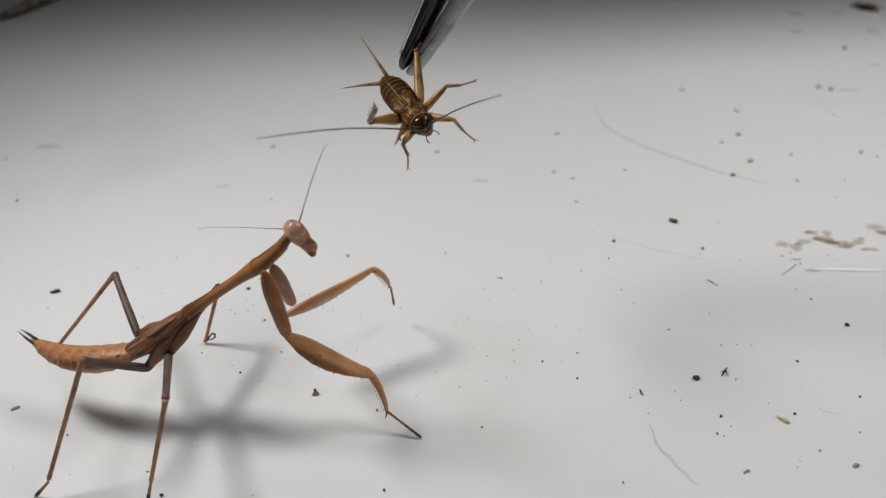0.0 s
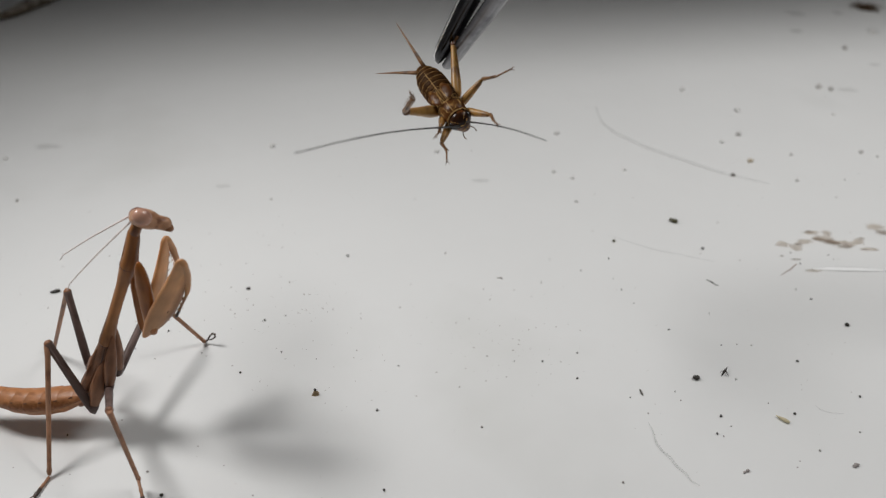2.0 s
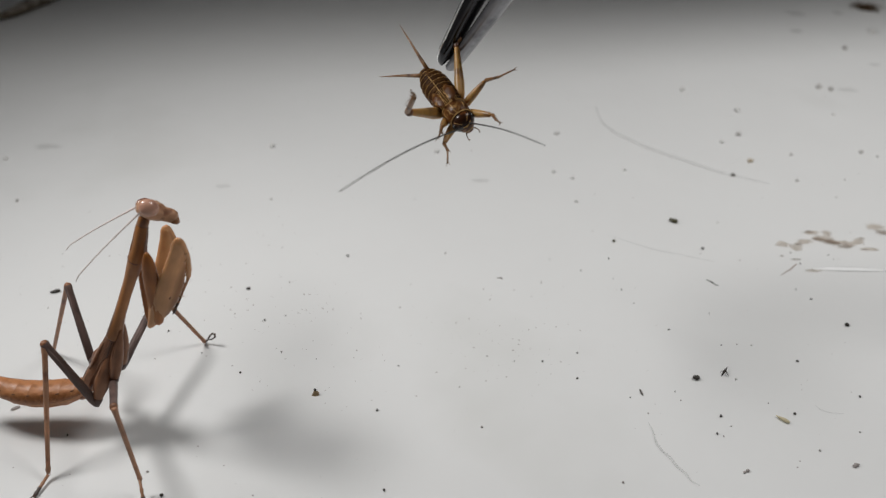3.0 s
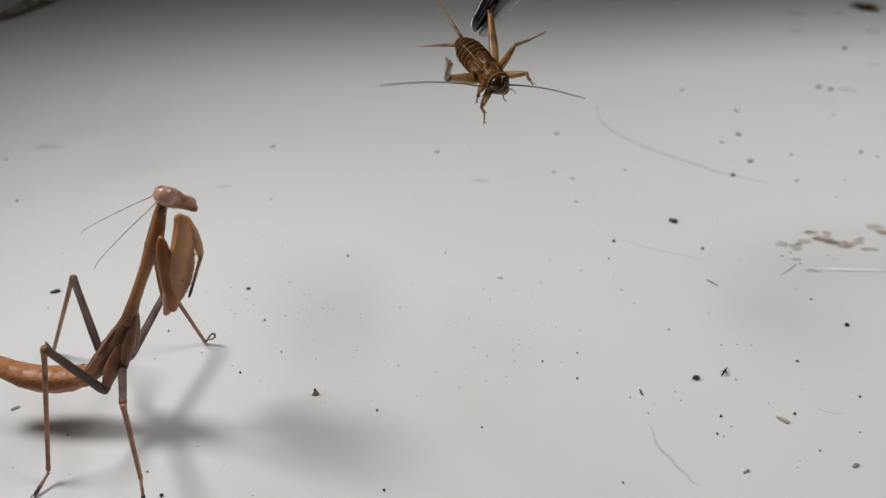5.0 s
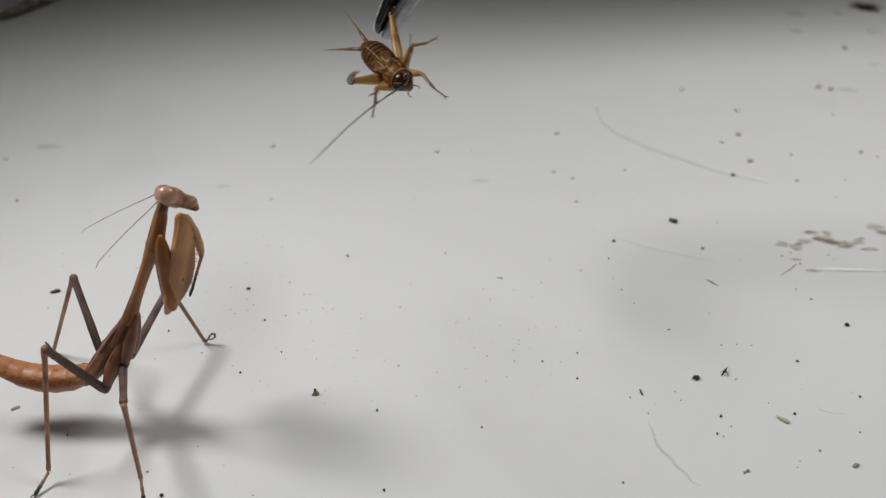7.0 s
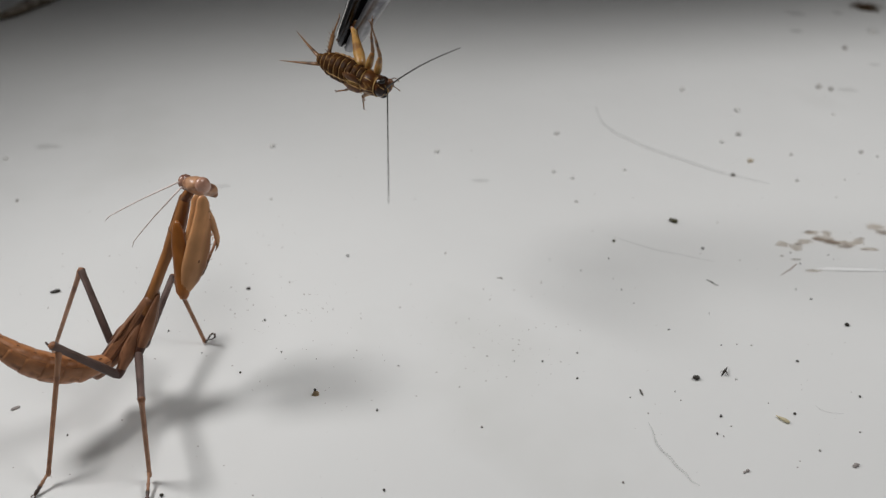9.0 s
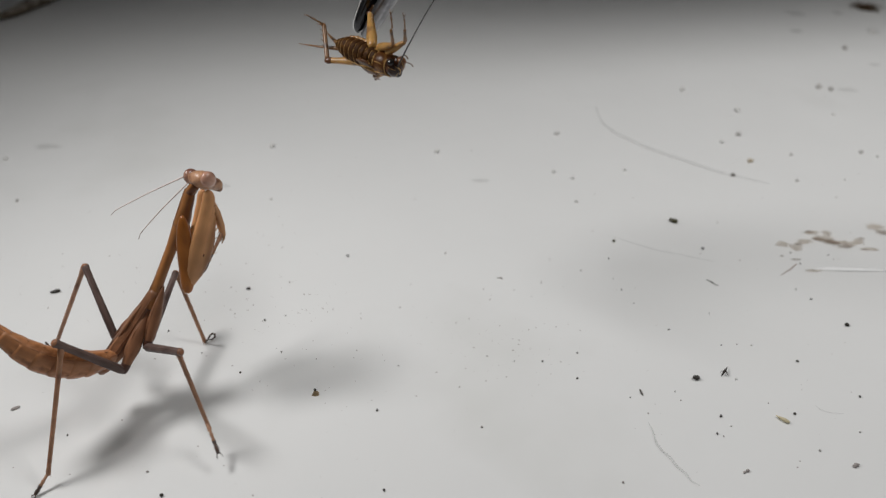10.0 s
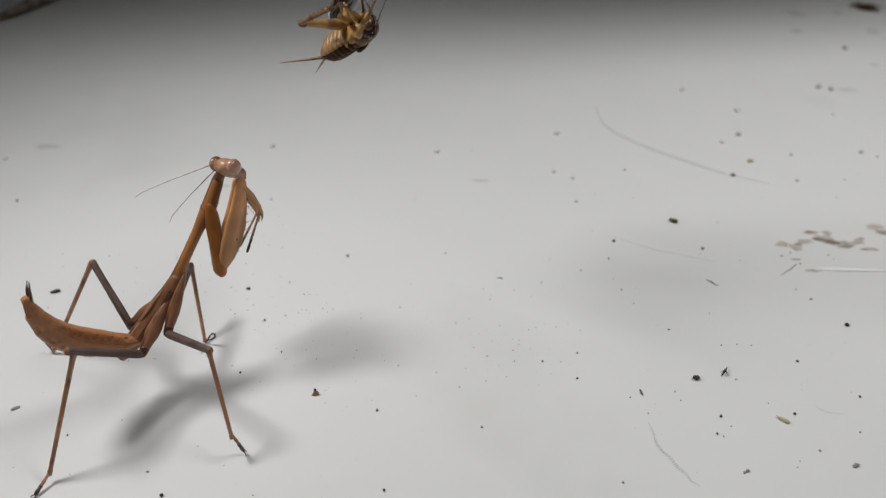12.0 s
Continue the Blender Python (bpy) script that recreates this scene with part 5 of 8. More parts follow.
    walk(M_PARTS["abdomen_ring5"], [(0, pose(-0.0087, 0.00086, 0.00933, -10.2, 4, 159.3)), (0.5, pose(-0.00887, 0.0004, 0.00898, -10.4, 0.9, 159.8)), (0.8, pose(-0.00882, 0.00019, 0.00793, -10.7, -8.6, 161.5)), (1, pose(-0.0088, -0.0003, 0.00725, -10.6, -14.4, 164.3)), (1.2, pose(-0.00885, -0.00042, 0.0066, -9.5, -16.1, 166.2)), (1.5, pose(-0.00896, -0.00053, 0.00509, -6.5, -5.1, 169)), (2, pose(-0.00888, -0.00012, 0.00422, -5.1, -4.3, 171.1)), (2.5, pose(-0.00888, -0.00005, 0.00465, -5.2, -4.8, 171)), (3, pose(-0.00888, 0.00004, 0.00554, -5.1, -9.1, 171.6)), (5, pose(-0.00882, 0.00025, 0.00788, -4.8, -21.2, 173.7)), (5.5, pose(-0.00882, 0.00026, 0.00798, -4.9, -22.1, 173.9)), (6.2, pose(-0.00882, 0.00026, 0.00798, -4.9, -22.1, 173.9)), (7.2, pose(-0.00884, 0.00013, 0.00815, -4.8, -23.3, 174.2)), (9, pose(-0.00646, -0.00458, 0.01354, 44, -47.3, -168.6)), (9.6, pose(-0.00585, -0.00509, 0.01408, 47, -50.5, -163.5)), (9.8, pose(-0.00579, -0.00515, 0.01409, 46.6, -50.6, -162.4)), (10, pose(-0.00576, -0.00519, 0.01418, 46.5, -50.7, -161.6)), (10.5, pose(-0.00543, -0.00534, 0.01417, 48.2, -53.3, -160)), (11, pose(-0.00531, -0.00539, 0.01439, 33.5, -58.2, -144.9)), (12, pose(-0.00591, -0.00464, 0.01521, 16.3, -60.4, -137.8))])
    walk(M_PARTS["abdomen_ring6"], [(0, pose(-0.01045, 0.00157, 0.00923, -12.8, 0.3, 154)), (0.5, pose(-0.01063, 0.00111, 0.00898, -13.6, -2.5, 153.3)), (0.8, pose(-0.01059, 0.00084, 0.00827, -14.9, -15, 155.2)), (1, pose(-0.01056, 0.00026, 0.0078, -16.3, -22.5, 156.7)), (1.2, pose(-0.01061, 0.00007, 0.00721, -15.6, -24.7, 159.4)), (1.5, pose(-0.01081, -0.00012, 0.0053, -10, -9.7, 162.9)), (2, pose(-0.01075, 0.00021, 0.00441, -7.6, -10, 167.3)), (2.5, pose(-0.01075, 0.00028, 0.00486, -7.7, -10.8, 167.1)), (3, pose(-0.01073, 0.00034, 0.0059, -7.8, -16.5, 168)), (5, pose(-0.01057, 0.00046, 0.00867, -7.9, -32, 171.4)), (5.5, pose(-0.01056, 0.00046, 0.0088, -8, -32.5, 171.7)), (6.2, pose(-0.01056, 0.00046, 0.0088, -8, -32.5, 171.7)), (7.2, pose(-0.01057, 0.00032, 0.00901, -8.2, -34, 171.9)), (9, pose(-0.00777, -0.00476, 0.01505, 51.1, -51.1, -178)), (9.6, pose(-0.00706, -0.00536, 0.01567, 55.7, -54.2, -174.4)), (9.8, pose(-0.00699, -0.00544, 0.01568, 55.1, -54.4, -173.1)), (10, pose(-0.00695, -0.0055, 0.01579, 55.1, -54.7, -172.4)), (10.5, pose(-0.00654, -0.00565, 0.01582, 58.2, -58, -172)), (11, pose(-0.00613, -0.00592, 0.01616, 39.6, -65.3, -151.9)), (12, pose(-0.00655, -0.00525, 0.01705, 12.1, -70.7, -133.3))])
    walk(M_PARTS["abdomen_ring7"], [(0, pose(-0.01214, 0.00244, 0.00925, -15.1, -2.7, 149.7)), (0.5, pose(-0.0123, 0.00201, 0.00909, -16.4, -5.3, 147.9)), (0.8, pose(-0.01224, 0.00166, 0.00882, -18.9, -20.3, 149.7)), (1, pose(-0.01215, 0.00101, 0.0086, -22.1, -28.9, 149.9)), (1.2, pose(-0.01221, 0.00073, 0.00808, -22.4, -31.3, 153.1)), (1.5, pose(-0.01259, 0.00048, 0.00566, -13.9, -13.5, 157.7)), (2, pose(-0.01257, 0.00065, 0.00479, -10.6, -14.9, 164.2)), (2.5, pose(-0.01257, 0.00073, 0.00527, -10.6, -15.9, 163.7)), (3, pose(-0.01252, 0.00075, 0.00651, -11.2, -22.7, 164.8)), (5, pose(-0.01216, 0.00072, 0.00978, -12.9, -40.5, 169)), (5.5, pose(-0.01214, 0.00071, 0.00992, -13.1, -40.7, 169.3)), (6.2, pose(-0.01214, 0.00071, 0.00992, -13.1, -40.7, 169.3)), (7.2, pose(-0.01212, 0.00056, 0.01017, -13.5, -42.4, 169.4)), (9, pose(-0.00901, -0.00473, 0.01665, 64.9, -56.3, 165)), (9.6, pose(-0.00821, -0.00539, 0.01732, 71.6, -58.7, 166.6)), (9.8, pose(-0.00813, -0.0055, 0.01734, 71.3, -59.1, 167.7)), (10, pose(-0.00808, -0.00557, 0.01745, 71.6, -59.4, 168.1)), (10.5, pose(-0.00757, -0.00571, 0.01756, 76.8, -62, 166.5)), (11, pose(-0.00684, -0.00625, 0.01805, 67.1, -70.4, 178.6)), (12, pose(-0.00691, -0.00567, 0.019, 50, -78, -172.4))])
    walk(M_PARTS["NF_coxa"], [(0, pose(0.01787, -0.00225, 0.0259, -21.2, 81.4, -7.8)), (0.5, pose(0.01789, -0.00161, 0.02508, -102.8, 78.1, -64.8)), (0.8, pose(0.01746, -0.00082, 0.02413, -109.7, 84, -132.1)), (1, pose(0.01654, -0.0015, 0.02422, -142.9, 86.2, -160.7)), (1.2, pose(0.01532, -0.00123, 0.02482, -116.5, 86.1, -133.8)), (1.5, pose(0.0129, -0.00103, 0.0257, -139, 88.4, -148.1)), (2, pose(0.01131, -0.00024, 0.02664, -84.9, 83, -98.3)), (2.5, pose(0.01145, -0.00004, 0.02693, -125.1, 84.2, -127.9)), (3, pose(0.01171, 0.00019, 0.02752, -116.1, 83.6, -117.7)), (5, pose(0.01223, 0.00079, 0.02904, -102.2, 81.3, -99.9)), (5.5, pose(0.01222, 0.00081, 0.02911, -101.8, 81.2, -99.4)), (6.2, pose(0.01218, 0.00081, 0.02911, -101.8, 81.2, -99.4)), (7.2, pose(0.01211, 0.00087, 0.02908, -102.1, 81.1, -99.8)), (9, pose(0.01046, 0.00584, 0.02582, -88, 68.1, -89.4)), (9.6, pose(0.0104, 0.00629, 0.02567, -102.2, 68.9, -93.4)), (9.8, pose(0.01034, 0.00643, 0.02556, -102.8, 68.8, -93.1)), (10, pose(0.01025, 0.00658, 0.02554, -103.6, 68.7, -93.1)), (10.5, pose(0.01039, 0.00691, 0.02511, -99.9, 71, -87.1)), (11, pose(0.01039, 0.00723, 0.02508, -99.8, 71.9, -87.2)), (12, pose(0.01036, 0.00804, 0.02491, -88, 71.4, -75.9))])
    walk(M_PARTS["NF_femur"], [(0, pose(0.01932, -0.00245, 0.0162, 113.7, 41.5, 10.5)), (0.5, pose(0.01875, -0.00343, 0.01554, 73.5, 38, 28.9)), (0.8, pose(0.01677, -0.00159, 0.01421, -156, -18.6, -20.4)), (1, pose(0.01592, -0.00172, 0.01437, -172.2, -30.3, -16.5)), (1.2, pose(0.01485, -0.00172, 0.01497, -167.2, -39.6, -14.3)), (1.5, pose(0.01241, -0.00117, 0.0159, -166.5, -50.8, -7.9)), (2, pose(0.01044, -0.00142, 0.01692, -153.5, -60.1, -1.3)), (2.5, pose(0.01015, -0.00082, 0.0172, -172.1, -62.8, 6.5)), (3, pose(0.0105, -0.00078, 0.01781, -174.1, -65.2, 11.1)), (5, pose(0.01141, -0.00066, 0.0194, 175.2, -70.4, 27.2)), (5.5, pose(0.01145, -0.00066, 0.01947, 174.5, -70.6, 28.1)), (6.2, pose(0.01145, -0.00066, 0.01947, 174.5, -70.6, 28.1)), (7.2, pose(0.01144, -0.00061, 0.01944, 174.4, -70.6, 28.1)), (9, pose(0.01049, 0.00238, 0.01725, 150.5, -63.7, 52.4)), (9.6, pose(0.01021, 0.00297, 0.01708, 152.6, -61.9, 53.3)), (9.8, pose(0.01015, 0.00309, 0.01698, 153, -61.7, 53.9)), (10, pose(0.01007, 0.00324, 0.01694, 153.6, -61.4, 54.3)), (10.5, pose(0.01054, 0.00393, 0.01647, 153.6, -64.6, 58.1)), (11, pose(0.01052, 0.00441, 0.01641, 160.3, -64.4, 54.4)), (12, pose(0.01108, 0.00521, 0.01623, 167.2, -63.2, 53.5))])
    walk(M_PARTS["NF_tibia"], [(0, pose(0.02816, -0.00081, 0.00824, 103.4, 63.3, -39)), (0.5, pose(0.02697, 0.00111, 0.00819, 55.1, 18.6, -51.4)), (0.8, pose(0.02731, -0.00551, 0.018, -159.7, 62.1, 0.9)), (1, pose(0.02584, -0.00465, 0.02041, -172.8, 66.9, -8.1)), (1.2, pose(0.02381, -0.00401, 0.02261, -164.9, 73.4, 3.7)), (1.5, pose(0.01995, -0.00221, 0.02524, -134.1, 84.3, 42.9)), (2, pose(0.01646, -0.00155, 0.02737, -75.7, 76.4, 127.5)), (2.5, pose(0.01563, -0.00019, 0.02793, -66, 81.4, 136.2)), (3, pose(0.01546, 0.00019, 0.02872, -93.1, 83.4, 112.4)), (5, pose(0.01501, 0.00119, 0.03079, -169.4, 80.4, 42.6)), (5.5, pose(0.01499, 0.00123, 0.03088, -171.2, 80.1, 41)), (6.2, pose(0.01499, 0.00123, 0.03088, -171.2, 80.1, 41)), (7.2, pose(0.01499, 0.00128, 0.03085, -170.8, 80.1, 41.5)), (9, pose(0.01356, 0.00636, 0.0274, 132.2, 80.1, -12.2)), (9.6, pose(0.0134, 0.00727, 0.02711, 138.5, 79.6, -3.2)), (9.8, pose(0.01333, 0.00746, 0.02699, 136.9, 79.4, -4.7)), (10, pose(0.01324, 0.00766, 0.02695, 136.3, 79.3, -5.2)), (10.5, pose(0.01308, 0.00804, 0.02667, 152.7, 73.2, 10.2)), (11, pose(0.01336, 0.00836, 0.02656, 161.2, 72.3, 19)), (12, pose(0.0141, 0.0093, 0.0263, 173.3, 67.3, 34.8))])
    walk(M_PARTS["NF_tarsus"], [(0, pose(0.03014, -0.00241, 0.00317, -6.5, 32.6, -22.2)), (0.5, pose(0.03034, -0.00312, 0.00637, -4.3, 37.4, -14.1)), (0.8, pose(0.03001, -0.00546, 0.0129, -1.5, 54, -4.3)), (1, pose(0.02807, -0.00497, 0.01513, -3.3, 64.9, -7.7)), (1.2, pose(0.02544, -0.0039, 0.01712, -8.5, 76.6, -14.8)), (1.5, pose(0.02036, -0.00183, 0.01959, -118.6, 87.2, -126.7)), (2, pose(0.01564, -0.00049, 0.02187, 25.9, 58.5, 151.1)), (2.5, pose(0.01502, 0.00039, 0.02231, -6, 60.6, -175.3)), (3, pose(0.01521, 0.00079, 0.02312, -17.3, 61.9, -167.2)), (5, pose(0.0157, 0.00183, 0.02521, -36.5, 63, -143.9)), (5.5, pose(0.01572, 0.00187, 0.0253, -36.8, 62.9, -142.9)), (6.2, pose(0.01572, 0.00187, 0.0253, -36.8, 62.9, -142.9)), (7.2, pose(0.01571, 0.00192, 0.02527, -36.7, 63.1, -144.1)), (9, pose(0.01443, 0.00618, 0.02232, 24, 61.3, -161.3)), (9.6, pose(0.01433, 0.00721, 0.02204, -12.2, 48.7, -134.2)), (9.8, pose(0.01427, 0.00739, 0.02192, -12.7, 48, -133.2)), (10, pose(0.0142, 0.00757, 0.02188, -12.8, 47.8, -132.8)), (10.5, pose(0.01455, 0.0083, 0.02173, -17.4, 47.5, -124.5)), (11, pose(0.01484, 0.00888, 0.02168, -18.2, 49, -124.3)), (12, pose(0.0157, 0.01042, 0.02163, -22.2, 51.7, -120.6))])
    walk(M_PARTS["NM_coxa"], [(0, pose(0.00908, -0.00003, 0.01761, 5.9, 52.1, -171)), (0.5, pose(0.00901, 0.00006, 0.01689, 9, 51.6, -166.3)), (0.8, pose(0.00876, 0.00021, 0.01595, 12.5, 52.6, -161.5)), (1, pose(0.0084, 0.00039, 0.01551, 15.3, 55.9, -158.2)), (1.2, pose(0.00788, -0.00057, 0.01508, 8, 62.7, -169.4)), (1.5, pose(0.00655, -0.00068, 0.01496, 13.8, 70.2, -164.2)), (2, pose(0.00572, -0.00019, 0.01511, 33.1, 72.1, -142.3)), (2.5, pose(0.00602, -0.00036, 0.01541, 25.7, 71.9, -150.7)), (3, pose(0.0063, -0.00014, 0.01596, 24.8, 70.1, -150.9)), (5, pose(0.00701, 0.00044, 0.01738, 22.9, 65.6, -151.2)), (5.5, pose(0.00704, 0.00046, 0.01744, 22.9, 65.4, -151.2)), (6.2, pose(0.00704, 0.00046, 0.01744, 22.9, 65.4, -151.2)), (7.2, pose(0.00705, 0.0005, 0.01742, 22.9, 65.2, -150.9)), (9, pose(0.00695, 0.0034, 0.01618, 39.6, 52.6, -124.7)), (9.6, pose(0.0068, 0.00387, 0.01624, 41.4, 51.6, -121.5)), (9.8, pose(0.00676, 0.00389, 0.01619, 42.5, 52.6, -120)), (10, pose(0.00674, 0.00395, 0.0163, 43.3, 54, -119.5)), (10.5, pose(0.00663, 0.00424, 0.01578, 45.5, 53.2, -115.2)), (11, pose(0.00658, 0.00444, 0.01593, 45.5, 53.4, -115.5)), (12, pose(0.00659, 0.00458, 0.01625, 44.7, 49, -114.8))])
    walk(M_PARTS["NM_femur"], [(0, pose(0.0044, -0.00077, 0.01154, -11.4, -14.5, -73.8)), (0.5, pose(0.00437, -0.00107, 0.01085, -11.3, -17.2, -69.7)), (0.8, pose(0.00433, -0.00128, 0.00983, -11.3, -21.1, -63.8)), (1, pose(0.00439, -0.00121, 0.00913, -11.6, -25.6, -62.1)), (1.2, pose(0.00441, -0.00122, 0.00824, -12.5, -32.1, -62.5)), (1.5, pose(0.00405, -0.00139, 0.00771, -12.5, -31.1, -63.7)), (2, pose(0.00385, -0.00164, 0.00778, -12.4, -30.8, -63.2)), (2.5, pose(0.00393, -0.00153, 0.00809, -12.4, -30.9, -63.4)), (3, pose(0.00401, -0.00141, 0.00872, -12.1, -28.3, -64.4)), (5, pose(0.00422, -0.0011, 0.01037, -11.5, -21.6, -66.8)), (5.5, pose(0.00423, -0.00109, 0.01044, -11.5, -21.4, -66.9)), (6.2, pose(0.00423, -0.00109, 0.01044, -11.5, -21.4, -66.9)), (7.2, pose(0.00423, -0.00107, 0.01043, -11.5, -21.1, -67)), (9, pose(0.00429, -0.00044, 0.01006, -10.9, -10.8, -69.1)), (9.6, pose(0.0043, -0.00021, 0.01021, -11.2, -21.5, -57.4)), (9.8, pose(0.00442, -0.00016, 0.01008, -11, -25.3, -47.9)), (10, pose(0.00451, 0.00001, 0.01007, -11.1, -28.9, -40.2)), (10.5, pose(0.00467, 0.00006, 0.00962, -8.5, -21.8, -32.3)), (11, pose(0.0046, 0.0003, 0.00975, -8.8, -20.4, -35.1)), (12, pose(0.00447, 0, 0.01043, -9, -17.6, -39.3))])
    walk(M_PARTS["NM_tibia"], [(0, pose(0.00713, -0.01013, 0.01406, 119.5, 68, -137.4)), (0.5, pose(0.00772, -0.01012, 0.01383, 103.9, 70.6, -151.1)), (0.8, pose(0.0085, -0.00975, 0.01347, 102, 72.5, -148)), (1, pose(0.00865, -0.00928, 0.0135, 114.5, 75.1, -133.5)), (1.2, pose(0.00838, -0.00882, 0.01362, 138.2, 77.4, -108.9)), (1.5, pose(0.00788, -0.00916, 0.01293, 166.3, 84.1, -78.1)), (2, pose(0.00776, -0.00939, 0.01296, -160, 84.3, -42.2)), (2.5, pose(0.00782, -0.00928, 0.01328, -166.1, 82.8, -48.5)), (3, pose(0.00785, -0.00941, 0.01351, -178.1, 83.1, -62.4)), (5, pose(0.00792, -0.00975, 0.0141, 150.5, 82.2, -97.6)), (5.5, pose(0.00792, -0.00976, 0.01413, 149.4, 82.1, -98.9)), (6.2, pose(0.00792, -0.00976, 0.01413, 149.4, 82.1, -98.9)), (7.2, pose(0.00792, -0.00976, 0.01407, 148.6, 82, -99.7)), (9, pose(0.00766, -0.00929, 0.01187, 139, 77.4, -110.9)), (9.6, pose(0.00892, -0.00744, 0.01358, 154.5, 76.8, -85.1)), (9.8, pose(0.00992, -0.00626, 0.01398, 159.6, 77.7, -71.2)), (10, pose(0.01054, -0.00508, 0.01443, 175.1, 71.6, -47.6)), (10.5, pose(0.01203, -0.0046, 0.0131, 167, 59.3, -48.9)), (11, pose(0.0118, -0.00477, 0.01302, 165.4, 58.3, -53.1)), (12, pose(0.01143, -0.00569, 0.01328, 156.2, 60.8, -66.3))])
    walk(M_PARTS["NM_tarsus"], [(0, pose(0.00415, -0.01287, 0.00404, 0, 66.2, -128.5)), (0.5, pose(0.00459, -0.01185, 0.00368, 0, 56.3, -108.1)), (0.8, pose(0.00576, -0.01146, 0.00323, 0, 47.2, -97.5)), (1, pose(0.00675, -0.01128, 0.00313, 0, 45.2, -93.6)), (1.2, pose(0.00762, -0.01104, 0.00314, 0, 45.3, -88.2)), (1.5, pose(0.00811, -0.01025, 0.00224, 0, 29.4, -73.3)), (2, pose(0.00856, -0.01011, 0.00225, 0, 29.7, -66.1)), (2.5, pose(0.00872, -0.01029, 0.00262, 0, 36.3, -69.5)), (3, pose(0.00844, -0.01054, 0.00286, 0, 41.2, -71.2)), (5, pose(0.00773, -0.0112, 0.00348, 0, 53.6, -77.1)), (5.5, pose(0.0077, -0.01122, 0.0035, 0, 54.1, -77.4)), (6.2, pose(0.0077, -0.01122, 0.0035, 0, 54.1, -77.4)), (7.2, pose(0.00767, -0.01123, 0.00345, 0, 53.1, -77.7)), (9, pose(0.00686, -0.01145, 0.00167, 0, 20.6, -82.7)), (9.6, pose(0.00913, -0.00981, 0.00367, 0, -1.3, -74.4)), (9.8, pose(0.01064, -0.00834, 0.00411, 0, 0.5, -68.3)), (10, pose(0.01272, -0.00749, 0.00488, 0, 37.5, -59.7)), (10.5, pose(0.01557, -0.00865, 0.00414, 0, 74.1, 4.7)), (11, pose(0.01513, -0.00921, 0.00413, 0, 74.1, 7.3)), (12, pose(0.0135, -0.0104, 0.00417, 0, 74.5, 8.1))])
    walk(M_PARTS["NH_coxa"], [(0, pose(0.0062, -0.00022, 0.01534, 6.9, 50.7, -169.3)), (0.5, pose(0.00622, -0.00018, 0.01459, 12, 49.9, -161.4)), (0.8, pose(0.00607, -0.00008, 0.01356, 14.6, 50.4, -158.2)), (1, pose(0.00588, 0.00006, 0.01306, 17.8, 51.7, -154.3)), (1.2, pose(0.0055, -0.00061, 0.01247, 16.2, 56.2, -158)), (1.5, pose(0.00462, -0.0007, 0.01197, 24.9, 61.8, -150.3)), (2, pose(0.00407, -0.00038, 0.01201, 35.3, 64.1, -138.8)), (2.5, pose(0.00428, -0.00048, 0.01235, 31.6, 63.4, -143)), (3, pose(0.00446, -0.00033, 0.01292, 30.7, 62.4, -143.1)), (5, pose(0.0049, 0.00004, 0.01441, 28.9, 59.7, -142.9)), (5.5, pose(0.00492, 0.00005, 0.01448, 28.8, 59.6, -143)), (6.2, pose(0.00492, 0.00005, 0.01448, 28.8, 59.6, -143)), (7.2, pose(0.00493, 0.00008, 0.01446, 28.8, 59.4, -142.7)), (9, pose(0.00486, 0.00218, 0.01355, 39, 46.2, -124.3)), (9.6, pose(0.00471, 0.00242, 0.01355, 40.9, 45.1, -120.8)), (9.8, pose(0.00469, 0.00244, 0.01352, 40.9, 44.9, -120.7)), (10, pose(0.00466, 0.00246, 0.01358, 41.2, 44.7, -120.4)), (10.5, pose(0.00464, 0.00271, 0.01327, 41.2, 41.9, -119.2)), (11, pose(0.00461, 0.00286, 0.01338, 41.8, 40.6, -118.3)), (12, pose(0.0046, 0.00296, 0.01382, 41, 37.8, -118.5))])
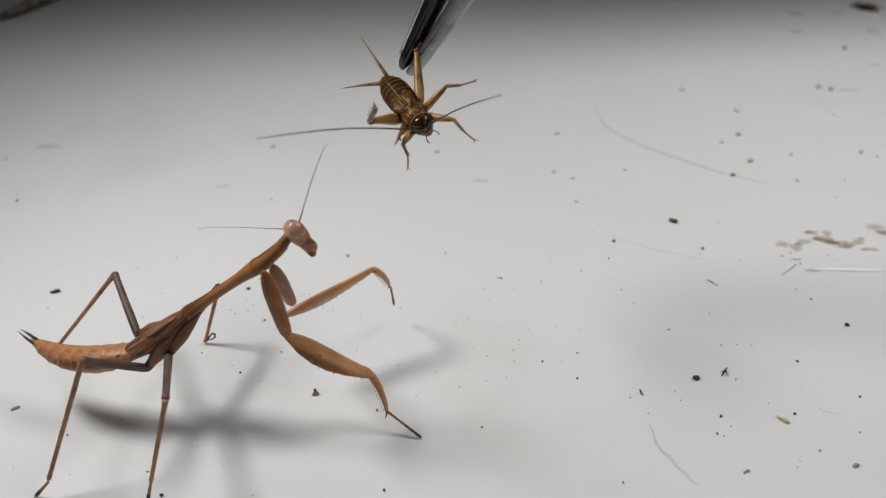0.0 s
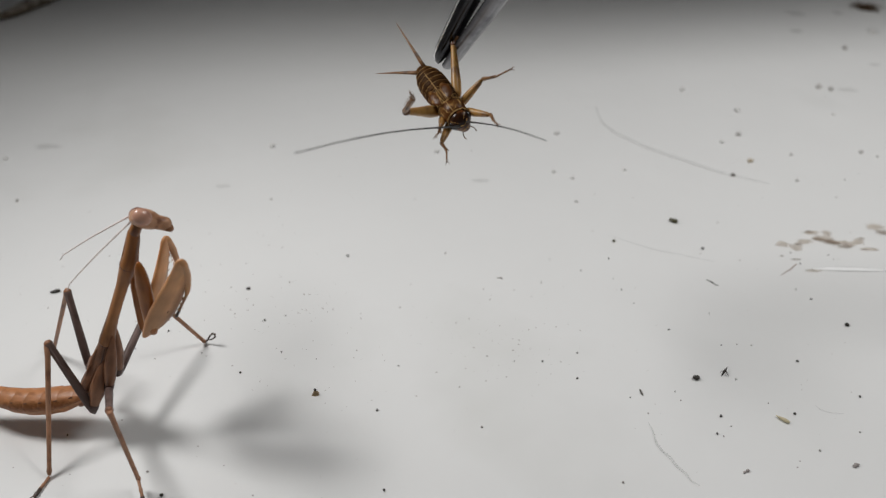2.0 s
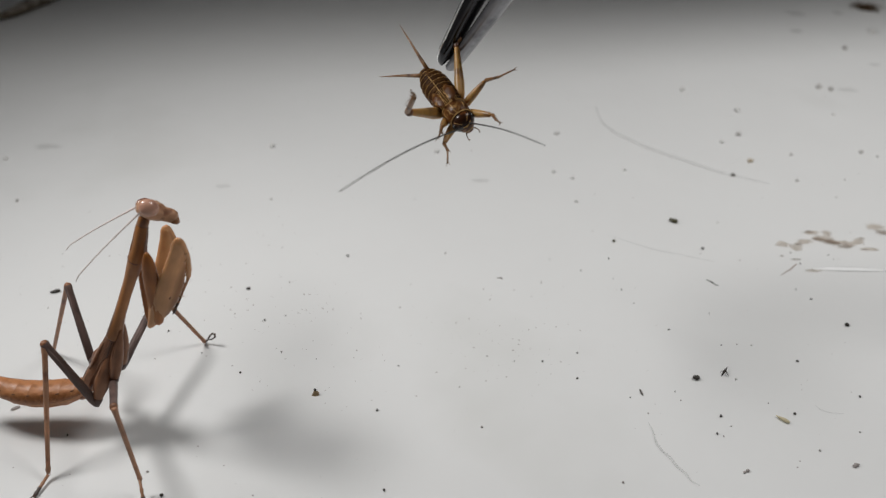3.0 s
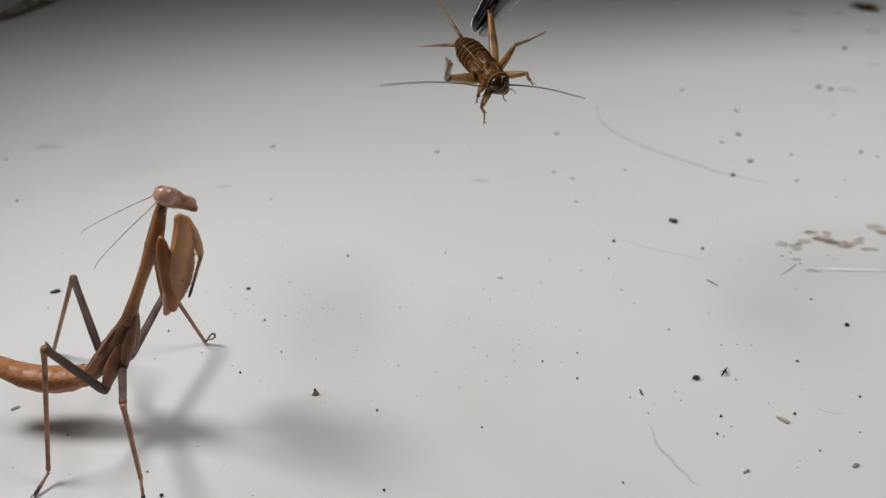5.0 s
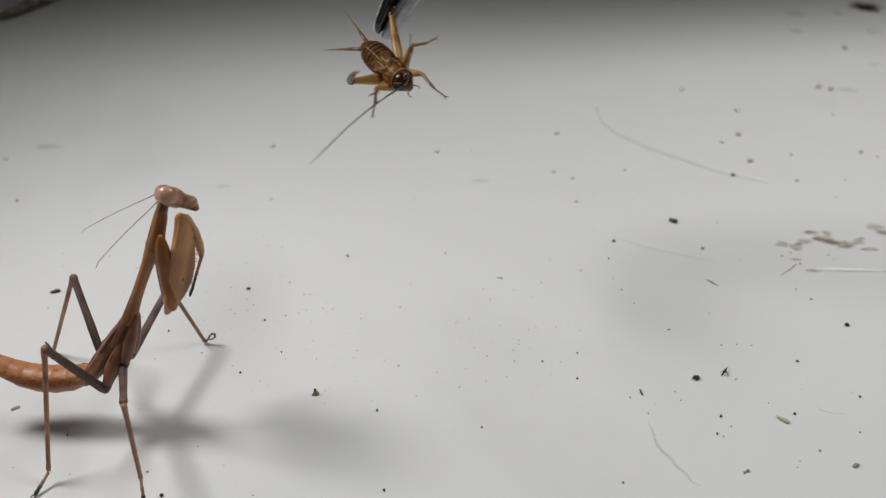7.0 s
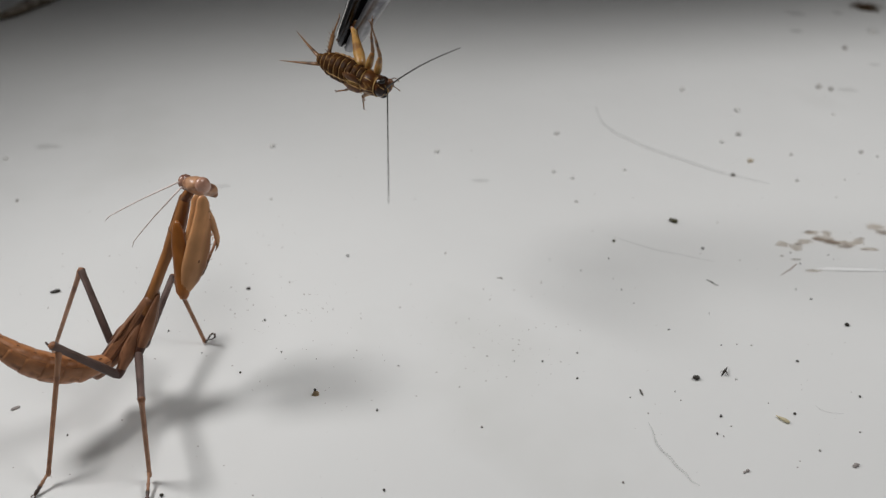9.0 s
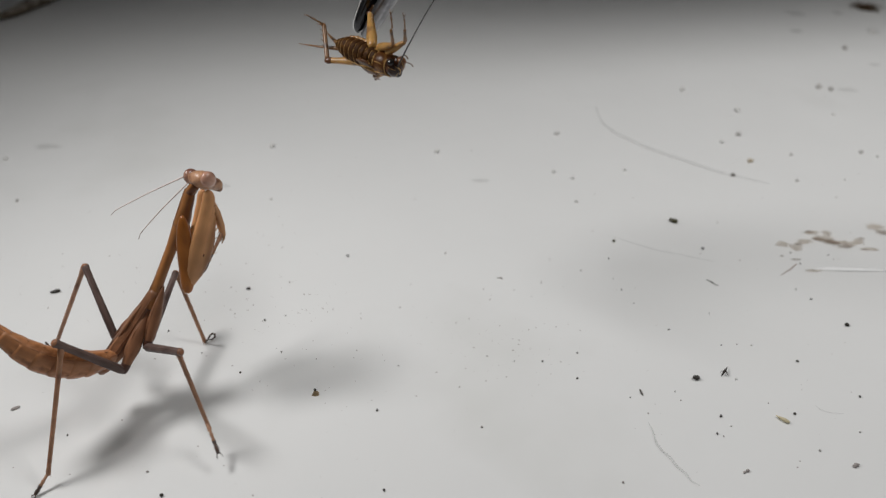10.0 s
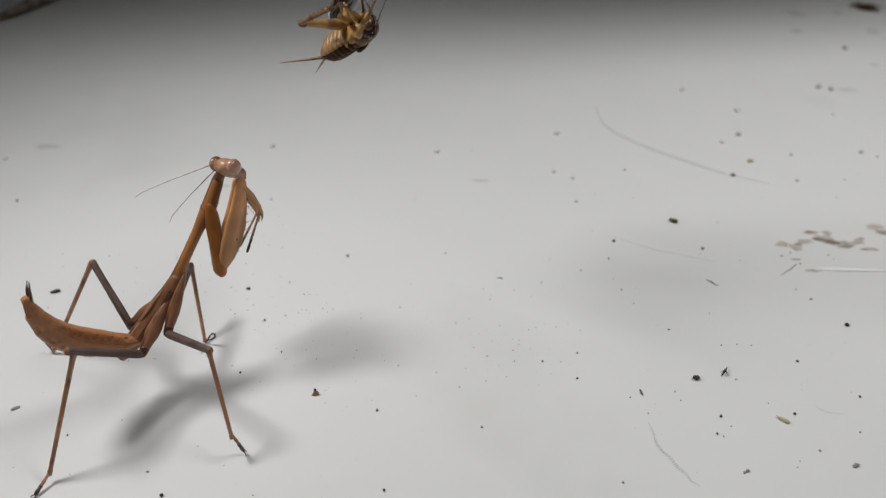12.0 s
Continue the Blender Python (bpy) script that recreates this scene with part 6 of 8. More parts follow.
    walk(M_PARTS["NH_femur"], [(0, pose(0.00147, -0.00111, 0.00946, -12.2, -46.3, -123.7)), (0.5, pose(0.00158, -0.00174, 0.00878, -13.8, -52.2, -121.6)), (0.8, pose(0.00158, -0.00188, 0.0077, -18.5, -62.7, -115.9)), (1, pose(0.00163, -0.00199, 0.0071, -23.8, -68.5, -109.2)), (1.2, pose(0.00158, -0.00219, 0.00615, -23.2, -76.9, -130.6)), (1.5, pose(0.0015, -0.00248, 0.00527, 8.7, -70.3, 157)), (2, pose(0.00157, -0.00256, 0.00517, 10.4, -62.6, 145.9)), (2.5, pose(0.00156, -0.00253, 0.00555, 9, -63.3, 151.2)), (3, pose(0.00164, -0.00245, 0.00619, 5.1, -65.9, 165)), (5, pose(0.00184, -0.00227, 0.00785, -8.8, -65.2, -153.2)), (5.5, pose(0.00185, -0.00226, 0.00792, -9.3, -65, -151.6)), (6.2, pose(0.00185, -0.00226, 0.00792, -9.3, -65, -151.6)), (7.2, pose(0.00185, -0.00226, 0.00792, -9.5, -64.9, -150.8)), (9, pose(0.0019, -0.00216, 0.00806, -1.9, -57.1, -142.9)), (9.6, pose(0.00196, -0.00219, 0.00817, -2, -54.5, -144.1)), (9.8, pose(0.00194, -0.00219, 0.00815, -2, -54.4, -144.3)), (10, pose(0.00193, -0.00219, 0.00823, -1.9, -54.1, -144.7)), (10.5, pose(0.00188, -0.00222, 0.00819, -3.2, -53.3, -140.3)), (11, pose(0.00187, -0.00222, 0.00844, -4.7, -48.3, -135.7)), (12, pose(0.00174, -0.00232, 0.00916, -5.8, -38.8, -133.6))])
    walk(M_PARTS["NH_tibia"], [(0, pose(-0.00234, -0.0068, 0.01662, 170.4, 60.3, -137.1)), (0.5, pose(-0.00162, -0.00693, 0.01663, 167, 62.2, -140.9)), (0.8, pose(-0.00042, -0.00599, 0.01653, 170.2, 60.6, -133.9)), (1, pose(0.00043, -0.00543, 0.01636, 170.1, 60.1, -130.4)), (1.2, pose(0.0001, -0.00391, 0.0159, -175.9, 59.4, -118.1)), (1.5, pose(-0.0016, -0.00116, 0.01468, -142.5, 58.9, -101.9)), (2, pose(-0.00224, 0.00002, 0.01404, -124.9, 57.8, -94)), (2.5, pose(-0.00238, -0.00036, 0.01449, -125.3, 59.9, -95.1)), (3, pose(-0.00224, -0.00141, 0.01515, -132.8, 62.8, -98.6)), (5, pose(-0.00188, -0.00415, 0.01688, -155.5, 69.6, -111.7)), (5.5, pose(-0.00186, -0.00426, 0.01695, -156.6, 69.9, -112.4)), (6.2, pose(-0.00186, -0.00426, 0.01695, -156.6, 69.9, -112.4)), (7.2, pose(-0.00184, -0.00432, 0.01694, -157.3, 69.8, -112.8)), (9, pose(-0.00198, -0.00509, 0.01559, -167.9, 62.5, -113.3)), (9.6, pose(-0.00228, -0.00527, 0.01551, -165.5, 61.8, -111.8)), (9.8, pose(-0.00232, -0.00527, 0.01548, -165.5, 61.2, -111.8)), (10, pose(-0.00237, -0.00524, 0.01554, -165.1, 60.3, -111.4)), (10.5, pose(-0.00225, -0.00564, 0.01541, -168.6, 61.1, -113.4)), (11, pose(-0.00242, -0.00641, 0.01519, -173.2, 61.8, -118)), (12, pose(-0.00315, -0.00747, 0.01488, -177.6, 59.8, -123.2))])
    walk(M_PARTS["NH_tarsus"], [(0, pose(-0.00825, -0.0123, 0.00245, 0, 47.4, -168.7)), (0.5, pose(-0.0075, -0.01171, 0.00227, 0, 43.3, -158.6)), (0.8, pose(-0.00595, -0.01175, 0.00236, 0, 45.5, -159.5)), (1, pose(-0.00481, -0.0116, 0.00229, 0, 44, -158.5)), (1.2, pose(-0.00377, -0.01116, 0.00199, 0, 37.7, -154.1)), (1.5, pose(-0.00333, -0.00937, 0.00077, 0, 9.7, -110.7)), (2, pose(-0.00285, -0.00862, 0.0003, 0, -0.1, -103.9)), (2.5, pose(-0.00311, -0.00846, 0.00045, 0, 3, -101.3)), (3, pose(-0.00335, -0.00872, 0.00079, 0, 10.3, -105.6)), (5, pose(-0.00396, -0.00939, 0.00169, 0, 29.1, -118.1)), (5.5, pose(-0.00399, -0.00942, 0.00172, 0, 29.8, -118.7)), (6.2, pose(-0.00399, -0.00942, 0.00172, 0, 29.8, -118.7)), (7.2, pose(-0.00401, -0.00948, 0.00173, 0, 29.9, -118.8)), (9, pose(-0.00483, -0.01167, 0.00181, 0, 31.7, -120.4)), (9.6, pose(-0.00502, -0.01209, 0.00179, 0, 31.3, -120.2)), (9.8, pose(-0.00512, -0.01222, 0.00182, 0, 32, -120.8)), (10, pose(-0.00519, -0.01242, 0.00196, 0, 35.1, -123.7)), (10.5, pose(-0.00526, -0.01254, 0.00176, 0, 30.6, -120.9)), (11, pose(-0.00587, -0.01288, 0.00148, 0, 24.3, -115.4)), (12, pose(-0.00746, -0.01402, 0.00143, 0, 23.1, -115.9))])
    walk(M_PARTS["FF_coxa"], [(0, pose(0.01769, 0.00201, 0.0232, 69.8, 69.6, 76.2)), (0.5, pose(0.01722, 0.00251, 0.02199, 79.6, 80.9, 89.7)), (0.8, pose(0.01686, 0.00294, 0.02082, 106.2, 82.5, 123.7)), (1, pose(0.01578, 0.00243, 0.02105, 132.4, 85.4, 155.3)), (1.2, pose(0.01429, 0.00271, 0.02173, -157, 86.8, -132.3)), (1.5, pose(0.01142, 0.00288, 0.02253, 179.9, 87.4, -140.5)), (2, pose(0.00906, 0.00363, 0.02353, -142.9, 81, -108.2)), (2.5, pose(0.00921, 0.00383, 0.0238, 178.5, 81.7, -127.4)), (3, pose(0.00948, 0.00407, 0.02439, -168.5, 81.9, -121)), (5, pose(0.01019, 0.00468, 0.02591, -127.1, 81.9, -103.7)), (5.5, pose(0.01022, 0.00471, 0.02597, -125.2, 81.9, -103)), (6.2, pose(0.01022, 0.00471, 0.02597, -125.2, 81.9, -103)), (7.2, pose(0.01023, 0.00477, 0.02595, -126.1, 81.8, -103.9)), (9, pose(0.00928, 0.00946, 0.02307, -122.3, 67.1, -97.3)), (9.6, pose(0.00925, 0.0099, 0.02287, -142, 66.9, -99.6)), (9.8, pose(0.00919, 0.01004, 0.02278, -143.4, 66.7, -99.4)), (10, pose(0.00911, 0.01019, 0.02276, -145, 66.8, -99.5)), (10.5, pose(0.00928, 0.01053, 0.02234, -138, 69.6, -96.3)), (11, pose(0.00931, 0.01087, 0.02233, -132, 70.1, -95.1)), (12, pose(0.00941, 0.01166, 0.02224, -115.9, 71.8, -88.4))])
    walk(M_PARTS["FF_femur"], [(0, pose(0.01773, 0.00528, 0.01232, -158.3, -9.2, 32.4)), (0.5, pose(0.01644, 0.00355, 0.01061, -162.2, -10, 42.2)), (0.8, pose(0.01538, 0.00329, 0.00942, 176.9, -12.7, 51.5)), (1, pose(0.01463, 0.00235, 0.01016, -167.9, -28.3, 47.5)), (1.2, pose(0.01374, 0.00212, 0.01136, -172.1, -45.3, 44.4)), (1.5, pose(0.01108, 0.0026, 0.01274, -170.1, -59.3, 39.6)), (2, pose(0.00858, 0.00218, 0.01383, -155.9, -64.5, 46.5)), (2.5, pose(0.00835, 0.0027, 0.01407, 158.6, -64.6, 53.6)), (3, pose(0.00877, 0.00288, 0.01464, 155.9, -66.6, 51.3)), (5, pose(0.00986, 0.00333, 0.01613, 155.3, -71.4, 43.4)), (5.5, pose(0.00991, 0.00335, 0.01619, 155.5, -71.6, 42.9)), (6.2, pose(0.00991, 0.00335, 0.01619, 155.5, -71.6, 42.9)), (7.2, pose(0.00989, 0.0034, 0.01617, 156.2, -71.5, 42.9)), (9, pose(0.00883, 0.00591, 0.01463, 151.6, -60.7, 64.2)), (9.6, pose(0.00865, 0.00634, 0.01443, 148.7, -57.7, 66.4)), (9.8, pose(0.0086, 0.00646, 0.01433, 147.9, -57.2, 67)), (10, pose(0.00852, 0.00662, 0.01431, 147.6, -57.1, 67.3)), (10.5, pose(0.00894, 0.0074, 0.01384, 147.5, -60.3, 67.1)), (11, pose(0.00904, 0.00779, 0.01381, 154.1, -60.3, 64.6)), (12, pose(0.00949, 0.00884, 0.01367, 167.4, -60.7, 59))])
    walk(M_PARTS["FF_tibia"], [(0, pose(0.02802, 0.01185, 0.01424, -135.4, 58.6, 53.3)), (0.5, pose(0.02593, 0.01226, 0.01279, -139.3, 66.9, 58.7)), (0.8, pose(0.02355, 0.01363, 0.01232, -146.5, 80.8, 55.9)), (1, pose(0.02191, 0.01034, 0.01594, -137.5, 74.6, 76.7)), (1.2, pose(0.01968, 0.00795, 0.01978, -158.1, 74.4, 59.1)), (1.5, pose(0.01582, 0.00653, 0.02313, -162.2, 79.6, 62.5)), (2, pose(0.01215, 0.00595, 0.02474, -152, 76.3, 87.4)), (2.5, pose(0.01141, 0.00686, 0.02496, 82.6, 84.3, -55.9)), (3, pose(0.01175, 0.00661, 0.02566, 110.2, 82.6, -34.6)), (5, pose(0.01264, 0.00596, 0.02749, 147.3, 76.3, -11.2)), (5.5, pose(0.01268, 0.00593, 0.02757, 148.3, 76, -10.7)), (6.2, pose(0.01268, 0.00593, 0.02757, 148.3, 76, -10.7)), (7.2, pose(0.01267, 0.00598, 0.02755, 148.8, 76, -9.7)), (9, pose(0.01125, 0.01094, 0.02454, 132.8, 68.9, -15.6)), (9.6, pose(0.0111, 0.01197, 0.02413, 120.3, 69.7, -25.4)), (9.8, pose(0.01102, 0.01219, 0.024, 119.4, 69.2, -25.9)), (10, pose(0.01094, 0.0124, 0.02397, 118.9, 69.2, -26.2)), (10.5, pose(0.01112, 0.01256, 0.0237, 132.2, 68.2, -14.6)), (11, pose(0.01145, 0.01286, 0.02364, 135.6, 70, -9.1)), (12, pose(0.01232, 0.01355, 0.02348, 158.5, 66.9, 16.1))])
    walk(M_PARTS["FF_tarsus"], [(0, pose(0.02996, 0.01448, 0.00889, 37.2, 68.4, 85)), (0.5, pose(0.02722, 0.01438, 0.007, 172.6, 83.3, 175.5)), (0.8, pose(0.02412, 0.01446, 0.00611, 179.7, 78.8, 179.9)), (1, pose(0.02227, 0.01189, 0.01012, 116.8, 74.6, 172)), (1.2, pose(0.02048, 0.0093, 0.01417, 35.2, 61.6, 140)), (1.5, pose(0.0163, 0.00744, 0.01754, -49.2, 68.4, -152)), (2, pose(0.01221, 0.00729, 0.01924, 143.9, 81.6, 161)), (2.5, pose(0.01173, 0.00639, 0.01929, -90.3, 73.8, -165.4)), (3, pose(0.01235, 0.0062, 0.02003, -69.3, 72.2, -163)), (5, pose(0.01397, 0.00569, 0.02194, -42.6, 67.7, -158.2)), (5.5, pose(0.01404, 0.00567, 0.02202, -42, 67.6, -158.1)), (6.2, pose(0.01404, 0.00567, 0.02202, -42, 67.6, -158.1)), (7.2, pose(0.01404, 0.00575, 0.022, -41.1, 67.5, -159.1)), (9, pose(0.01308, 0.01043, 0.01963, 37.6, 63.6, -163.9)), (9.6, pose(0.01277, 0.01119, 0.01916, -13.1, 51.6, -131.7)), (9.8, pose(0.01272, 0.01137, 0.01904, -13.8, 50.8, -130.4)), (10, pose(0.01263, 0.01157, 0.019, -13.8, 50.9, -130.5)), (10.5, pose(0.01301, 0.01207, 0.01882, -16.4, 58.5, -131.5)), (11, pose(0.01321, 0.01258, 0.01875, -17.2, 61.9, -133.4)), (12, pose(0.01423, 0.0141, 0.01881, 12.2, 56.5, -152.9))])
    walk(M_PARTS["FM_coxa"], [(0, pose(0.00874, 0.00101, 0.01716, -3.9, 53.9, 173.3)), (0.5, pose(0.0089, 0.00107, 0.01676, -5.5, 50.8, 170.9)), (0.8, pose(0.00911, 0.00117, 0.0164, -2, 51.6, 176.6)), (1, pose(0.00876, 0.00158, 0.01616, 17.4, 57.6, -155.4)), (1.2, pose(0.00831, 0.00053, 0.01602, 9.6, 65, -167.5)), (1.5, pose(0.00687, 0.00035, 0.0161, 3.7, 75.2, -176)), (2, pose(0.00577, 0.00083, 0.01544, -8.9, 78.2, 171)), (2.5, pose(0.00606, 0.00066, 0.01558, -15.8, 74.8, 162.6)), (3, pose(0.0063, 0.00088, 0.01603, -10.9, 73.8, 168.2)), (5, pose(0.00679, 0.00146, 0.01688, -5.2, 70.1, 174.7)), (5.5, pose(0.00682, 0.00148, 0.01692, -5.1, 70, 174.8)), (6.2, pose(0.00682, 0.00148, 0.01692, -5.1, 70, 174.8)), (7.2, pose(0.00683, 0.00152, 0.01692, -4.3, 70, 175.9)), (9, pose(0.00668, 0.00421, 0.01588, 28.5, 64.5, -142.4)), (9.6, pose(0.00649, 0.00465, 0.01589, 32.5, 63.8, -136.8)), (9.8, pose(0.00648, 0.00469, 0.01586, 32.6, 63.9, -136.6)), (10, pose(0.00644, 0.00473, 0.01591, 32.3, 64.2, -137.2)), (10.5, pose(0.00641, 0.00515, 0.01565, 36.2, 62.1, -131.1)), (11, pose(0.00632, 0.00532, 0.01572, 36.6, 61.7, -130.5)), (12, pose(0.00653, 0.0057, 0.01651, 35.3, 58.2, -131.3))])
    walk(M_PARTS["FM_femur"], [(0, pose(0.00424, 0.00154, 0.01094, 9.7, 0, 73.9)), (0.5, pose(0.0041, 0.00184, 0.01079, 8.4, -1.4, 70.9)), (0.8, pose(0.00434, 0.00146, 0.01036, 5.8, -4.9, 69.2)), (1, pose(0.005, -0.00014, 0.00966, 6.5, -8.2, 72)), (1.2, pose(0.00513, -0.00018, 0.00904, 7, -11.6, 76.7)), (1.5, pose(0.00491, 0.00021, 0.00865, 7.1, -12.5, 76.4)), (2, pose(0.00422, 0.00108, 0.0079, 7.3, -13.2, 81.2)), (2.5, pose(0.00414, 0.00126, 0.00815, 7.2, -12.5, 80.4)), (3, pose(0.0042, 0.00132, 0.00864, 7, -11.1, 80.4)), (5, pose(0.00419, 0.0017, 0.00964, 6.4, -8.2, 80.1)), (5.5, pose(0.00419, 0.00172, 0.00969, 6.4, -8, 80.1)), (6.2, pose(0.00419, 0.00172, 0.00969, 6.4, -8, 80.1)), (7.2, pose(0.0042, 0.00171, 0.00969, 6.9, -8.1, 80.2)), (9, pose(0.00405, 0.00218, 0.00893, 9.3, -10.3, 85.1)), (9.6, pose(0.00402, 0.00233, 0.00898, 9.9, -9.4, 86.5)), (9.8, pose(0.00401, 0.00236, 0.00895, 10, -9.5, 86.5)), (10, pose(0.00398, 0.00245, 0.00898, 10, -9.2, 86.5)), (10.5, pose(0.00404, 0.00244, 0.00884, 10, -9.7, 87.1)), (11, pose(0.00395, 0.00254, 0.00894, 10.3, -8.5, 87.6)), (12, pose(0.00385, 0.00265, 0.00997, 11.1, -1.2, 89.6))])
    walk(M_PARTS["FM_tibia"], [(0, pose(0.00738, 0.0124, 0.01093, -72.5, 70.2, 177.4)), (0.5, pose(0.00779, 0.01252, 0.01107, -68.2, 72.5, 176.3)), (0.8, pose(0.00833, 0.01199, 0.01132, -76.2, 77.2, 161.8)), (1, pose(0.00845, 0.0105, 0.01127, -122.8, 76.1, 119)), (1.2, pose(0.00769, 0.01059, 0.0113, -166.3, 76.8, 77.5)), (1.5, pose(0.0075, 0.01093, 0.01109, 170.1, 72.8, 51.4)), (2, pose(0.0059, 0.01195, 0.01049, 144.4, 64.4, 24.5)), (2.5, pose(0.00598, 0.01214, 0.0106, 144.8, 65.7, 24.2)), (3, pose(0.00604, 0.01225, 0.01082, 144.7, 68.6, 23.7)), (5, pose(0.00612, 0.01272, 0.01125, 140.3, 75.8, 18.1)), (5.5, pose(0.00612, 0.01274, 0.01127, 139.9, 76.1, 17.6)), (6.2, pose(0.00612, 0.01274, 0.01127, 139.9, 76.1, 17.6)), (7.2, pose(0.0061, 0.01274, 0.01127, 137.2, 76.2, 16.4)), (9, pose(0.00501, 0.01326, 0.01095, 80.3, 72.4, -33.6)), (9.6, pose(0.0047, 0.01346, 0.01082, 70.7, 69.8, -40.5)), (9.8, pose(0.0047, 0.01348, 0.01082, 68.2, 69.8, -43.1)), (10, pose(0.00465, 0.01358, 0.0108, 64.6, 69.4, -46.3)), (10.5, pose(0.00461, 0.01356, 0.01074, 62.6, 68.4, -48.4)), (11, pose(0.00442, 0.01371, 0.0106, 52.3, 66.3, -56.8)), (12, pose(0.00392, 0.01395, 0.01022, 23.9, 61.5, -75.3))])
    walk(M_PARTS["FM_tarsus"], [(0, pose(0.00356, 0.01257, 0.0003, 0, -45.4, -12.1)), (0.5, pose(0.00439, 0.01274, 0.0003, 0, -45.4, -12.1)), (0.8, pose(0.00596, 0.01277, 0.0003, 0, -45.4, -12.1)), (1, pose(0.00713, 0.01287, 0.0003, 0, -45.4, -12.1)), (1.2, pose(0.00825, 0.01311, 0.0003, 0, -45.4, -12.1)), (1.5, pose(0.00959, 0.01354, 0.0003, 0, -45.4, -12.1)), (2, pose(0.01035, 0.01397, 0.0003, 0, -45.4, -12.1)), (2.5, pose(0.01022, 0.01404, 0.0003, 0, -45.4, -12.1)), (3, pose(0.00981, 0.01391, 0.0003, 0, -45.4, -12.1)), (5, pose(0.00875, 0.01358, 0.0003, 0, -45.4, -12.1)), (5.5, pose(0.00871, 0.01356, 0.0003, 0, -45.4, -12.1)), (6.2, pose(0.00871, 0.01356, 0.0003, 0, -45.4, -12.1)), (7.2, pose(0.00868, 0.0135, 0.0003, 0, -45.4, -12.1)), (9, pose(0.00782, 0.01138, 0.0003, 0, -45.4, -12.1)), (9.6, pose(0.00764, 0.01095, 0.0003, 0, -45.4, -12.1)), (9.8, pose(0.00752, 0.01084, 0.0003, 0, -45.4, -12.1)), (10, pose(0.00737, 0.01074, 0.0003, 0, -45.4, -12.1)), (10.5, pose(0.00735, 0.01047, 0.0003, 0, -45.4, -12.1)), (11, pose(0.0069, 0.00992, 0.0003, 0, -45.4, -12.1)), (12, pose(0.00528, 0.00874, 0.0003, 0, -45.4, -12.1))])
    walk(M_PARTS["FH_coxa"], [(0, pose(0.00593, 0.00096, 0.01531, -8.7, 31.1, 164.9)), (0.5, pose(0.00588, 0.00102, 0.01449, -8.7, 31.7, 165.4)), (0.8, pose(0.00578, 0.0011, 0.01342, -9.5, 35.7, 164.9)), (1, pose(0.00556, 0.00123, 0.01287, -10, 39.2, 165.2)), (1.2, pose(0.00532, 0.00059, 0.01241, -16.4, 40.6, 157.4)), (1.5, pose(0.00456, 0.00048, 0.01203, -22.3, 44.4, 153)), (2, pose(0.00406, 0.0008, 0.01221, -24.8, 48, 152.7)), (2.5, pose(0.00426, 0.00069, 0.01251, -24, 46.1, 152.8)), (3, pose(0.00442, 0.00084, 0.01305, -21.8, 46.2, 154.9)), (5, pose(0.00478, 0.00124, 0.01447, -16.2, 46.3, 160.6)), (5.5, pose(0.0048, 0.00126, 0.01453, -16, 46.2, 160.8)), (6.2, pose(0.0048, 0.00126, 0.01453, -16, 46.2, 160.8)), (7.2, pose(0.0048, 0.00129, 0.01451, -15.7, 46.2, 161.2)), (9, pose(0.00511, 0.00304, 0.01367, 0.1, 42.2, -178.6)), (9.6, pose(0.005, 0.00337, 0.01378, 2.3, 42.8, -175.4)), (9.8, pose(0.00498, 0.0034, 0.01374, 2.4, 42.7, -175.3)), (10, pose(0.00497, 0.00343, 0.01382, 2.6, 42.5, -175.1)), (10.5, pose(0.00487, 0.00371, 0.01343, 4.6, 41.2, -172.2)), (11, pose(0.00479, 0.00384, 0.01347, 6, 40, -170.3)), (12, pose(0.00478, 0.00397, 0.01386, 8.2, 35.9, -167.7))])
    walk(M_PARTS["FH_femur"], [(0, pose(-0.00034, 0.00263, 0.01138, 10, -16.1, 120)), (0.5, pose(-0.00035, 0.00257, 0.01046, 10.6, -22.5, 116.5)), (0.8, pose(-0.00012, 0.00257, 0.00888, 11.9, -35.4, 113.8)), (1, pose(-0.0001, 0.00264, 0.00796, 13.7, -43.5, 109.7)), (1.2, pose(-0.00001, 0.00278, 0.00742, 15.5, -50.6, 108.5)), (1.5, pose(-0.00029, 0.00301, 0.00681, 19.2, -60.7, 107.4)), (2, pose(-0.00049, 0.00322, 0.00677, 20.2, -65.1, 111.9)), (2.5, pose(-0.00046, 0.00318, 0.00722, 18.3, -62, 114.7)), (3, pose(-0.00037, 0.0031, 0.00764, 16.5, -58.2, 116.7)), (5, pose(-0.00015, 0.00297, 0.00895, 13.3, -47.5, 120.4)), (5.5, pose(-0.00015, 0.00296, 0.00902, 13.3, -47, 120.5)), (6.2, pose(-0.00015, 0.00296, 0.00902, 13.3, -47, 120.5)), (7.2, pose(-0.00017, 0.00296, 0.00901, 13.3, -47.1, 120.6)), (9, pose(-0.00049, 0.00286, 0.00851, 13.6, -50.9, 124.3)), (9.6, pose(-0.00054, 0.00289, 0.00857, 13.7, -50.4, 125)), (9.8, pose(-0.00057, 0.00291, 0.00854, 13.5, -50.4, 125)), (10, pose(-0.00059, 0.00293, 0.00864, 13.2, -49.3, 124.9)), (10.5, pose(-0.00077, 0.00291, 0.00837, 13.8, -51.6, 125)), (11, pose(-0.00091, 0.00279, 0.00847, 13.2, -50.2, 125.8)), (12, pose(-0.00091, 0.00233, 0.00894, 8.2, -44.5, 134.8))])
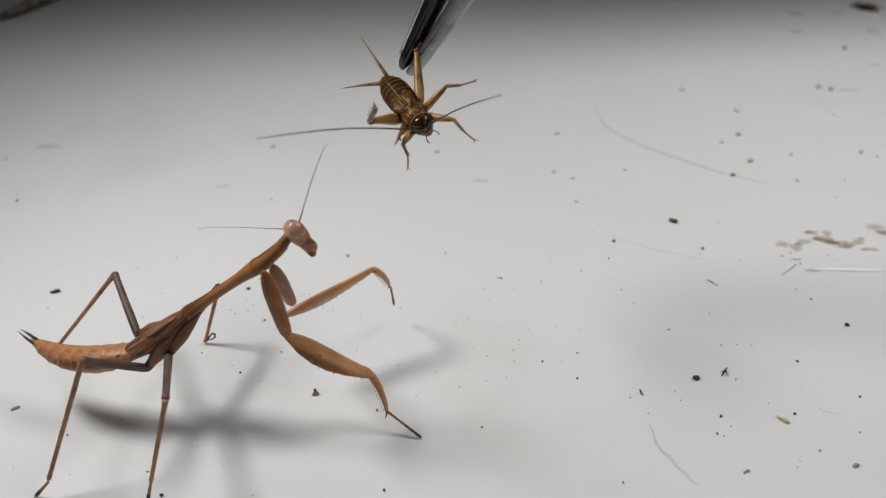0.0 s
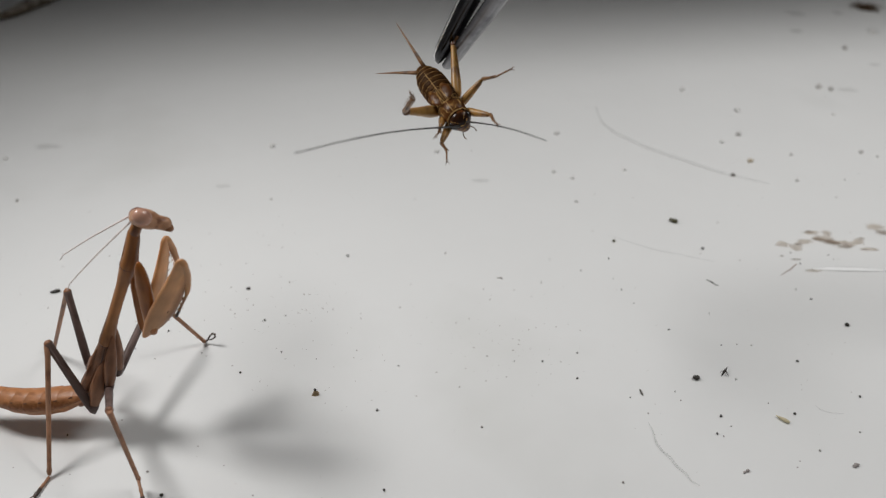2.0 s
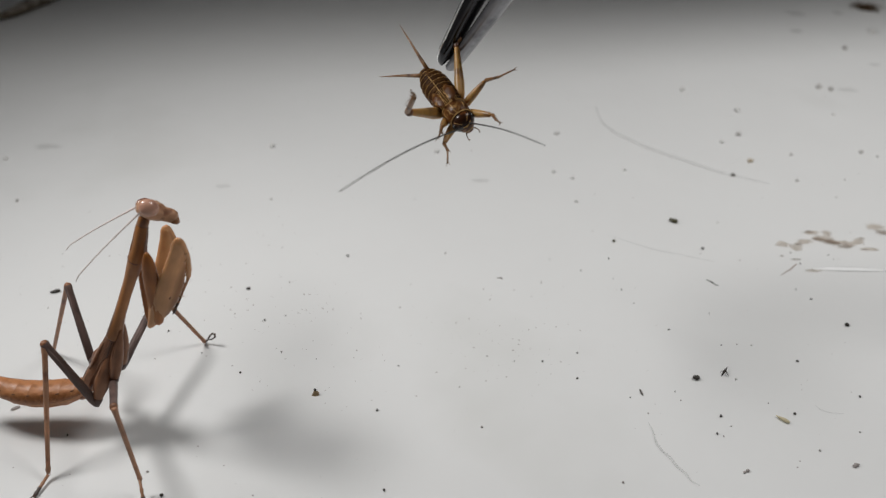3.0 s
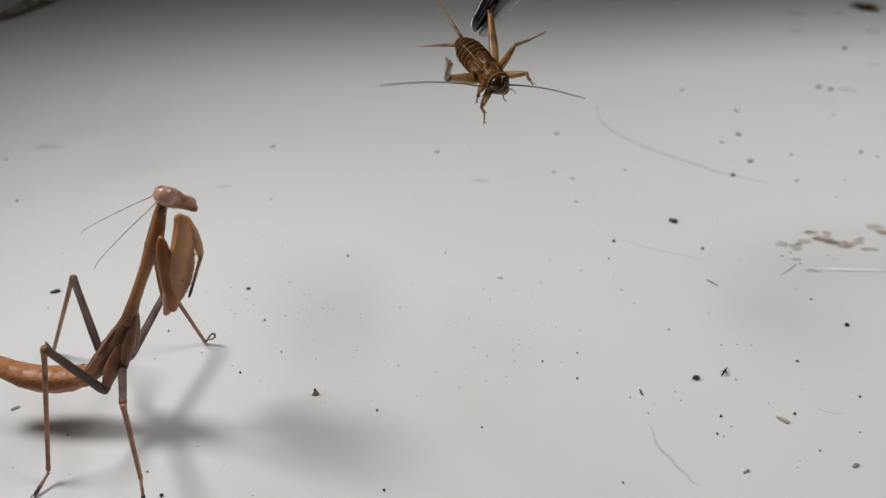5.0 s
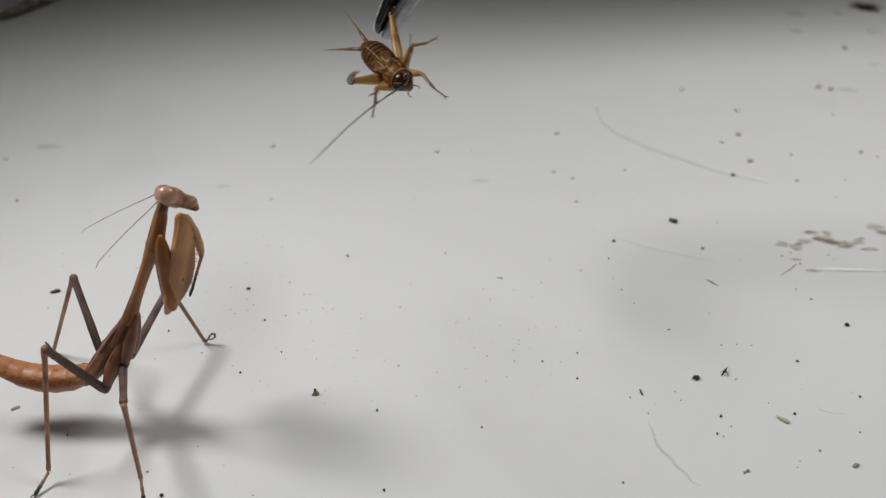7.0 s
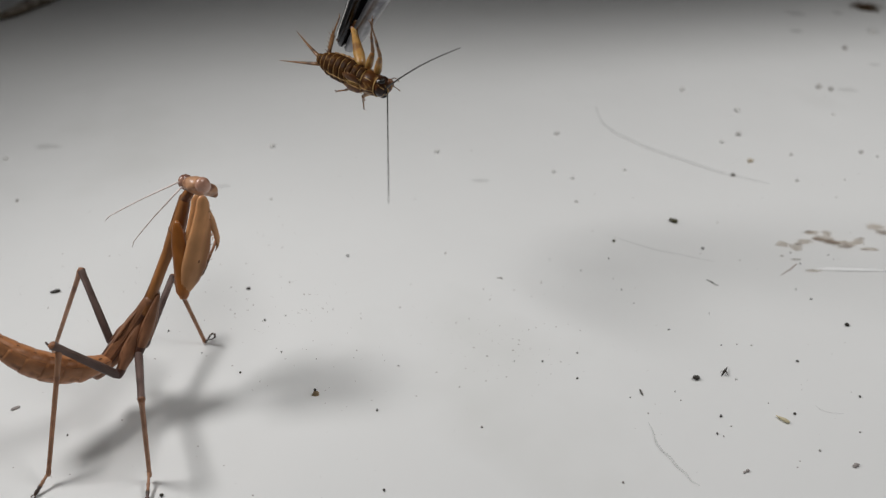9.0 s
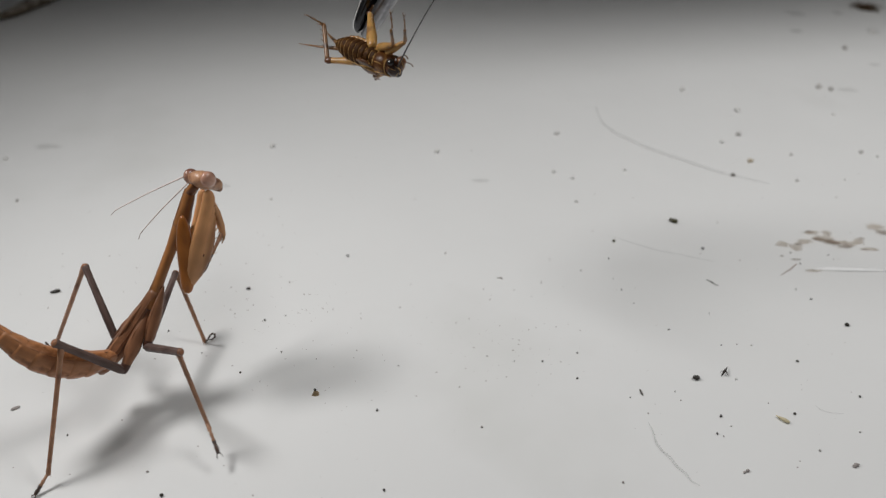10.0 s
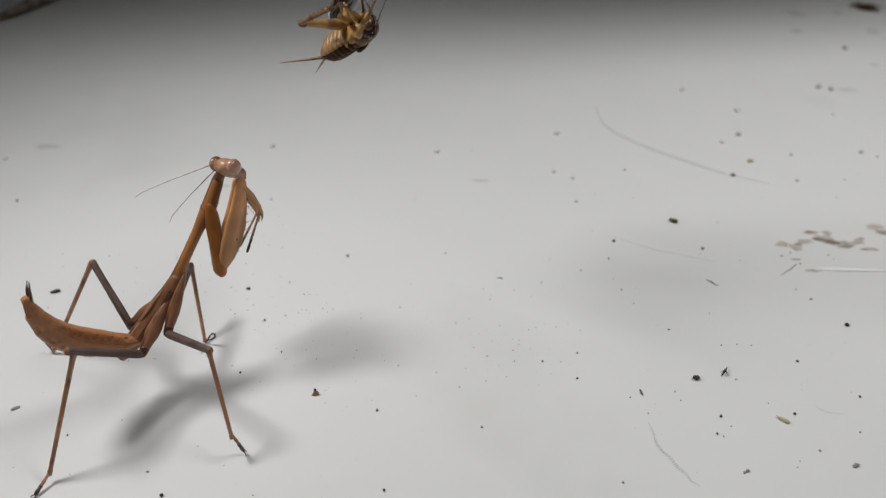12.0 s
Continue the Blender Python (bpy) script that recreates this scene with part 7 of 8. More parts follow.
    walk(M_PARTS["FH_tibia"], [(0, pose(-0.00517, 0.01099, 0.01417, -122.2, 49.3, -178.4)), (0.5, pose(-0.00449, 0.01088, 0.01431, -124.1, 50, -179.7)), (0.8, pose(-0.00343, 0.01007, 0.0147, -132.2, 51.9, 176.1)), (1, pose(-0.00256, 0.0095, 0.01488, -137.3, 52.8, 172.4)), (1.2, pose(-0.00203, 0.00883, 0.01519, -144.2, 54.4, 167.2)), (1.5, pose(-0.00176, 0.0077, 0.01557, -154.3, 56.5, 157.1)), (2, pose(-0.00207, 0.00715, 0.01589, -161.8, 58.4, 149.3)), (2.5, pose(-0.00243, 0.00747, 0.01609, -161.3, 59.6, 149.8)), (3, pose(-0.00275, 0.00783, 0.01618, -159.3, 60.2, 152.8)), (5, pose(-0.00359, 0.00883, 0.01636, -152.4, 61.3, 161.2)), (5.5, pose(-0.00363, 0.00887, 0.01637, -152, 61.4, 161.6)), (6.2, pose(-0.00363, 0.00887, 0.01637, -152, 61.4, 161.6)), (7.2, pose(-0.00365, 0.00885, 0.01637, -151.8, 61.4, 161.8)), (9, pose(-0.00406, 0.0081, 0.01631, -150.6, 61, 171.2)), (9.6, pose(-0.00421, 0.00814, 0.01631, -149, 61.1, 174.3)), (9.8, pose(-0.00424, 0.00816, 0.01628, -148.4, 60.8, 175.1)), (10, pose(-0.00434, 0.0083, 0.01626, -146.9, 60.7, 176.7)), (10.5, pose(-0.00435, 0.00802, 0.01625, -148.1, 60.7, 176.6)), (11, pose(-0.00467, 0.00801, 0.01619, -146, 60.2, -180)), (12, pose(-0.00596, 0.00742, 0.01598, -140.9, 58.9, -176.4))])
    walk(M_PARTS["FH_tarsus"], [(0, pose(-0.0171, 0.01065, 0.0004, 0, -58, 152)), (0.5, pose(-0.01626, 0.01082, 0.0004, 0, -58, 152)), (0.8, pose(-0.0147, 0.01084, 0.0004, 0, -58, 152)), (1, pose(-0.01352, 0.01095, 0.0004, 0, -58, 152)), (1.2, pose(-0.0124, 0.01119, 0.0004, 0, -58, 152)), (1.5, pose(-0.01106, 0.01162, 0.0004, 0, -58, 152)), (2, pose(-0.01031, 0.01205, 0.0004, 0, -58, 152)), (2.5, pose(-0.01043, 0.01212, 0.0004, 0, -58, 152)), (3, pose(-0.01084, 0.01199, 0.0004, 0, -58, 152)), (5, pose(-0.0119, 0.01166, 0.0004, 0, -58, 152)), (5.5, pose(-0.01194, 0.01164, 0.0004, 0, -58, 152)), (6.2, pose(-0.01194, 0.01164, 0.0004, 0, -58, 152)), (7.2, pose(-0.01197, 0.01158, 0.0004, 0, -58, 152)), (9, pose(-0.01283, 0.00946, 0.0004, 0, -58, 152)), (9.6, pose(-0.01302, 0.00902, 0.0004, 0, -58, 152)), (9.8, pose(-0.01313, 0.00892, 0.0004, 0, -58, 152)), (10, pose(-0.01328, 0.00882, 0.0004, 0, -58, 152)), (10.5, pose(-0.0133, 0.00855, 0.0004, 0, -58, 152)), (11, pose(-0.01375, 0.008, 0.0004, 0, -58, 152)), (12, pose(-0.01538, 0.00682, 0.0004, 0, -58, 152))])
    walk(M_PARTS["antenna1"], [(0, pose(0.02001, 0.00216, 0.0279, 0, 4, 172.4)), (0.5, pose(0.01968, 0.00224, 0.02781, 0, 0.7, 154.2)), (0.8, pose(0.01869, 0.00244, 0.02713, 0, 16.3, 176.2)), (1, pose(0.01759, 0.00285, 0.02722, 0, 19.2, -177.2)), (1.2, pose(0.01584, 0.00306, 0.02779, 0, 22.4, -173.5)), (1.5, pose(0.01226, 0.00326, 0.02897, 0, 29.8, -172.5)), (2, pose(0.01012, 0.00311, 0.0299, 0, 30.2, -176.3)), (2.5, pose(0.01005, 0.00335, 0.03037, 0, 31, -176.8)), (3, pose(0.01048, 0.00343, 0.03087, 0, 29.7, -176.8)), (5, pose(0.0116, 0.00365, 0.03216, 0, 26.5, -176.8)), (5.5, pose(0.01164, 0.00366, 0.03222, 0, 26.4, -176.8)), (6.2, pose(0.01164, 0.00366, 0.03222, 0, 26.4, -176.8)), (7.2, pose(0.01167, 0.00369, 0.0322, 0, 26.3, -176.7)), (9, pose(0.0109, 0.00841, 0.02922, 1.2, 23.3, -169.7)), (9.6, pose(0.01084, 0.00895, 0.02914, 1.2, 23.1, -169)), (9.8, pose(0.01077, 0.00909, 0.02905, 1.3, 23, -168.8)), (10, pose(0.0107, 0.00921, 0.02907, 1.3, 23, -169)), (10.5, pose(0.01078, 0.00959, 0.02867, 1.3, 21.7, -171.3)), (11, pose(0.0109, 0.00975, 0.02871, 1, 20.1, -172.3)), (12, pose(0.01087, 0.01063, 0.02853, 1, 18.6, -169.7))])
    walk(M_PARTS["antenna2"], [(0, pose(0.02178, 0.00076, 0.02995, 0, -69.5, -0.9)), (0.5, pose(0.01999, -0.00019, 0.02824, 0, 24.3, -176.7)), (0.8, pose(0.01934, 0.00031, 0.02771, 0, 32.5, -166.6)), (1, pose(0.01844, 0.00052, 0.02788, 0, 32.7, -161.4)), (1.2, pose(0.01668, 0.00086, 0.0287, 0, 33.5, -156.1)), (1.5, pose(0.01313, 0.00118, 0.02959, 0, 37.1, -151.8)), (2, pose(0.01108, 0.00107, 0.03066, 0, 37.9, -156.6)), (2.5, pose(0.0111, 0.00125, 0.03099, 0, 38.3, -156.8)), (3, pose(0.01152, 0.00126, 0.03151, 0, 38.5, -157.6)), (5, pose(0.01261, 0.0013, 0.03285, 0, 39, -159.7)), (5.5, pose(0.01266, 0.0013, 0.03291, 0, 39, -159.8)), (6.2, pose(0.01266, 0.0013, 0.03291, 0, 39, -159.8)), (7.2, pose(0.01267, 0.00136, 0.03288, 0, 39.3, -160.3)), (9, pose(0.01154, 0.00695, 0.02944, 5.9, 44.6, -168.5)), (9.6, pose(0.01143, 0.00738, 0.02911, 6, 44.3, -173.8)), (9.8, pose(0.01136, 0.00754, 0.029, 6.1, 44.3, -173.8)), (10, pose(0.01128, 0.00769, 0.029, 6.1, 44.3, -174)), (10.5, pose(0.01142, 0.00808, 0.02871, 6.5, 44.9, -177.1)), (11, pose(0.01144, 0.00833, 0.02869, 6.7, 45.7, 179.3)), (12, pose(0.011, 0.01021, 0.02783, 8.1, 46.2, 178.2))])
    walk(cricket, [(0, pose(-0.00434, -0.01993, 0.03669, 33.8, 6.1, -62.6)), (0.5, pose(-0.00406, -0.01993, 0.03758, 33.6, 8.2, -62.1)), (0.8, pose(-0.00423, -0.01993, 0.03837, 32.7, 8.9, -62.8)), (1, pose(-0.00348, -0.01993, 0.03868, 33.2, 9.3, -62.8)), (1.5, pose(-0.00179, -0.01992, 0.0384, 34, 9.2, -63.1)), (2, pose(-0.00009, -0.01992, 0.03759, 33.7, 11, -63.2)), (2.5, pose(0.00068, -0.01992, 0.03673, 34.5, 9.3, -63.5)), (3, pose(0.00029, -0.01992, 0.03734, 34.3, 9.8, -63.4)), (5, pose(0.00453, -0.01342, 0.03852, 40.2, 7.8, -63.5)), (5.5, pose(0.00474, -0.01338, 0.03977, 35.8, 10.8, -66.9)), (5.8, pose(0.0044, -0.01336, 0.03893, 37.3, 10.8, -64.7)), (5.9, pose(0.00324, -0.01337, 0.04314, 106.3, -1.8, -68.4)), (6, pose(0.00137, -0.0135, 0.04646, -78.5, -41.3, -57.9)), (6.2, pose(-0.00072, -0.01348, 0.04604, -99, -38.8, -54.9)), (6.4, pose(-0.00139, -0.01335, 0.04077, 74.6, -7.2, -61.8)), (6.5, pose(-0.00194, -0.01332, 0.03813, 42.1, 3.6, -60.5)), (7, pose(-0.00691, -0.01329, 0.03844, 40.2, 2.6, -60.3)), (7.2, pose(-0.00886, -0.01327, 0.03876, 38.7, 3.1, -60.2)), (9, pose(-0.01081, -0.01318, 0.03712, 101.6, 5.3, -36.2)), (9.5, pose(-0.00986, -0.01314, 0.03778, 109.5, 1.7, -40.1)), (10, pose(-0.00883, -0.0131, 0.0394, 120.8, -1.3, -44.5)), (10.5, pose(-0.0076, -0.01308, 0.0413, 135.7, -4.9, -44.4)), (11, pose(-0.00558, -0.01305, 0.04404, 144.8, -7.6, -47.6)), (11.4, pose(-0.00265, -0.01304, 0.04806, 165.6, -13.8, -50.1)), (11.6, pose(-0.00887, -0.0131, 0.04484, -131.4, -39.5, -35.3)), (11.8, pose(-0.00998, -0.01309, 0.0427, -120.7, -39.6, -39.7)), (12, pose(-0.01103, -0.01306, 0.04153, -126.7, -34.7, -39.8))])
    walk(C_PARTS["LF_femur"], [(0, pose(0.00319, 0.00108, -0.00085, 0, -3, 30.3)), (0.8, pose(0.00319, 0.00108, -0.00085, 0, 4.1, 30)), (1.5, pose(0.00319, 0.00108, -0.00085, 0, -2.3, 31.8)), (2.5, pose(0.00319, 0.00108, -0.00085, 0, -11.7, 30.3)), (5, pose(0.00319, 0.00108, -0.00085, 0, -12.7, 33.5)), (5.8, pose(0.00319, 0.00108, -0.00085, 0, -17.4, 43.1)), (6.4, pose(0.00319, 0.00108, -0.00085, 0, 8.6, -14.5)), (6.5, pose(0.00319, 0.00108, -0.00085, 0, 18.4, 7.7)), (7, pose(0.00319, 0.00108, -0.00085, 0.9, -16.6, 17.1)), (7.2, pose(0.00319, 0.00108, -0.00085, 0, -7.3, 22.9)), (9, pose(0.00319, 0.00108, -0.00085, 0, -10.9, 66.5)), (9.5, pose(0.00319, 0.00108, -0.00085, 0, 5.8, 41.5)), (10.5, pose(0.00319, 0.00108, -0.00085, 0, 21.6, 26.8)), (12, pose(0.00319, 0.00108, -0.00085, 0, 9.8, -26.7))])
    walk(C_PARTS["LF_tibia"], [(0, pose(0.00644, 0.00298, -0.00066, 0, -8.9, -1.2)), (0.8, pose(0.00644, 0.00296, -0.00113, 0, -29.1, -0.6)), (1.5, pose(0.00639, 0.00306, -0.0007, 0, -33.4, -8.9)), (2.5, pose(0.00637, 0.00294, -0.00009, 0, -35.5, -2.6)), (5, pose(0.00625, 0.00311, -0.00003, 0, -30.4, -9.8)), (5.8, pose(0.00581, 0.00354, 0.00027, 0, -40.1, 12.5)), (6.4, pose(0.00679, 0.00015, -0.00142, 0, 1.1, -30.8)), (6.5, pose(0.00673, 0.00156, -0.00204, 0, -20.8, -11)), (7, pose(0.00649, 0.00209, 0.00018, -1.2, 11.7, -6.9)), (7.2, pose(0.00663, 0.00253, -0.00037, 0, 1.8, 6)), (9, pose(0.00466, 0.00447, -0.00014, 0, -10.9, 87.1)), (9.5, pose(0.006, 0.00356, -0.00123, 0, -8.3, 70.3)), (10.5, pose(0.00631, 0.00266, -0.00224, 0, 11.5, 58.8)), (12, pose(0.00651, -0.00058, -0.00149, 0, 21.3, 0.2))])
    walk(C_PARTS["LF_tarsus"], [(0, pose(0.00914, 0.00292, -0.00024, 0, 2, 7)), (0.8, pose(0.00883, 0.00293, 0.0002, 0, -24.6, 3.5)), (1.5, pose(0.00864, 0.00271, 0.00081, 0, -29.8, 0.4)), (2.5, pose(0.0086, 0.00284, 0.0015, 0, -35.7, 2.3)), (5, pose(0.00858, 0.0027, 0.00136, 0, -30.3, -1.1)), (5.8, pose(0.00785, 0.00399, 0.00203, 0, -36.2, 1.3)), (6.4, pose(0.00914, -0.00125, -0.00147, 0, 12.4, -29.3)), (6.5, pose(0.00924, 0.00107, -0.00107, 0, -18.5, -7.9)), (7, pose(0.00903, 0.00179, -0.00035, -2.4, 10.9, 3.7)), (7.2, pose(0.00935, 0.00282, -0.00046, 0, 15.4, 17)), (9, pose(0.0048, 0.00715, 0.00037, 0, 2.4, 105.7)), (9.5, pose(0.00691, 0.00611, -0.00084, 0, -1.3, 64.5)), (10.5, pose(0.0077, 0.00496, -0.00279, 0, 18.4, 72.9)), (12, pose(0.00905, -0.00057, -0.00249, 0, 42.4, -4.5))])
    walk(C_PARTS["LM_femur"], [(0, pose(0.00171, 0.00125, -0.00097, 0, -16.2, 79.4)), (1.5, pose(0.00171, 0.00125, -0.00097, 0, -23.7, 79.9)), (2.5, pose(0.00171, 0.00125, -0.00097, 0, -19.5, 86.4)), (5, pose(0.00171, 0.00125, -0.00097, 0, -30, 73.5)), (5.8, pose(0.00171, 0.00125, -0.00097, 0, -36.4, 83.6)), (6.4, pose(0.00171, 0.00125, -0.00097, 0, 4.5, 22.2)), (6.5, pose(0.00171, 0.00125, -0.00097, 0, -12.2, 72.5)), (7, pose(0.00171, 0.00125, -0.00097, 2.9, -38.6, 61.1)), (7.2, pose(0.00171, 0.00125, -0.00097, 0, -29.3, 64.7)), (9, pose(0.00171, 0.00125, -0.00097, 0, -10.4, 61.8)), (9.5, pose(0.00171, 0.00125, -0.00097, 0, -8.6, 40.3)), (10.5, pose(0.00171, 0.00125, -0.00097, 0, 10.6, 19.9)), (12, pose(0.00171, 0.00125, -0.00097, 0, -5.4, -55.7))])
    walk(C_PARTS["LM_tibia"], [(0, pose(0.00237, 0.00481, 0.00008, 0, -17.6, 27.2)), (1.5, pose(0.00231, 0.00464, 0.00055, 0, -22.2, 33.3)), (2.5, pose(0.00194, 0.00479, 0.00028, 0, -26.2, 33.2)), (5, pose(0.00263, 0.00438, 0.00091, 0, -18.9, 38.5)), (5.8, pose(0.00205, 0.00426, 0.00126, 0, -25.9, 37.7)), (6.4, pose(0.00518, 0.00267, -0.00126, 0, 12.1, 8.9)), (6.5, pose(0.00281, 0.00476, -0.00017, 0, -17.5, 20.7)), (7, pose(0.00307, 0.00371, 0.00128, 1.6, -8.4, 29.2)), (7.2, pose(0.00311, 0.00422, 0.00087, 0, -26, 39.2)), (9, pose(0.00346, 0.00452, -0.00029, 0, -7, 81)), (9.5, pose(0.00455, 0.00366, -0.0004, 0, -1.6, 74.6)), (10.5, pose(0.00519, 0.00251, -0.00166, 0, 16.2, 63.7)), (12, pose(0.00382, -0.00184, -0.00062, 0, 37.9, -20))])
    walk(C_PARTS["LM_tarsus"], [(0, pose(0.00469, 0.006, 0.00091, 0, -14.4, 42.5)), (1.5, pose(0.00443, 0.00603, 0.00158, 0, -22.7, 53.7)), (2.5, pose(0.00399, 0.00614, 0.00149, 0, -18.1, 55.7)), (5, pose(0.00466, 0.00599, 0.0018, 0, -21.1, 44.8)), (5.8, pose(0.00399, 0.00577, 0.00246, 0, -20.3, 55.7)), (6.4, pose(0.00783, 0.00309, -0.00184, 0, 13.2, 35.8)), (6.5, pose(0.00525, 0.00568, 0.00065, 0, -8.2, 57.8)), (7, pose(0.00533, 0.00498, 0.00166, 11, -23, 30.9)), (7.2, pose(0.00502, 0.00577, 0.00207, 0, -30.9, 57.8)), (9, pose(0.00388, 0.0072, 0.00005, 0, 6.7, 80.7)), (9.5, pose(0.00527, 0.00629, -0.00033, 0, 8.1, 79.6)), (10.5, pose(0.00635, 0.00487, -0.00242, 0, 25.5, 69)), (12, pose(0.00585, -0.00258, -0.0023, 0, 41.7, -5.5))])
    walk(C_PARTS["LH_femur"], [(0, pose(0.00091, 0.00131, -0.00063, 0, -13.2, 146.5)), (0.5, pose(0.00091, 0.00131, -0.00063, 0, -9.1, 149.6)), (0.8, pose(0.00091, 0.00131, -0.00063, 0, -11.3, 149.8)), (1, pose(0.00091, 0.00131, -0.00063, 0, -8.2, 152)), (1.5, pose(0.00091, 0.00131, -0.00063, 0, -15.6, 148.2)), (2, pose(0.00091, 0.00131, -0.00063, 0, -10.2, 149.7)), (2.5, pose(0.00091, 0.00131, -0.00063, 0, -14.2, 148.2)), (3, pose(0.00091, 0.00131, -0.00063, 0, -11, 148.8)), (5, pose(0.00091, 0.00131, -0.00063, 0, -10.9, 146.5)), (5.5, pose(0.00091, 0.00131, -0.00063, 0, -7.8, 153.3)), (5.8, pose(0.00091, 0.00131, -0.00063, 0, -15.3, 149.2)), (6, pose(0.00091, 0.00131, -0.00063, 0, -53.3, -166.7)), (6.2, pose(0.00091, 0.00131, -0.00063, 0, -50.2, -149.1)), (6.4, pose(0.00091, 0.00131, -0.00063, 0, 21.2, 161.9)), (6.5, pose(0.00091, 0.00131, -0.00063, 0, -11, 143)), (7, pose(0.00091, 0.00131, -0.00063, 0, -11.6, 147.2)), (7.2, pose(0.00091, 0.00131, -0.00063, 0, -9.5, 147.5)), (9, pose(0.00091, 0.00131, -0.00063, 0, 42, 172.1)), (9.5, pose(0.00091, 0.00131, -0.00063, 0, 42.4, 179.2)), (10, pose(0.00091, 0.00131, -0.00063, 0, 41.5, -171.7)), (10.5, pose(0.00091, 0.00131, -0.00063, 0, 46.2, -154.7)), (11, pose(0.00091, 0.00131, -0.00063, 0, 46, -147.4)), (11.4, pose(0.00091, 0.00131, -0.00063, 0, 27.5, -132.2)), (11.6, pose(0.00091, 0.00131, -0.00063, 0, -12.2, -107.9)), (11.8, pose(0.00091, 0.00131, -0.00063, 0, -11.4, -107.1)), (12, pose(0.00091, 0.00131, -0.00063, 0, -5.8, -109.5))])
    walk(C_PARTS["LH_tibia"], [(0, pose(-0.00485, 0.00513, 0.00099, 10.8, -8.2, 109.3)), (0.5, pose(-0.00514, 0.00486, 0.00049, 10.7, -7.9, 110.4)), (0.8, pose(-0.00511, 0.00481, 0.00076, 10.5, -8.8, 111.6)), (1, pose(-0.00529, 0.00461, 0.00038, 10.5, -8.1, 111.6)), (1.5, pose(-0.0049, 0.00491, 0.00128, 10.6, -7, 111.1)), (2, pose(-0.00512, 0.00484, 0.00063, 10.5, -6, 111.5)), (2.5, pose(-0.00494, 0.00494, 0.00111, 10.6, -5.4, 110.3)), (3, pose(-0.00505, 0.00492, 0.00072, 10.6, -5.6, 110.7)), (5, pose(-0.0049, 0.00516, 0.00071, 10.7, -0.7, 108.5)), (5.5, pose(-0.00537, 0.00447, 0.00033, 10.5, -4.3, 113)), (5.8, pose(-0.00497, 0.00482, 0.00124, 10.6, -2.9, 111.5)), (5.9, pose(-0.00485, 0.00246, 0.00336, 16.1, 55.3, 122.4)), (6, pose(-0.00322, 0.00033, 0.00506, 101, -56.4, -55.5)), (6.2, pose(-0.00299, -0.00102, 0.00482, 109.4, -38.4, -66.7)), (6.4, pose(-0.00538, 0.00337, -0.0032, 28.6, 29.1, 100.1)), (6.5, pose(-0.00466, 0.0055, 0.00072, 29.9, -1.1, 105.6)), (7, pose(-0.00494, 0.00508, 0.0008, 29.9, -4.7, 106.4)), (7.2, pose(-0.005, 0.00507, 0.00054, 29.8, -6.6, 107.3)), (9, pose(-0.00432, 0.00204, -0.00538, 23.4, 57, 94.6)), (9.5, pose(-0.00433, 0.00138, -0.00542, 24.4, 65, 95.7)), (10, pose(-0.00435, 0.00054, -0.00533, 31.5, 75.8, 103.2)), (10.5, pose(-0.00353, -0.00079, -0.00575, -172.2, 89, -100.4)), (11, pose(-0.00325, -0.00135, -0.00574, -161.9, 80.3, -90.1)), (11.4, pose(-0.00332, -0.00336, -0.00391, -155.4, 59.4, -83.4)), (11.6, pose(-0.00122, -0.00529, 0.00087, -143.9, -10.2, -60.9)), (11.8, pose(-0.00114, -0.00534, 0.00077, -143.5, -18.3, -62.9)), (12, pose(-0.00145, -0.00535, 0.00009, -142.3, -11.6, -67.3))])
    walk(C_PARTS["RF_femur"], [(0, pose(0.00319, -0.00108, -0.00085, 0, -29.3, -35.5)), (0.8, pose(0.00319, -0.00108, -0.00085, 0, -11.4, -41.5)), (1.5, pose(0.00319, -0.00108, -0.00085, 0, -16.5, -37.2)), (2.5, pose(0.00319, -0.00108, -0.00085, 0, -25.8, -37)), (5, pose(0.00319, -0.00108, -0.00085, 0, -24, -38.7)), (5.8, pose(0.00319, -0.00108, -0.00085, 0, -32.1, -36.7)), (6.4, pose(0.00319, -0.00108, -0.00085, 0, -85.3, -33.8)), (6.5, pose(0.00319, -0.00108, -0.00085, 0, -22.6, -32.5)), (7, pose(0.00319, -0.00108, -0.00085, 12.1, -55.7, -50.8)), (7.2, pose(0.00319, -0.00108, -0.00085, 0, -49.4, -35.6)), (9, pose(0.00319, -0.00108, -0.00085, 0, -3.1, -137.9)), (9.5, pose(0.00319, -0.00108, -0.00085, 0, -16.8, -144.8)), (10.5, pose(0.00319, -0.00108, -0.00085, 0, -30.2, -166.3)), (12, pose(0.00319, -0.00108, -0.00085, 0, 45.2, 19.9))])
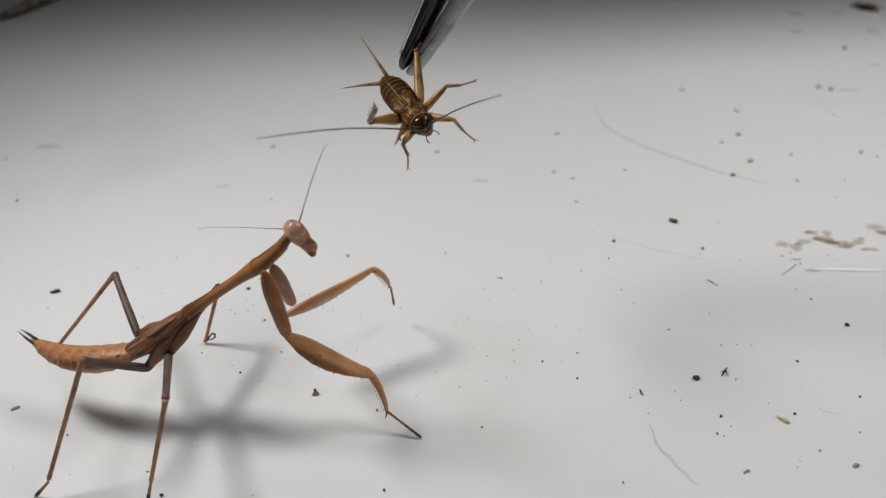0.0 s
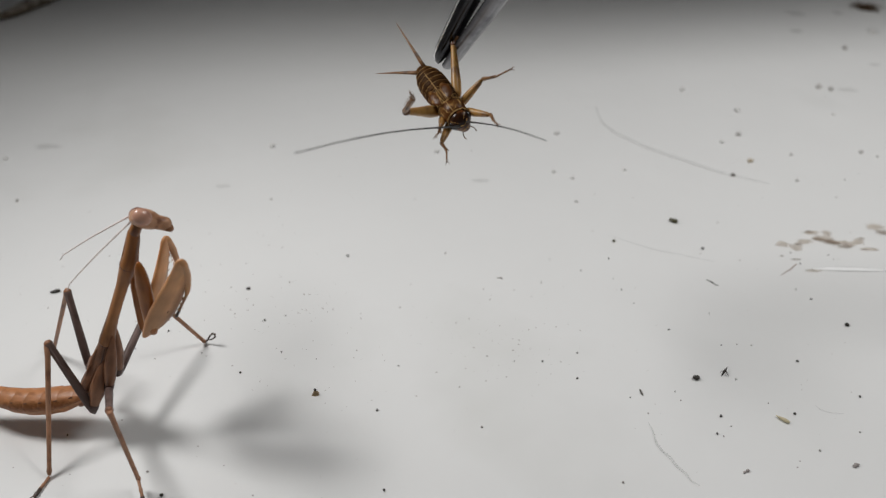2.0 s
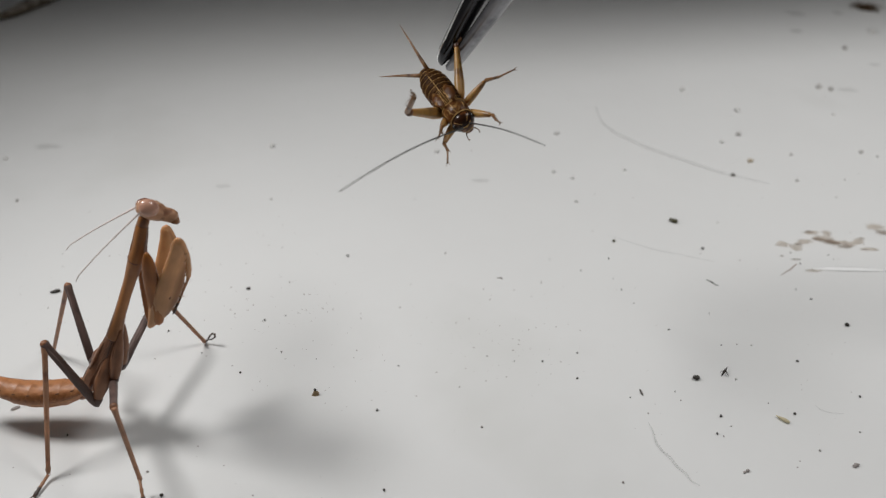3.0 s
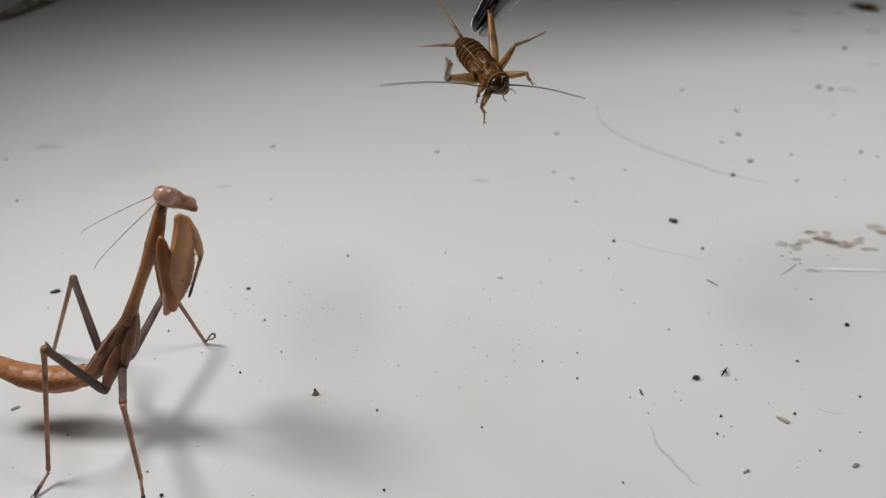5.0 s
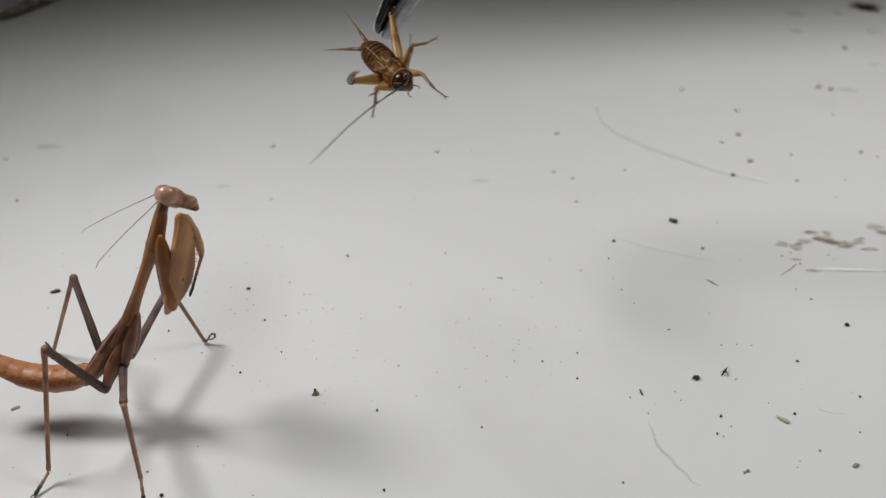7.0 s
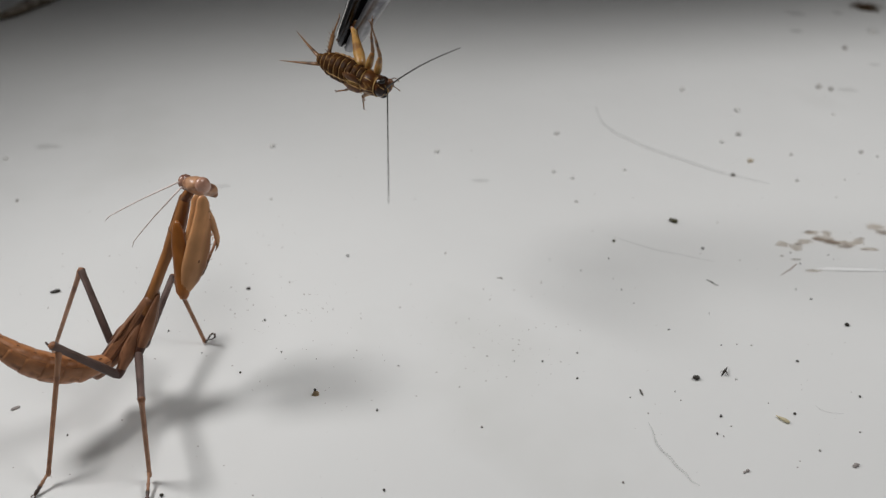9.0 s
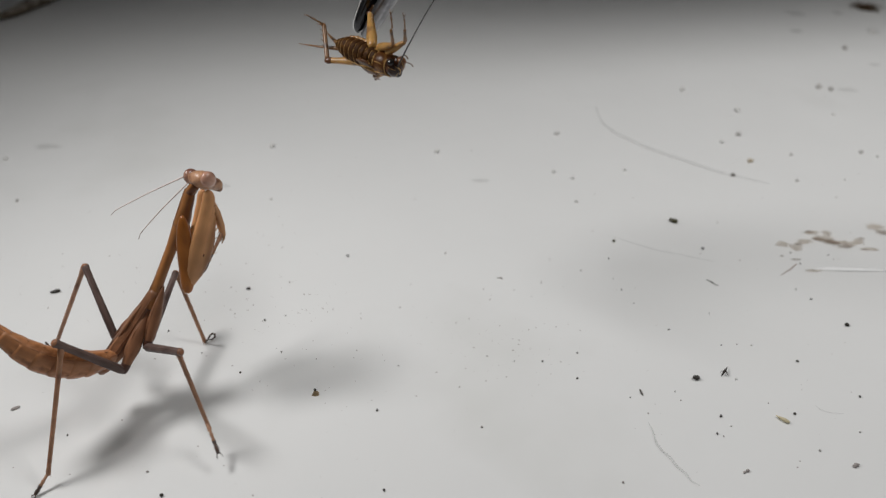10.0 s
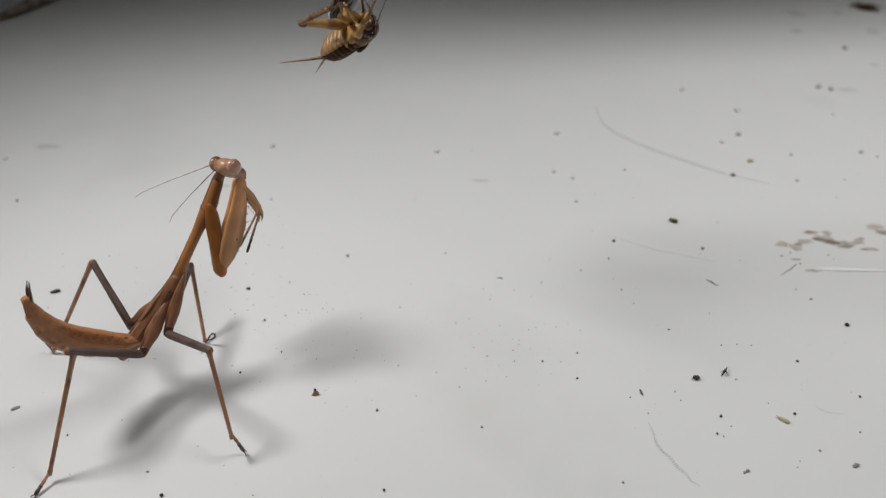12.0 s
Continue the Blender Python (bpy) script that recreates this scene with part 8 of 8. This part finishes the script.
    walk(C_PARTS["RF_tibia"], [(0, pose(0.00586, -0.00299, 0.00099, 0, -14.4, -7)), (0.8, pose(0.00595, -0.00353, -0.00011, 0, -23, -7.6)), (1.5, pose(0.00607, -0.00326, 0.00021, 0, -28.5, 4.6)), (2.5, pose(0.0059, -0.00312, 0.00078, 0, -27.1, -1.4)), (5, pose(0.00588, -0.00323, 0.00068, 0, -31.4, -2.6)), (5.8, pose(0.00575, -0.00299, 0.00115, 0, -37.8, 18.8)), (6.4, pose(0.00345, -0.00125, 0.00289, 0, -34.4, -17.1)), (6.5, pose(0.00612, -0.00295, 0.00059, 0, -19.8, -12.3)), (7, pose(0.00447, -0.00265, 0.00213, 4.4, -6, -33)), (7.2, pose(0.00518, -0.00251, 0.002, 0, -19.2, -13.7)), (9, pose(0.00041, -0.0036, -0.00065, 0, 22.4, -119.1)), (9.5, pose(0.00025, -0.00316, 0.00023, 0, 23.3, -125)), (10.5, pose(0.00003, -0.00185, 0.00104, 0, 5.8, -131.6)), (12, pose(0.00568, -0.00018, -0.00352, 0, 57.6, 14.9))])
    walk(C_PARTS["RF_tarsus"], [(0, pose(0.00849, -0.00331, 0.00167, 0, -12.2, -22.6)), (0.8, pose(0.00845, -0.00386, 0.00096, 0, -17.4, -30.3)), (1.5, pose(0.00846, -0.00307, 0.00152, 0, -22.2, -15.7)), (2.5, pose(0.00833, -0.00318, 0.00203, 0, -17.3, -21.1)), (5, pose(0.00821, -0.00333, 0.0021, 0, -21.7, -19.9)), (5.8, pose(0.00779, -0.00229, 0.00282, 0, -23.5, -7.2)), (6.4, pose(0.00561, -0.00192, 0.00444, 0, -47.4, -18)), (6.5, pose(0.00863, -0.0035, 0.00152, 0, -8.8, -27.9)), (7, pose(0.00666, -0.00407, 0.0024, -3.9, -14.7, -32.5)), (7.2, pose(0.00769, -0.00312, 0.0029, 0, -30.3, -47.5)), (9, pose(-0.00083, -0.00581, -0.0017, 0, 13.8, -108.2)), (9.5, pose(-0.0012, -0.00521, -0.00085, 0, 19.9, -133.9)), (10.5, pose(-0.00177, -0.00389, 0.00076, 0, 2.8, -137.5)), (12, pose(0.0071, 0.0002, -0.00583, 0, 30.4, 63.6))])
    walk(C_PARTS["RM_femur"], [(0, pose(0.00171, -0.00125, -0.00097, 0, -33.7, -24.9)), (1.5, pose(0.00171, -0.00125, -0.00097, 0, -35.5, -11.1)), (2.5, pose(0.00171, -0.00125, -0.00097, 0, -41.1, -18.9)), (5, pose(0.00171, -0.00125, -0.00097, 0, -38.8, -19)), (6.5, pose(0.00171, -0.00125, -0.00097, 0, -40.7, -14.5)), (7.2, pose(0.00171, -0.00125, -0.00097, 0, -46.4, -33)), (9, pose(0.00171, -0.00125, -0.00097, 0, -0.5, -147.2)), (9.5, pose(0.00171, -0.00125, -0.00097, 0, -8.8, -132.9)), (10.5, pose(0.00171, -0.00125, -0.00097, 0, -25.2, -149.9)), (12, pose(0.00171, -0.00125, -0.00097, 0, 49.5, 28.5))])
    walk(C_PARTS["RM_tibia"], [(0, pose(0.00455, -0.00257, 0.00112, 0, -35.5, -12.9)), (1.5, pose(0.00472, -0.00184, 0.00122, 0, -36.3, -16.4)), (2.5, pose(0.00439, -0.00217, 0.00151, 0, -35.1, -14.6)), (5, pose(0.00448, -0.00221, 0.00139, 0, -37.1, -13.3)), (6.5, pose(0.00447, -0.00197, 0.00149, 0, -32.1, -15.8)), (7.2, pose(0.00389, -0.00267, 0.00176, 0, -35.4, -15.5)), (9, pose(-0.00145, -0.00329, -0.00093, 0, 9.2, -141.2)), (9.5, pose(-0.00082, -0.00398, -0.00039, 0, 21.1, -125.2)), (10.5, pose(-0.00123, -0.00296, 0.00064, 0, 3.2, -130.3)), (12, pose(0.00386, -0.00009, -0.00383, 0, 23.9, 14.6))])
    walk(C_PARTS["RM_tarsus"], [(0, pose(0.00672, -0.00307, 0.00271, 0, -39.1, -11.4)), (1.5, pose(0.00683, -0.00247, 0.00284, 0, -44.4, -19.7)), (2.5, pose(0.00656, -0.00274, 0.00308, 0, -41.6, -18.1)), (5, pose(0.00661, -0.00271, 0.00304, 0, -35.7, -13.2)), (6.5, pose(0.0067, -0.0026, 0.00294, 0, -43.1, -25.3)), (7.2, pose(0.00603, -0.00326, 0.00334, 0, -44.1, -18.2)), (9, pose(-0.00356, -0.00498, -0.00137, 0, 2.9, -149.5)), (9.5, pose(-0.00229, -0.00606, -0.00138, 0, 22.5, -125.1)), (10.5, pose(-0.003, -0.00505, 0.00048, 0, 4.3, -138.3)), (12, pose(0.00628, 0.00054, -0.00494, 0, 39.6, 5.3))])
    walk(C_PARTS["RH_femur"], [(0, pose(0.00091, -0.00131, -0.00063, 0, -53.3, -39.8)), (0.8, pose(0.00091, -0.00131, -0.00063, 0, -55.6, -38.4)), (1.5, pose(0.00091, -0.00131, -0.00063, 0, -56.7, -43.7)), (2.5, pose(0.00091, -0.00131, -0.00063, 0, -58.5, -47.9)), (5, pose(0.00091, -0.00131, -0.00063, 0, -59.7, -43.4)), (5.8, pose(0.00091, -0.00131, -0.00063, 0, -61.7, -38.4)), (6, pose(0.00091, -0.00131, -0.00063, 0, 56.9, 81.9)), (6.2, pose(0.00091, -0.00131, -0.00063, 0, 58.5, 46.4)), (6.4, pose(0.00091, -0.00131, -0.00063, 0, -72.4, 16.7)), (6.5, pose(0.00091, -0.00131, -0.00063, 0, -53.6, -35.6)), (7, pose(0.00091, -0.00131, -0.00063, 5.2, -54.4, -41.9)), (7.2, pose(0.00091, -0.00131, -0.00063, 0, -50.7, -35.3)), (9, pose(0.00091, -0.00131, -0.00063, 0, 7.3, -175.1)), (9.5, pose(0.00091, -0.00131, -0.00063, 0, -23.8, -165.6)), (10, pose(0.00091, -0.00131, -0.00063, 3.7, -27.4, 167.6)), (10.5, pose(0.00091, -0.00131, -0.00063, 0, -16.7, 156.3)), (12, pose(0.00091, -0.00131, -0.00063, 0, 69.3, 72.6))])
    walk(C_PARTS["RH_tibia"], [(0, pose(0.00421, -0.00406, 0.00513, 53.5, -44, 24.8)), (0.8, pose(0.00409, -0.00383, 0.0053, 56.2, -50, 25.4)), (1.5, pose(0.00376, -0.00403, 0.00538, 48.9, -46.2, 28.1)), (2.5, pose(0.00343, -0.0041, 0.0055, 45.9, -48.7, 32.9)), (5, pose(0.00354, -0.0038, 0.00557, 46.9, -48.8, 28.1)), (5.8, pose(0.00358, -0.00342, 0.0057, 46.9, -55.8, 43.3)), (6, pose(0.00146, 0.00257, -0.00664, -153.7, 25.4, 51.9)), (6.2, pose(0.0035, 0.0014, -0.00675, 163.9, 21.1, 66.5)), (6.4, pose(0.003, -0.00069, 0.00622, -6.2, -16.1, -0.8)), (6.5, pose(0.00438, -0.00379, 0.00515, 49.8, -39.8, 27.5)), (7, pose(0.00399, -0.00407, 0.00514, 68.8, -36.8, 16.4)), (7.2, pose(0.00463, -0.00394, 0.00493, 70.5, -52.8, 20.9)), (9, pose(-0.00619, -0.00192, -0.00154, -31.2, 58.6, 159.6)), (9.5, pose(-0.00545, -0.00295, 0.00227, -26.3, 52.3, 165.9)), (10, pose(-0.00525, 0.00005, 0.00263, -13.4, 46.6, 155.6)), (10.5, pose(-0.00539, 0.00146, 0.00143, 29.9, 48.6, -174.4)), (12, pose(0.00167, 0.00111, -0.00734, -160, -9.3, -2.4))])
    walk(C_PARTS["RH_tarsus"], [(0, pose(0.00748, -0.00255, 0.00862, 0, -50.7, 7)), (0.8, pose(0.007, -0.00245, 0.00914, 0, -56.1, 17.2)), (1.5, pose(0.00682, -0.00239, 0.009, 0, -59.3, 8.1)), (2.5, pose(0.00621, -0.0023, 0.00926, 0, -60, 3.1)), (5, pose(0.00646, -0.00225, 0.00935, 0, -57, 1.6)), (5.8, pose(0.00563, -0.00149, 0.00985, 0, -56.6, 37.9)), (6, pose(0.00426, 0.00614, -0.00879, 0, 48, 97.3)), (6.2, pose(0.00536, 0.00569, -0.00856, 0, 68.6, 74.1)), (6.4, pose(0.00782, -0.00075, 0.00761, 0, -48, -17.8)), (6.5, pose(0.00779, -0.00201, 0.00837, 0, -47.8, 5.4)), (7, pose(0.00775, -0.00297, 0.00808, -31.3, -29.5, 13.7)), (7.2, pose(0.00746, -0.00286, 0.00893, 0, -35.9, -57.1)), (9, pose(-0.00864, -0.00101, -0.00582, 0, 43.9, 90.1)), (9.5, pose(-0.00843, -0.0022, -0.0017, 0, -10, 134.7)), (10, pose(-0.00831, 0.00144, -0.00092, 9.8, -12.8, 130.8)), (10.5, pose(-0.00869, 0.00114, -0.00233, 0, 39.5, 56.1)), (12, pose(0.00662, 0.00091, -0.00654, 0, 17.5, -18.5))])
    walk(C_PARTS["antenna_L"], [(0, pose(0.0053, 0.00043, 0.00011, -50.7, -27.7, 34.5)), (0.5, pose(0.0053, 0.00043, 0.00011, -48.4, -26.9, 26.4)), (0.8, pose(0.0053, 0.00043, 0.00011, -47.1, -25.2, 26.4)), (1, pose(0.0053, 0.00043, 0.00011, -47.3, -26.8, 24.8)), (1.2, pose(0.0053, 0.00043, 0.00011, -48.1, -27.9, 25.9)), (1.5, pose(0.0053, 0.00043, 0.00011, -49.2, -25.9, 29.2)), (2, pose(0.0053, 0.00043, 0.00011, -46.1, -19.8, 21.6)), (2.5, pose(0.0053, 0.00043, 0.00011, -45.9, -13.6, 19.5)), (3, pose(0.0053, 0.00043, 0.00011, -45.6, -19.7, 18.5)), (5, pose(0.0053, 0.00043, 0.00011, -51.3, -15.4, 20.6)), (5.5, pose(0.0053, 0.00043, 0.00011, -46, -14.5, 17.9)), (5.8, pose(0.0053, 0.00043, 0.00011, -44.9, -10.7, 7.1)), (6.4, pose(0.0053, 0.00043, 0.00011, -94.2, -23.6, 35.2)), (6.5, pose(0.0053, 0.00043, 0.00011, -55.7, -28.4, 20.9)), (7, pose(0.0053, 0.00043, 0.00011, -61.2, -48.4, 21.3)), (7.2, pose(0.0053, 0.00043, 0.00011, -58.4, -46.8, 20.4)), (9, pose(0.0053, 0.00043, 0.00011, -115.9, 2.4, 41.9)), (9.5, pose(0.0053, 0.00043, 0.00011, -118.9, 13.8, 42.6)), (10, pose(0.0053, 0.00043, 0.00011, -126.9, 42, 54.5)), (10.5, pose(0.0053, 0.00043, 0.00011, -147.5, 13.6, 40.2)), (11, pose(0.0053, 0.00043, 0.00011, -155, 11.9, 21.1)), (12, pose(0.0053, 0.00043, 0.00011, 103.1, 26, 9.3))])
    walk(C_PARTS["antenna_R"], [(0, pose(0.0053, -0.00043, 0.00011, 0.1, -54.1, -60.6)), (0.5, pose(0.0053, -0.00043, 0.00011, -11.8, -44.6, -41.6)), (0.8, pose(0.0053, -0.00043, 0.00011, -8.9, -31.4, -44.2)), (1, pose(0.0053, -0.00043, 0.00011, -9.7, -23.3, -43.7)), (1.2, pose(0.0053, -0.00043, 0.00011, -11.5, -22, -41.7)), (1.5, pose(0.0053, -0.00043, 0.00011, -5.8, -32.3, -48.8)), (2, pose(0.0053, -0.00043, 0.00011, 8.7, -50.7, -65.9)), (2.5, pose(0.0053, -0.00043, 0.00011, 3.9, -67.1, -61.5)), (3, pose(0.0053, -0.00043, 0.00011, -6.8, -44.3, -46.7)), (5, pose(0.0053, -0.00043, 0.00011, -14.8, -60.3, -42.2)), (5.5, pose(0.0053, -0.00043, 0.00011, -21, -43.2, -26)), (5.8, pose(0.0053, -0.00043, 0.00011, -16.6, -30, -35.2)), (6.4, pose(0.0053, -0.00043, 0.00011, -76.9, -42.4, -3.7)), (6.5, pose(0.0053, -0.00043, 0.00011, -32.9, -39.6, -24.4)), (7, pose(0.0053, -0.00043, 0.00011, -24, -36.9, -36.6)), (7.2, pose(0.0053, -0.00043, 0.00011, -19.8, -48.2, -40.5)), (9, pose(0.0053, -0.00043, 0.00011, -108.2, -48, 18.2)), (9.5, pose(0.0053, -0.00043, 0.00011, -132.2, -39, 44)), (10, pose(0.0053, -0.00043, 0.00011, 156.5, 5.4, -154.5)), (10.5, pose(0.0053, -0.00043, 0.00011, -151, -0.9, -156.3)), (11, pose(0.0053, -0.00043, 0.00011, -147.3, 0.1, -164.8)), (12, pose(0.0053, -0.00043, 0.00011, 103.6, 40, 20.4))])
    walk(C_PARTS["cercus_L"], [(0, pose(-0.00502, 0.00041, 0.00023, 0, -21.9, 173.9)), (0.8, pose(-0.00502, 0.00041, 0.00023, 0, -20.2, 176.4)), (1.5, pose(-0.00502, 0.00041, 0.00023, 0, -19.1, 175.6)), (2.5, pose(-0.00502, 0.00041, 0.00023, 0, -25.7, 174.3)), (5, pose(-0.00502, 0.00041, 0.00023, 0, -17.3, 170.3)), (5.8, pose(-0.00502, 0.00041, 0.00023, 0, -8.8, -178.3)), (6.4, pose(-0.00502, 0.00041, 0.00023, 0, 8.7, 165.4)), (6.5, pose(-0.00502, 0.00041, 0.00023, 0, -13.2, 175.1)), (7.2, pose(-0.00502, 0.00041, 0.00023, 0, -11.8, 169.5)), (9, pose(-0.00502, 0.00041, 0.00023, 0, 20.9, 179.1)), (9.5, pose(-0.00502, 0.00041, 0.00023, 0, 15.1, -171.6)), (10.5, pose(-0.00502, 0.00041, 0.00023, 0, 20.1, -158.8)), (12, pose(-0.00502, 0.00041, 0.00023, 0, 32.5, 178.5))])
    walk(C_PARTS["cercus_R"], [(0, pose(-0.00502, -0.00041, 0.00023, 0, 5.3, -140.3)), (0.8, pose(-0.00502, -0.00041, 0.00023, 0, 5.5, -142.2)), (1.5, pose(-0.00502, -0.00041, 0.00023, 0, 5.3, -141.5)), (2.5, pose(-0.00502, -0.00041, 0.00023, 0, 4.8, -140.5)), (5, pose(-0.00502, -0.00041, 0.00023, 0, 3, -145)), (5.8, pose(-0.00502, -0.00041, 0.00023, 0, 6.5, -142.5)), (6.4, pose(-0.00502, -0.00041, 0.00023, 0, -21.3, -167.7)), (6.5, pose(-0.00502, -0.00041, 0.00023, 0, -3.8, -142.8)), (7.2, pose(-0.00502, -0.00041, 0.00023, 0, -4.6, -149.9)), (9, pose(-0.00502, -0.00041, 0.00023, 0, -9.8, -167.6)), (9.5, pose(-0.00502, -0.00041, 0.00023, 0, -18.7, -175.4)), (10.5, pose(-0.00502, -0.00041, 0.00023, 0, -13.4, 172.9)), (12, pose(-0.00502, -0.00041, 0.00023, 0, -16.4, 176.3))])
    walk(tweezers, [(0, pose(-0.00276, -0.01284, 0.0403, 91.7, -60.2, -26.6)), (0.5, pose(-0.00255, -0.01262, 0.04084, 91.7, -60.2, -26.6)), (0.8, pose(-0.00273, -0.01278, 0.04182, 91.7, -60.2, -26.6)), (1, pose(-0.00207, -0.01257, 0.04181, 91.7, -60.2, -26.6)), (1.5, pose(-0.00033, -0.01319, 0.04241, 91.7, -60.2, -26.6)), (2, pose(0.0016, -0.01288, 0.04117, 91.7, -60.2, -26.6)), (2.5, pose(0.00227, -0.01313, 0.04064, 91.7, -60.2, -26.6)), (3, pose(0.002, -0.0129, 0.04096, 91.7, -60.2, -26.6)), (5, pose(0.00619, -0.00653, 0.04253, 91.7, -60.2, -26.6)), (5.5, pose(0.00653, -0.00621, 0.04312, 91.7, -60.2, -26.6)), (5.8, pose(0.00587, -0.00683, 0.04322, 91.7, -60.2, -26.6)), (6, pose(0.00459, -0.00692, 0.04431, 91.7, -60.2, -26.6)), (6.2, pose(0.00233, -0.00713, 0.04383, 91.7, -60.2, -26.6)), (6.4, pose(-0.00017, -0.00502, 0.04194, 91.7, -60.2, -26.6)), (6.5, pose(-0.00058, -0.00627, 0.04214, 91.7, -60.2, -26.6)), (7, pose(-0.00606, -0.00603, 0.04205, 91.7, -60.2, -26.6)), (7.2, pose(-0.00782, -0.00585, 0.04212, 91.7, -60.2, -26.6)), (9, pose(-0.01096, -0.00543, 0.04004, 91.7, -60.2, -26.6)), (9.5, pose(-0.00986, -0.0054, 0.04047, 91.7, -60.2, -26.6)), (10, pose(-0.0087, -0.00547, 0.04197, 91.7, -60.2, -26.6)), (10.5, pose(-0.00683, -0.00565, 0.04404, 91.7, -60.2, -26.6)), (11, pose(-0.00451, -0.00582, 0.04702, 91.7, -60.2, -26.6)), (11.4, pose(-0.00154, -0.00581, 0.04969, 91.7, -60.2, -26.6)), (11.6, pose(-0.00874, -0.00643, 0.04621, 91.7, -60.2, -26.6)), (11.8, pose(-0.01031, -0.00674, 0.04473, 91.7, -60.2, -26.6)), (12, pose(-0.01148, -0.00677, 0.04369, 91.7, -60.2, -26.6))])


motions()
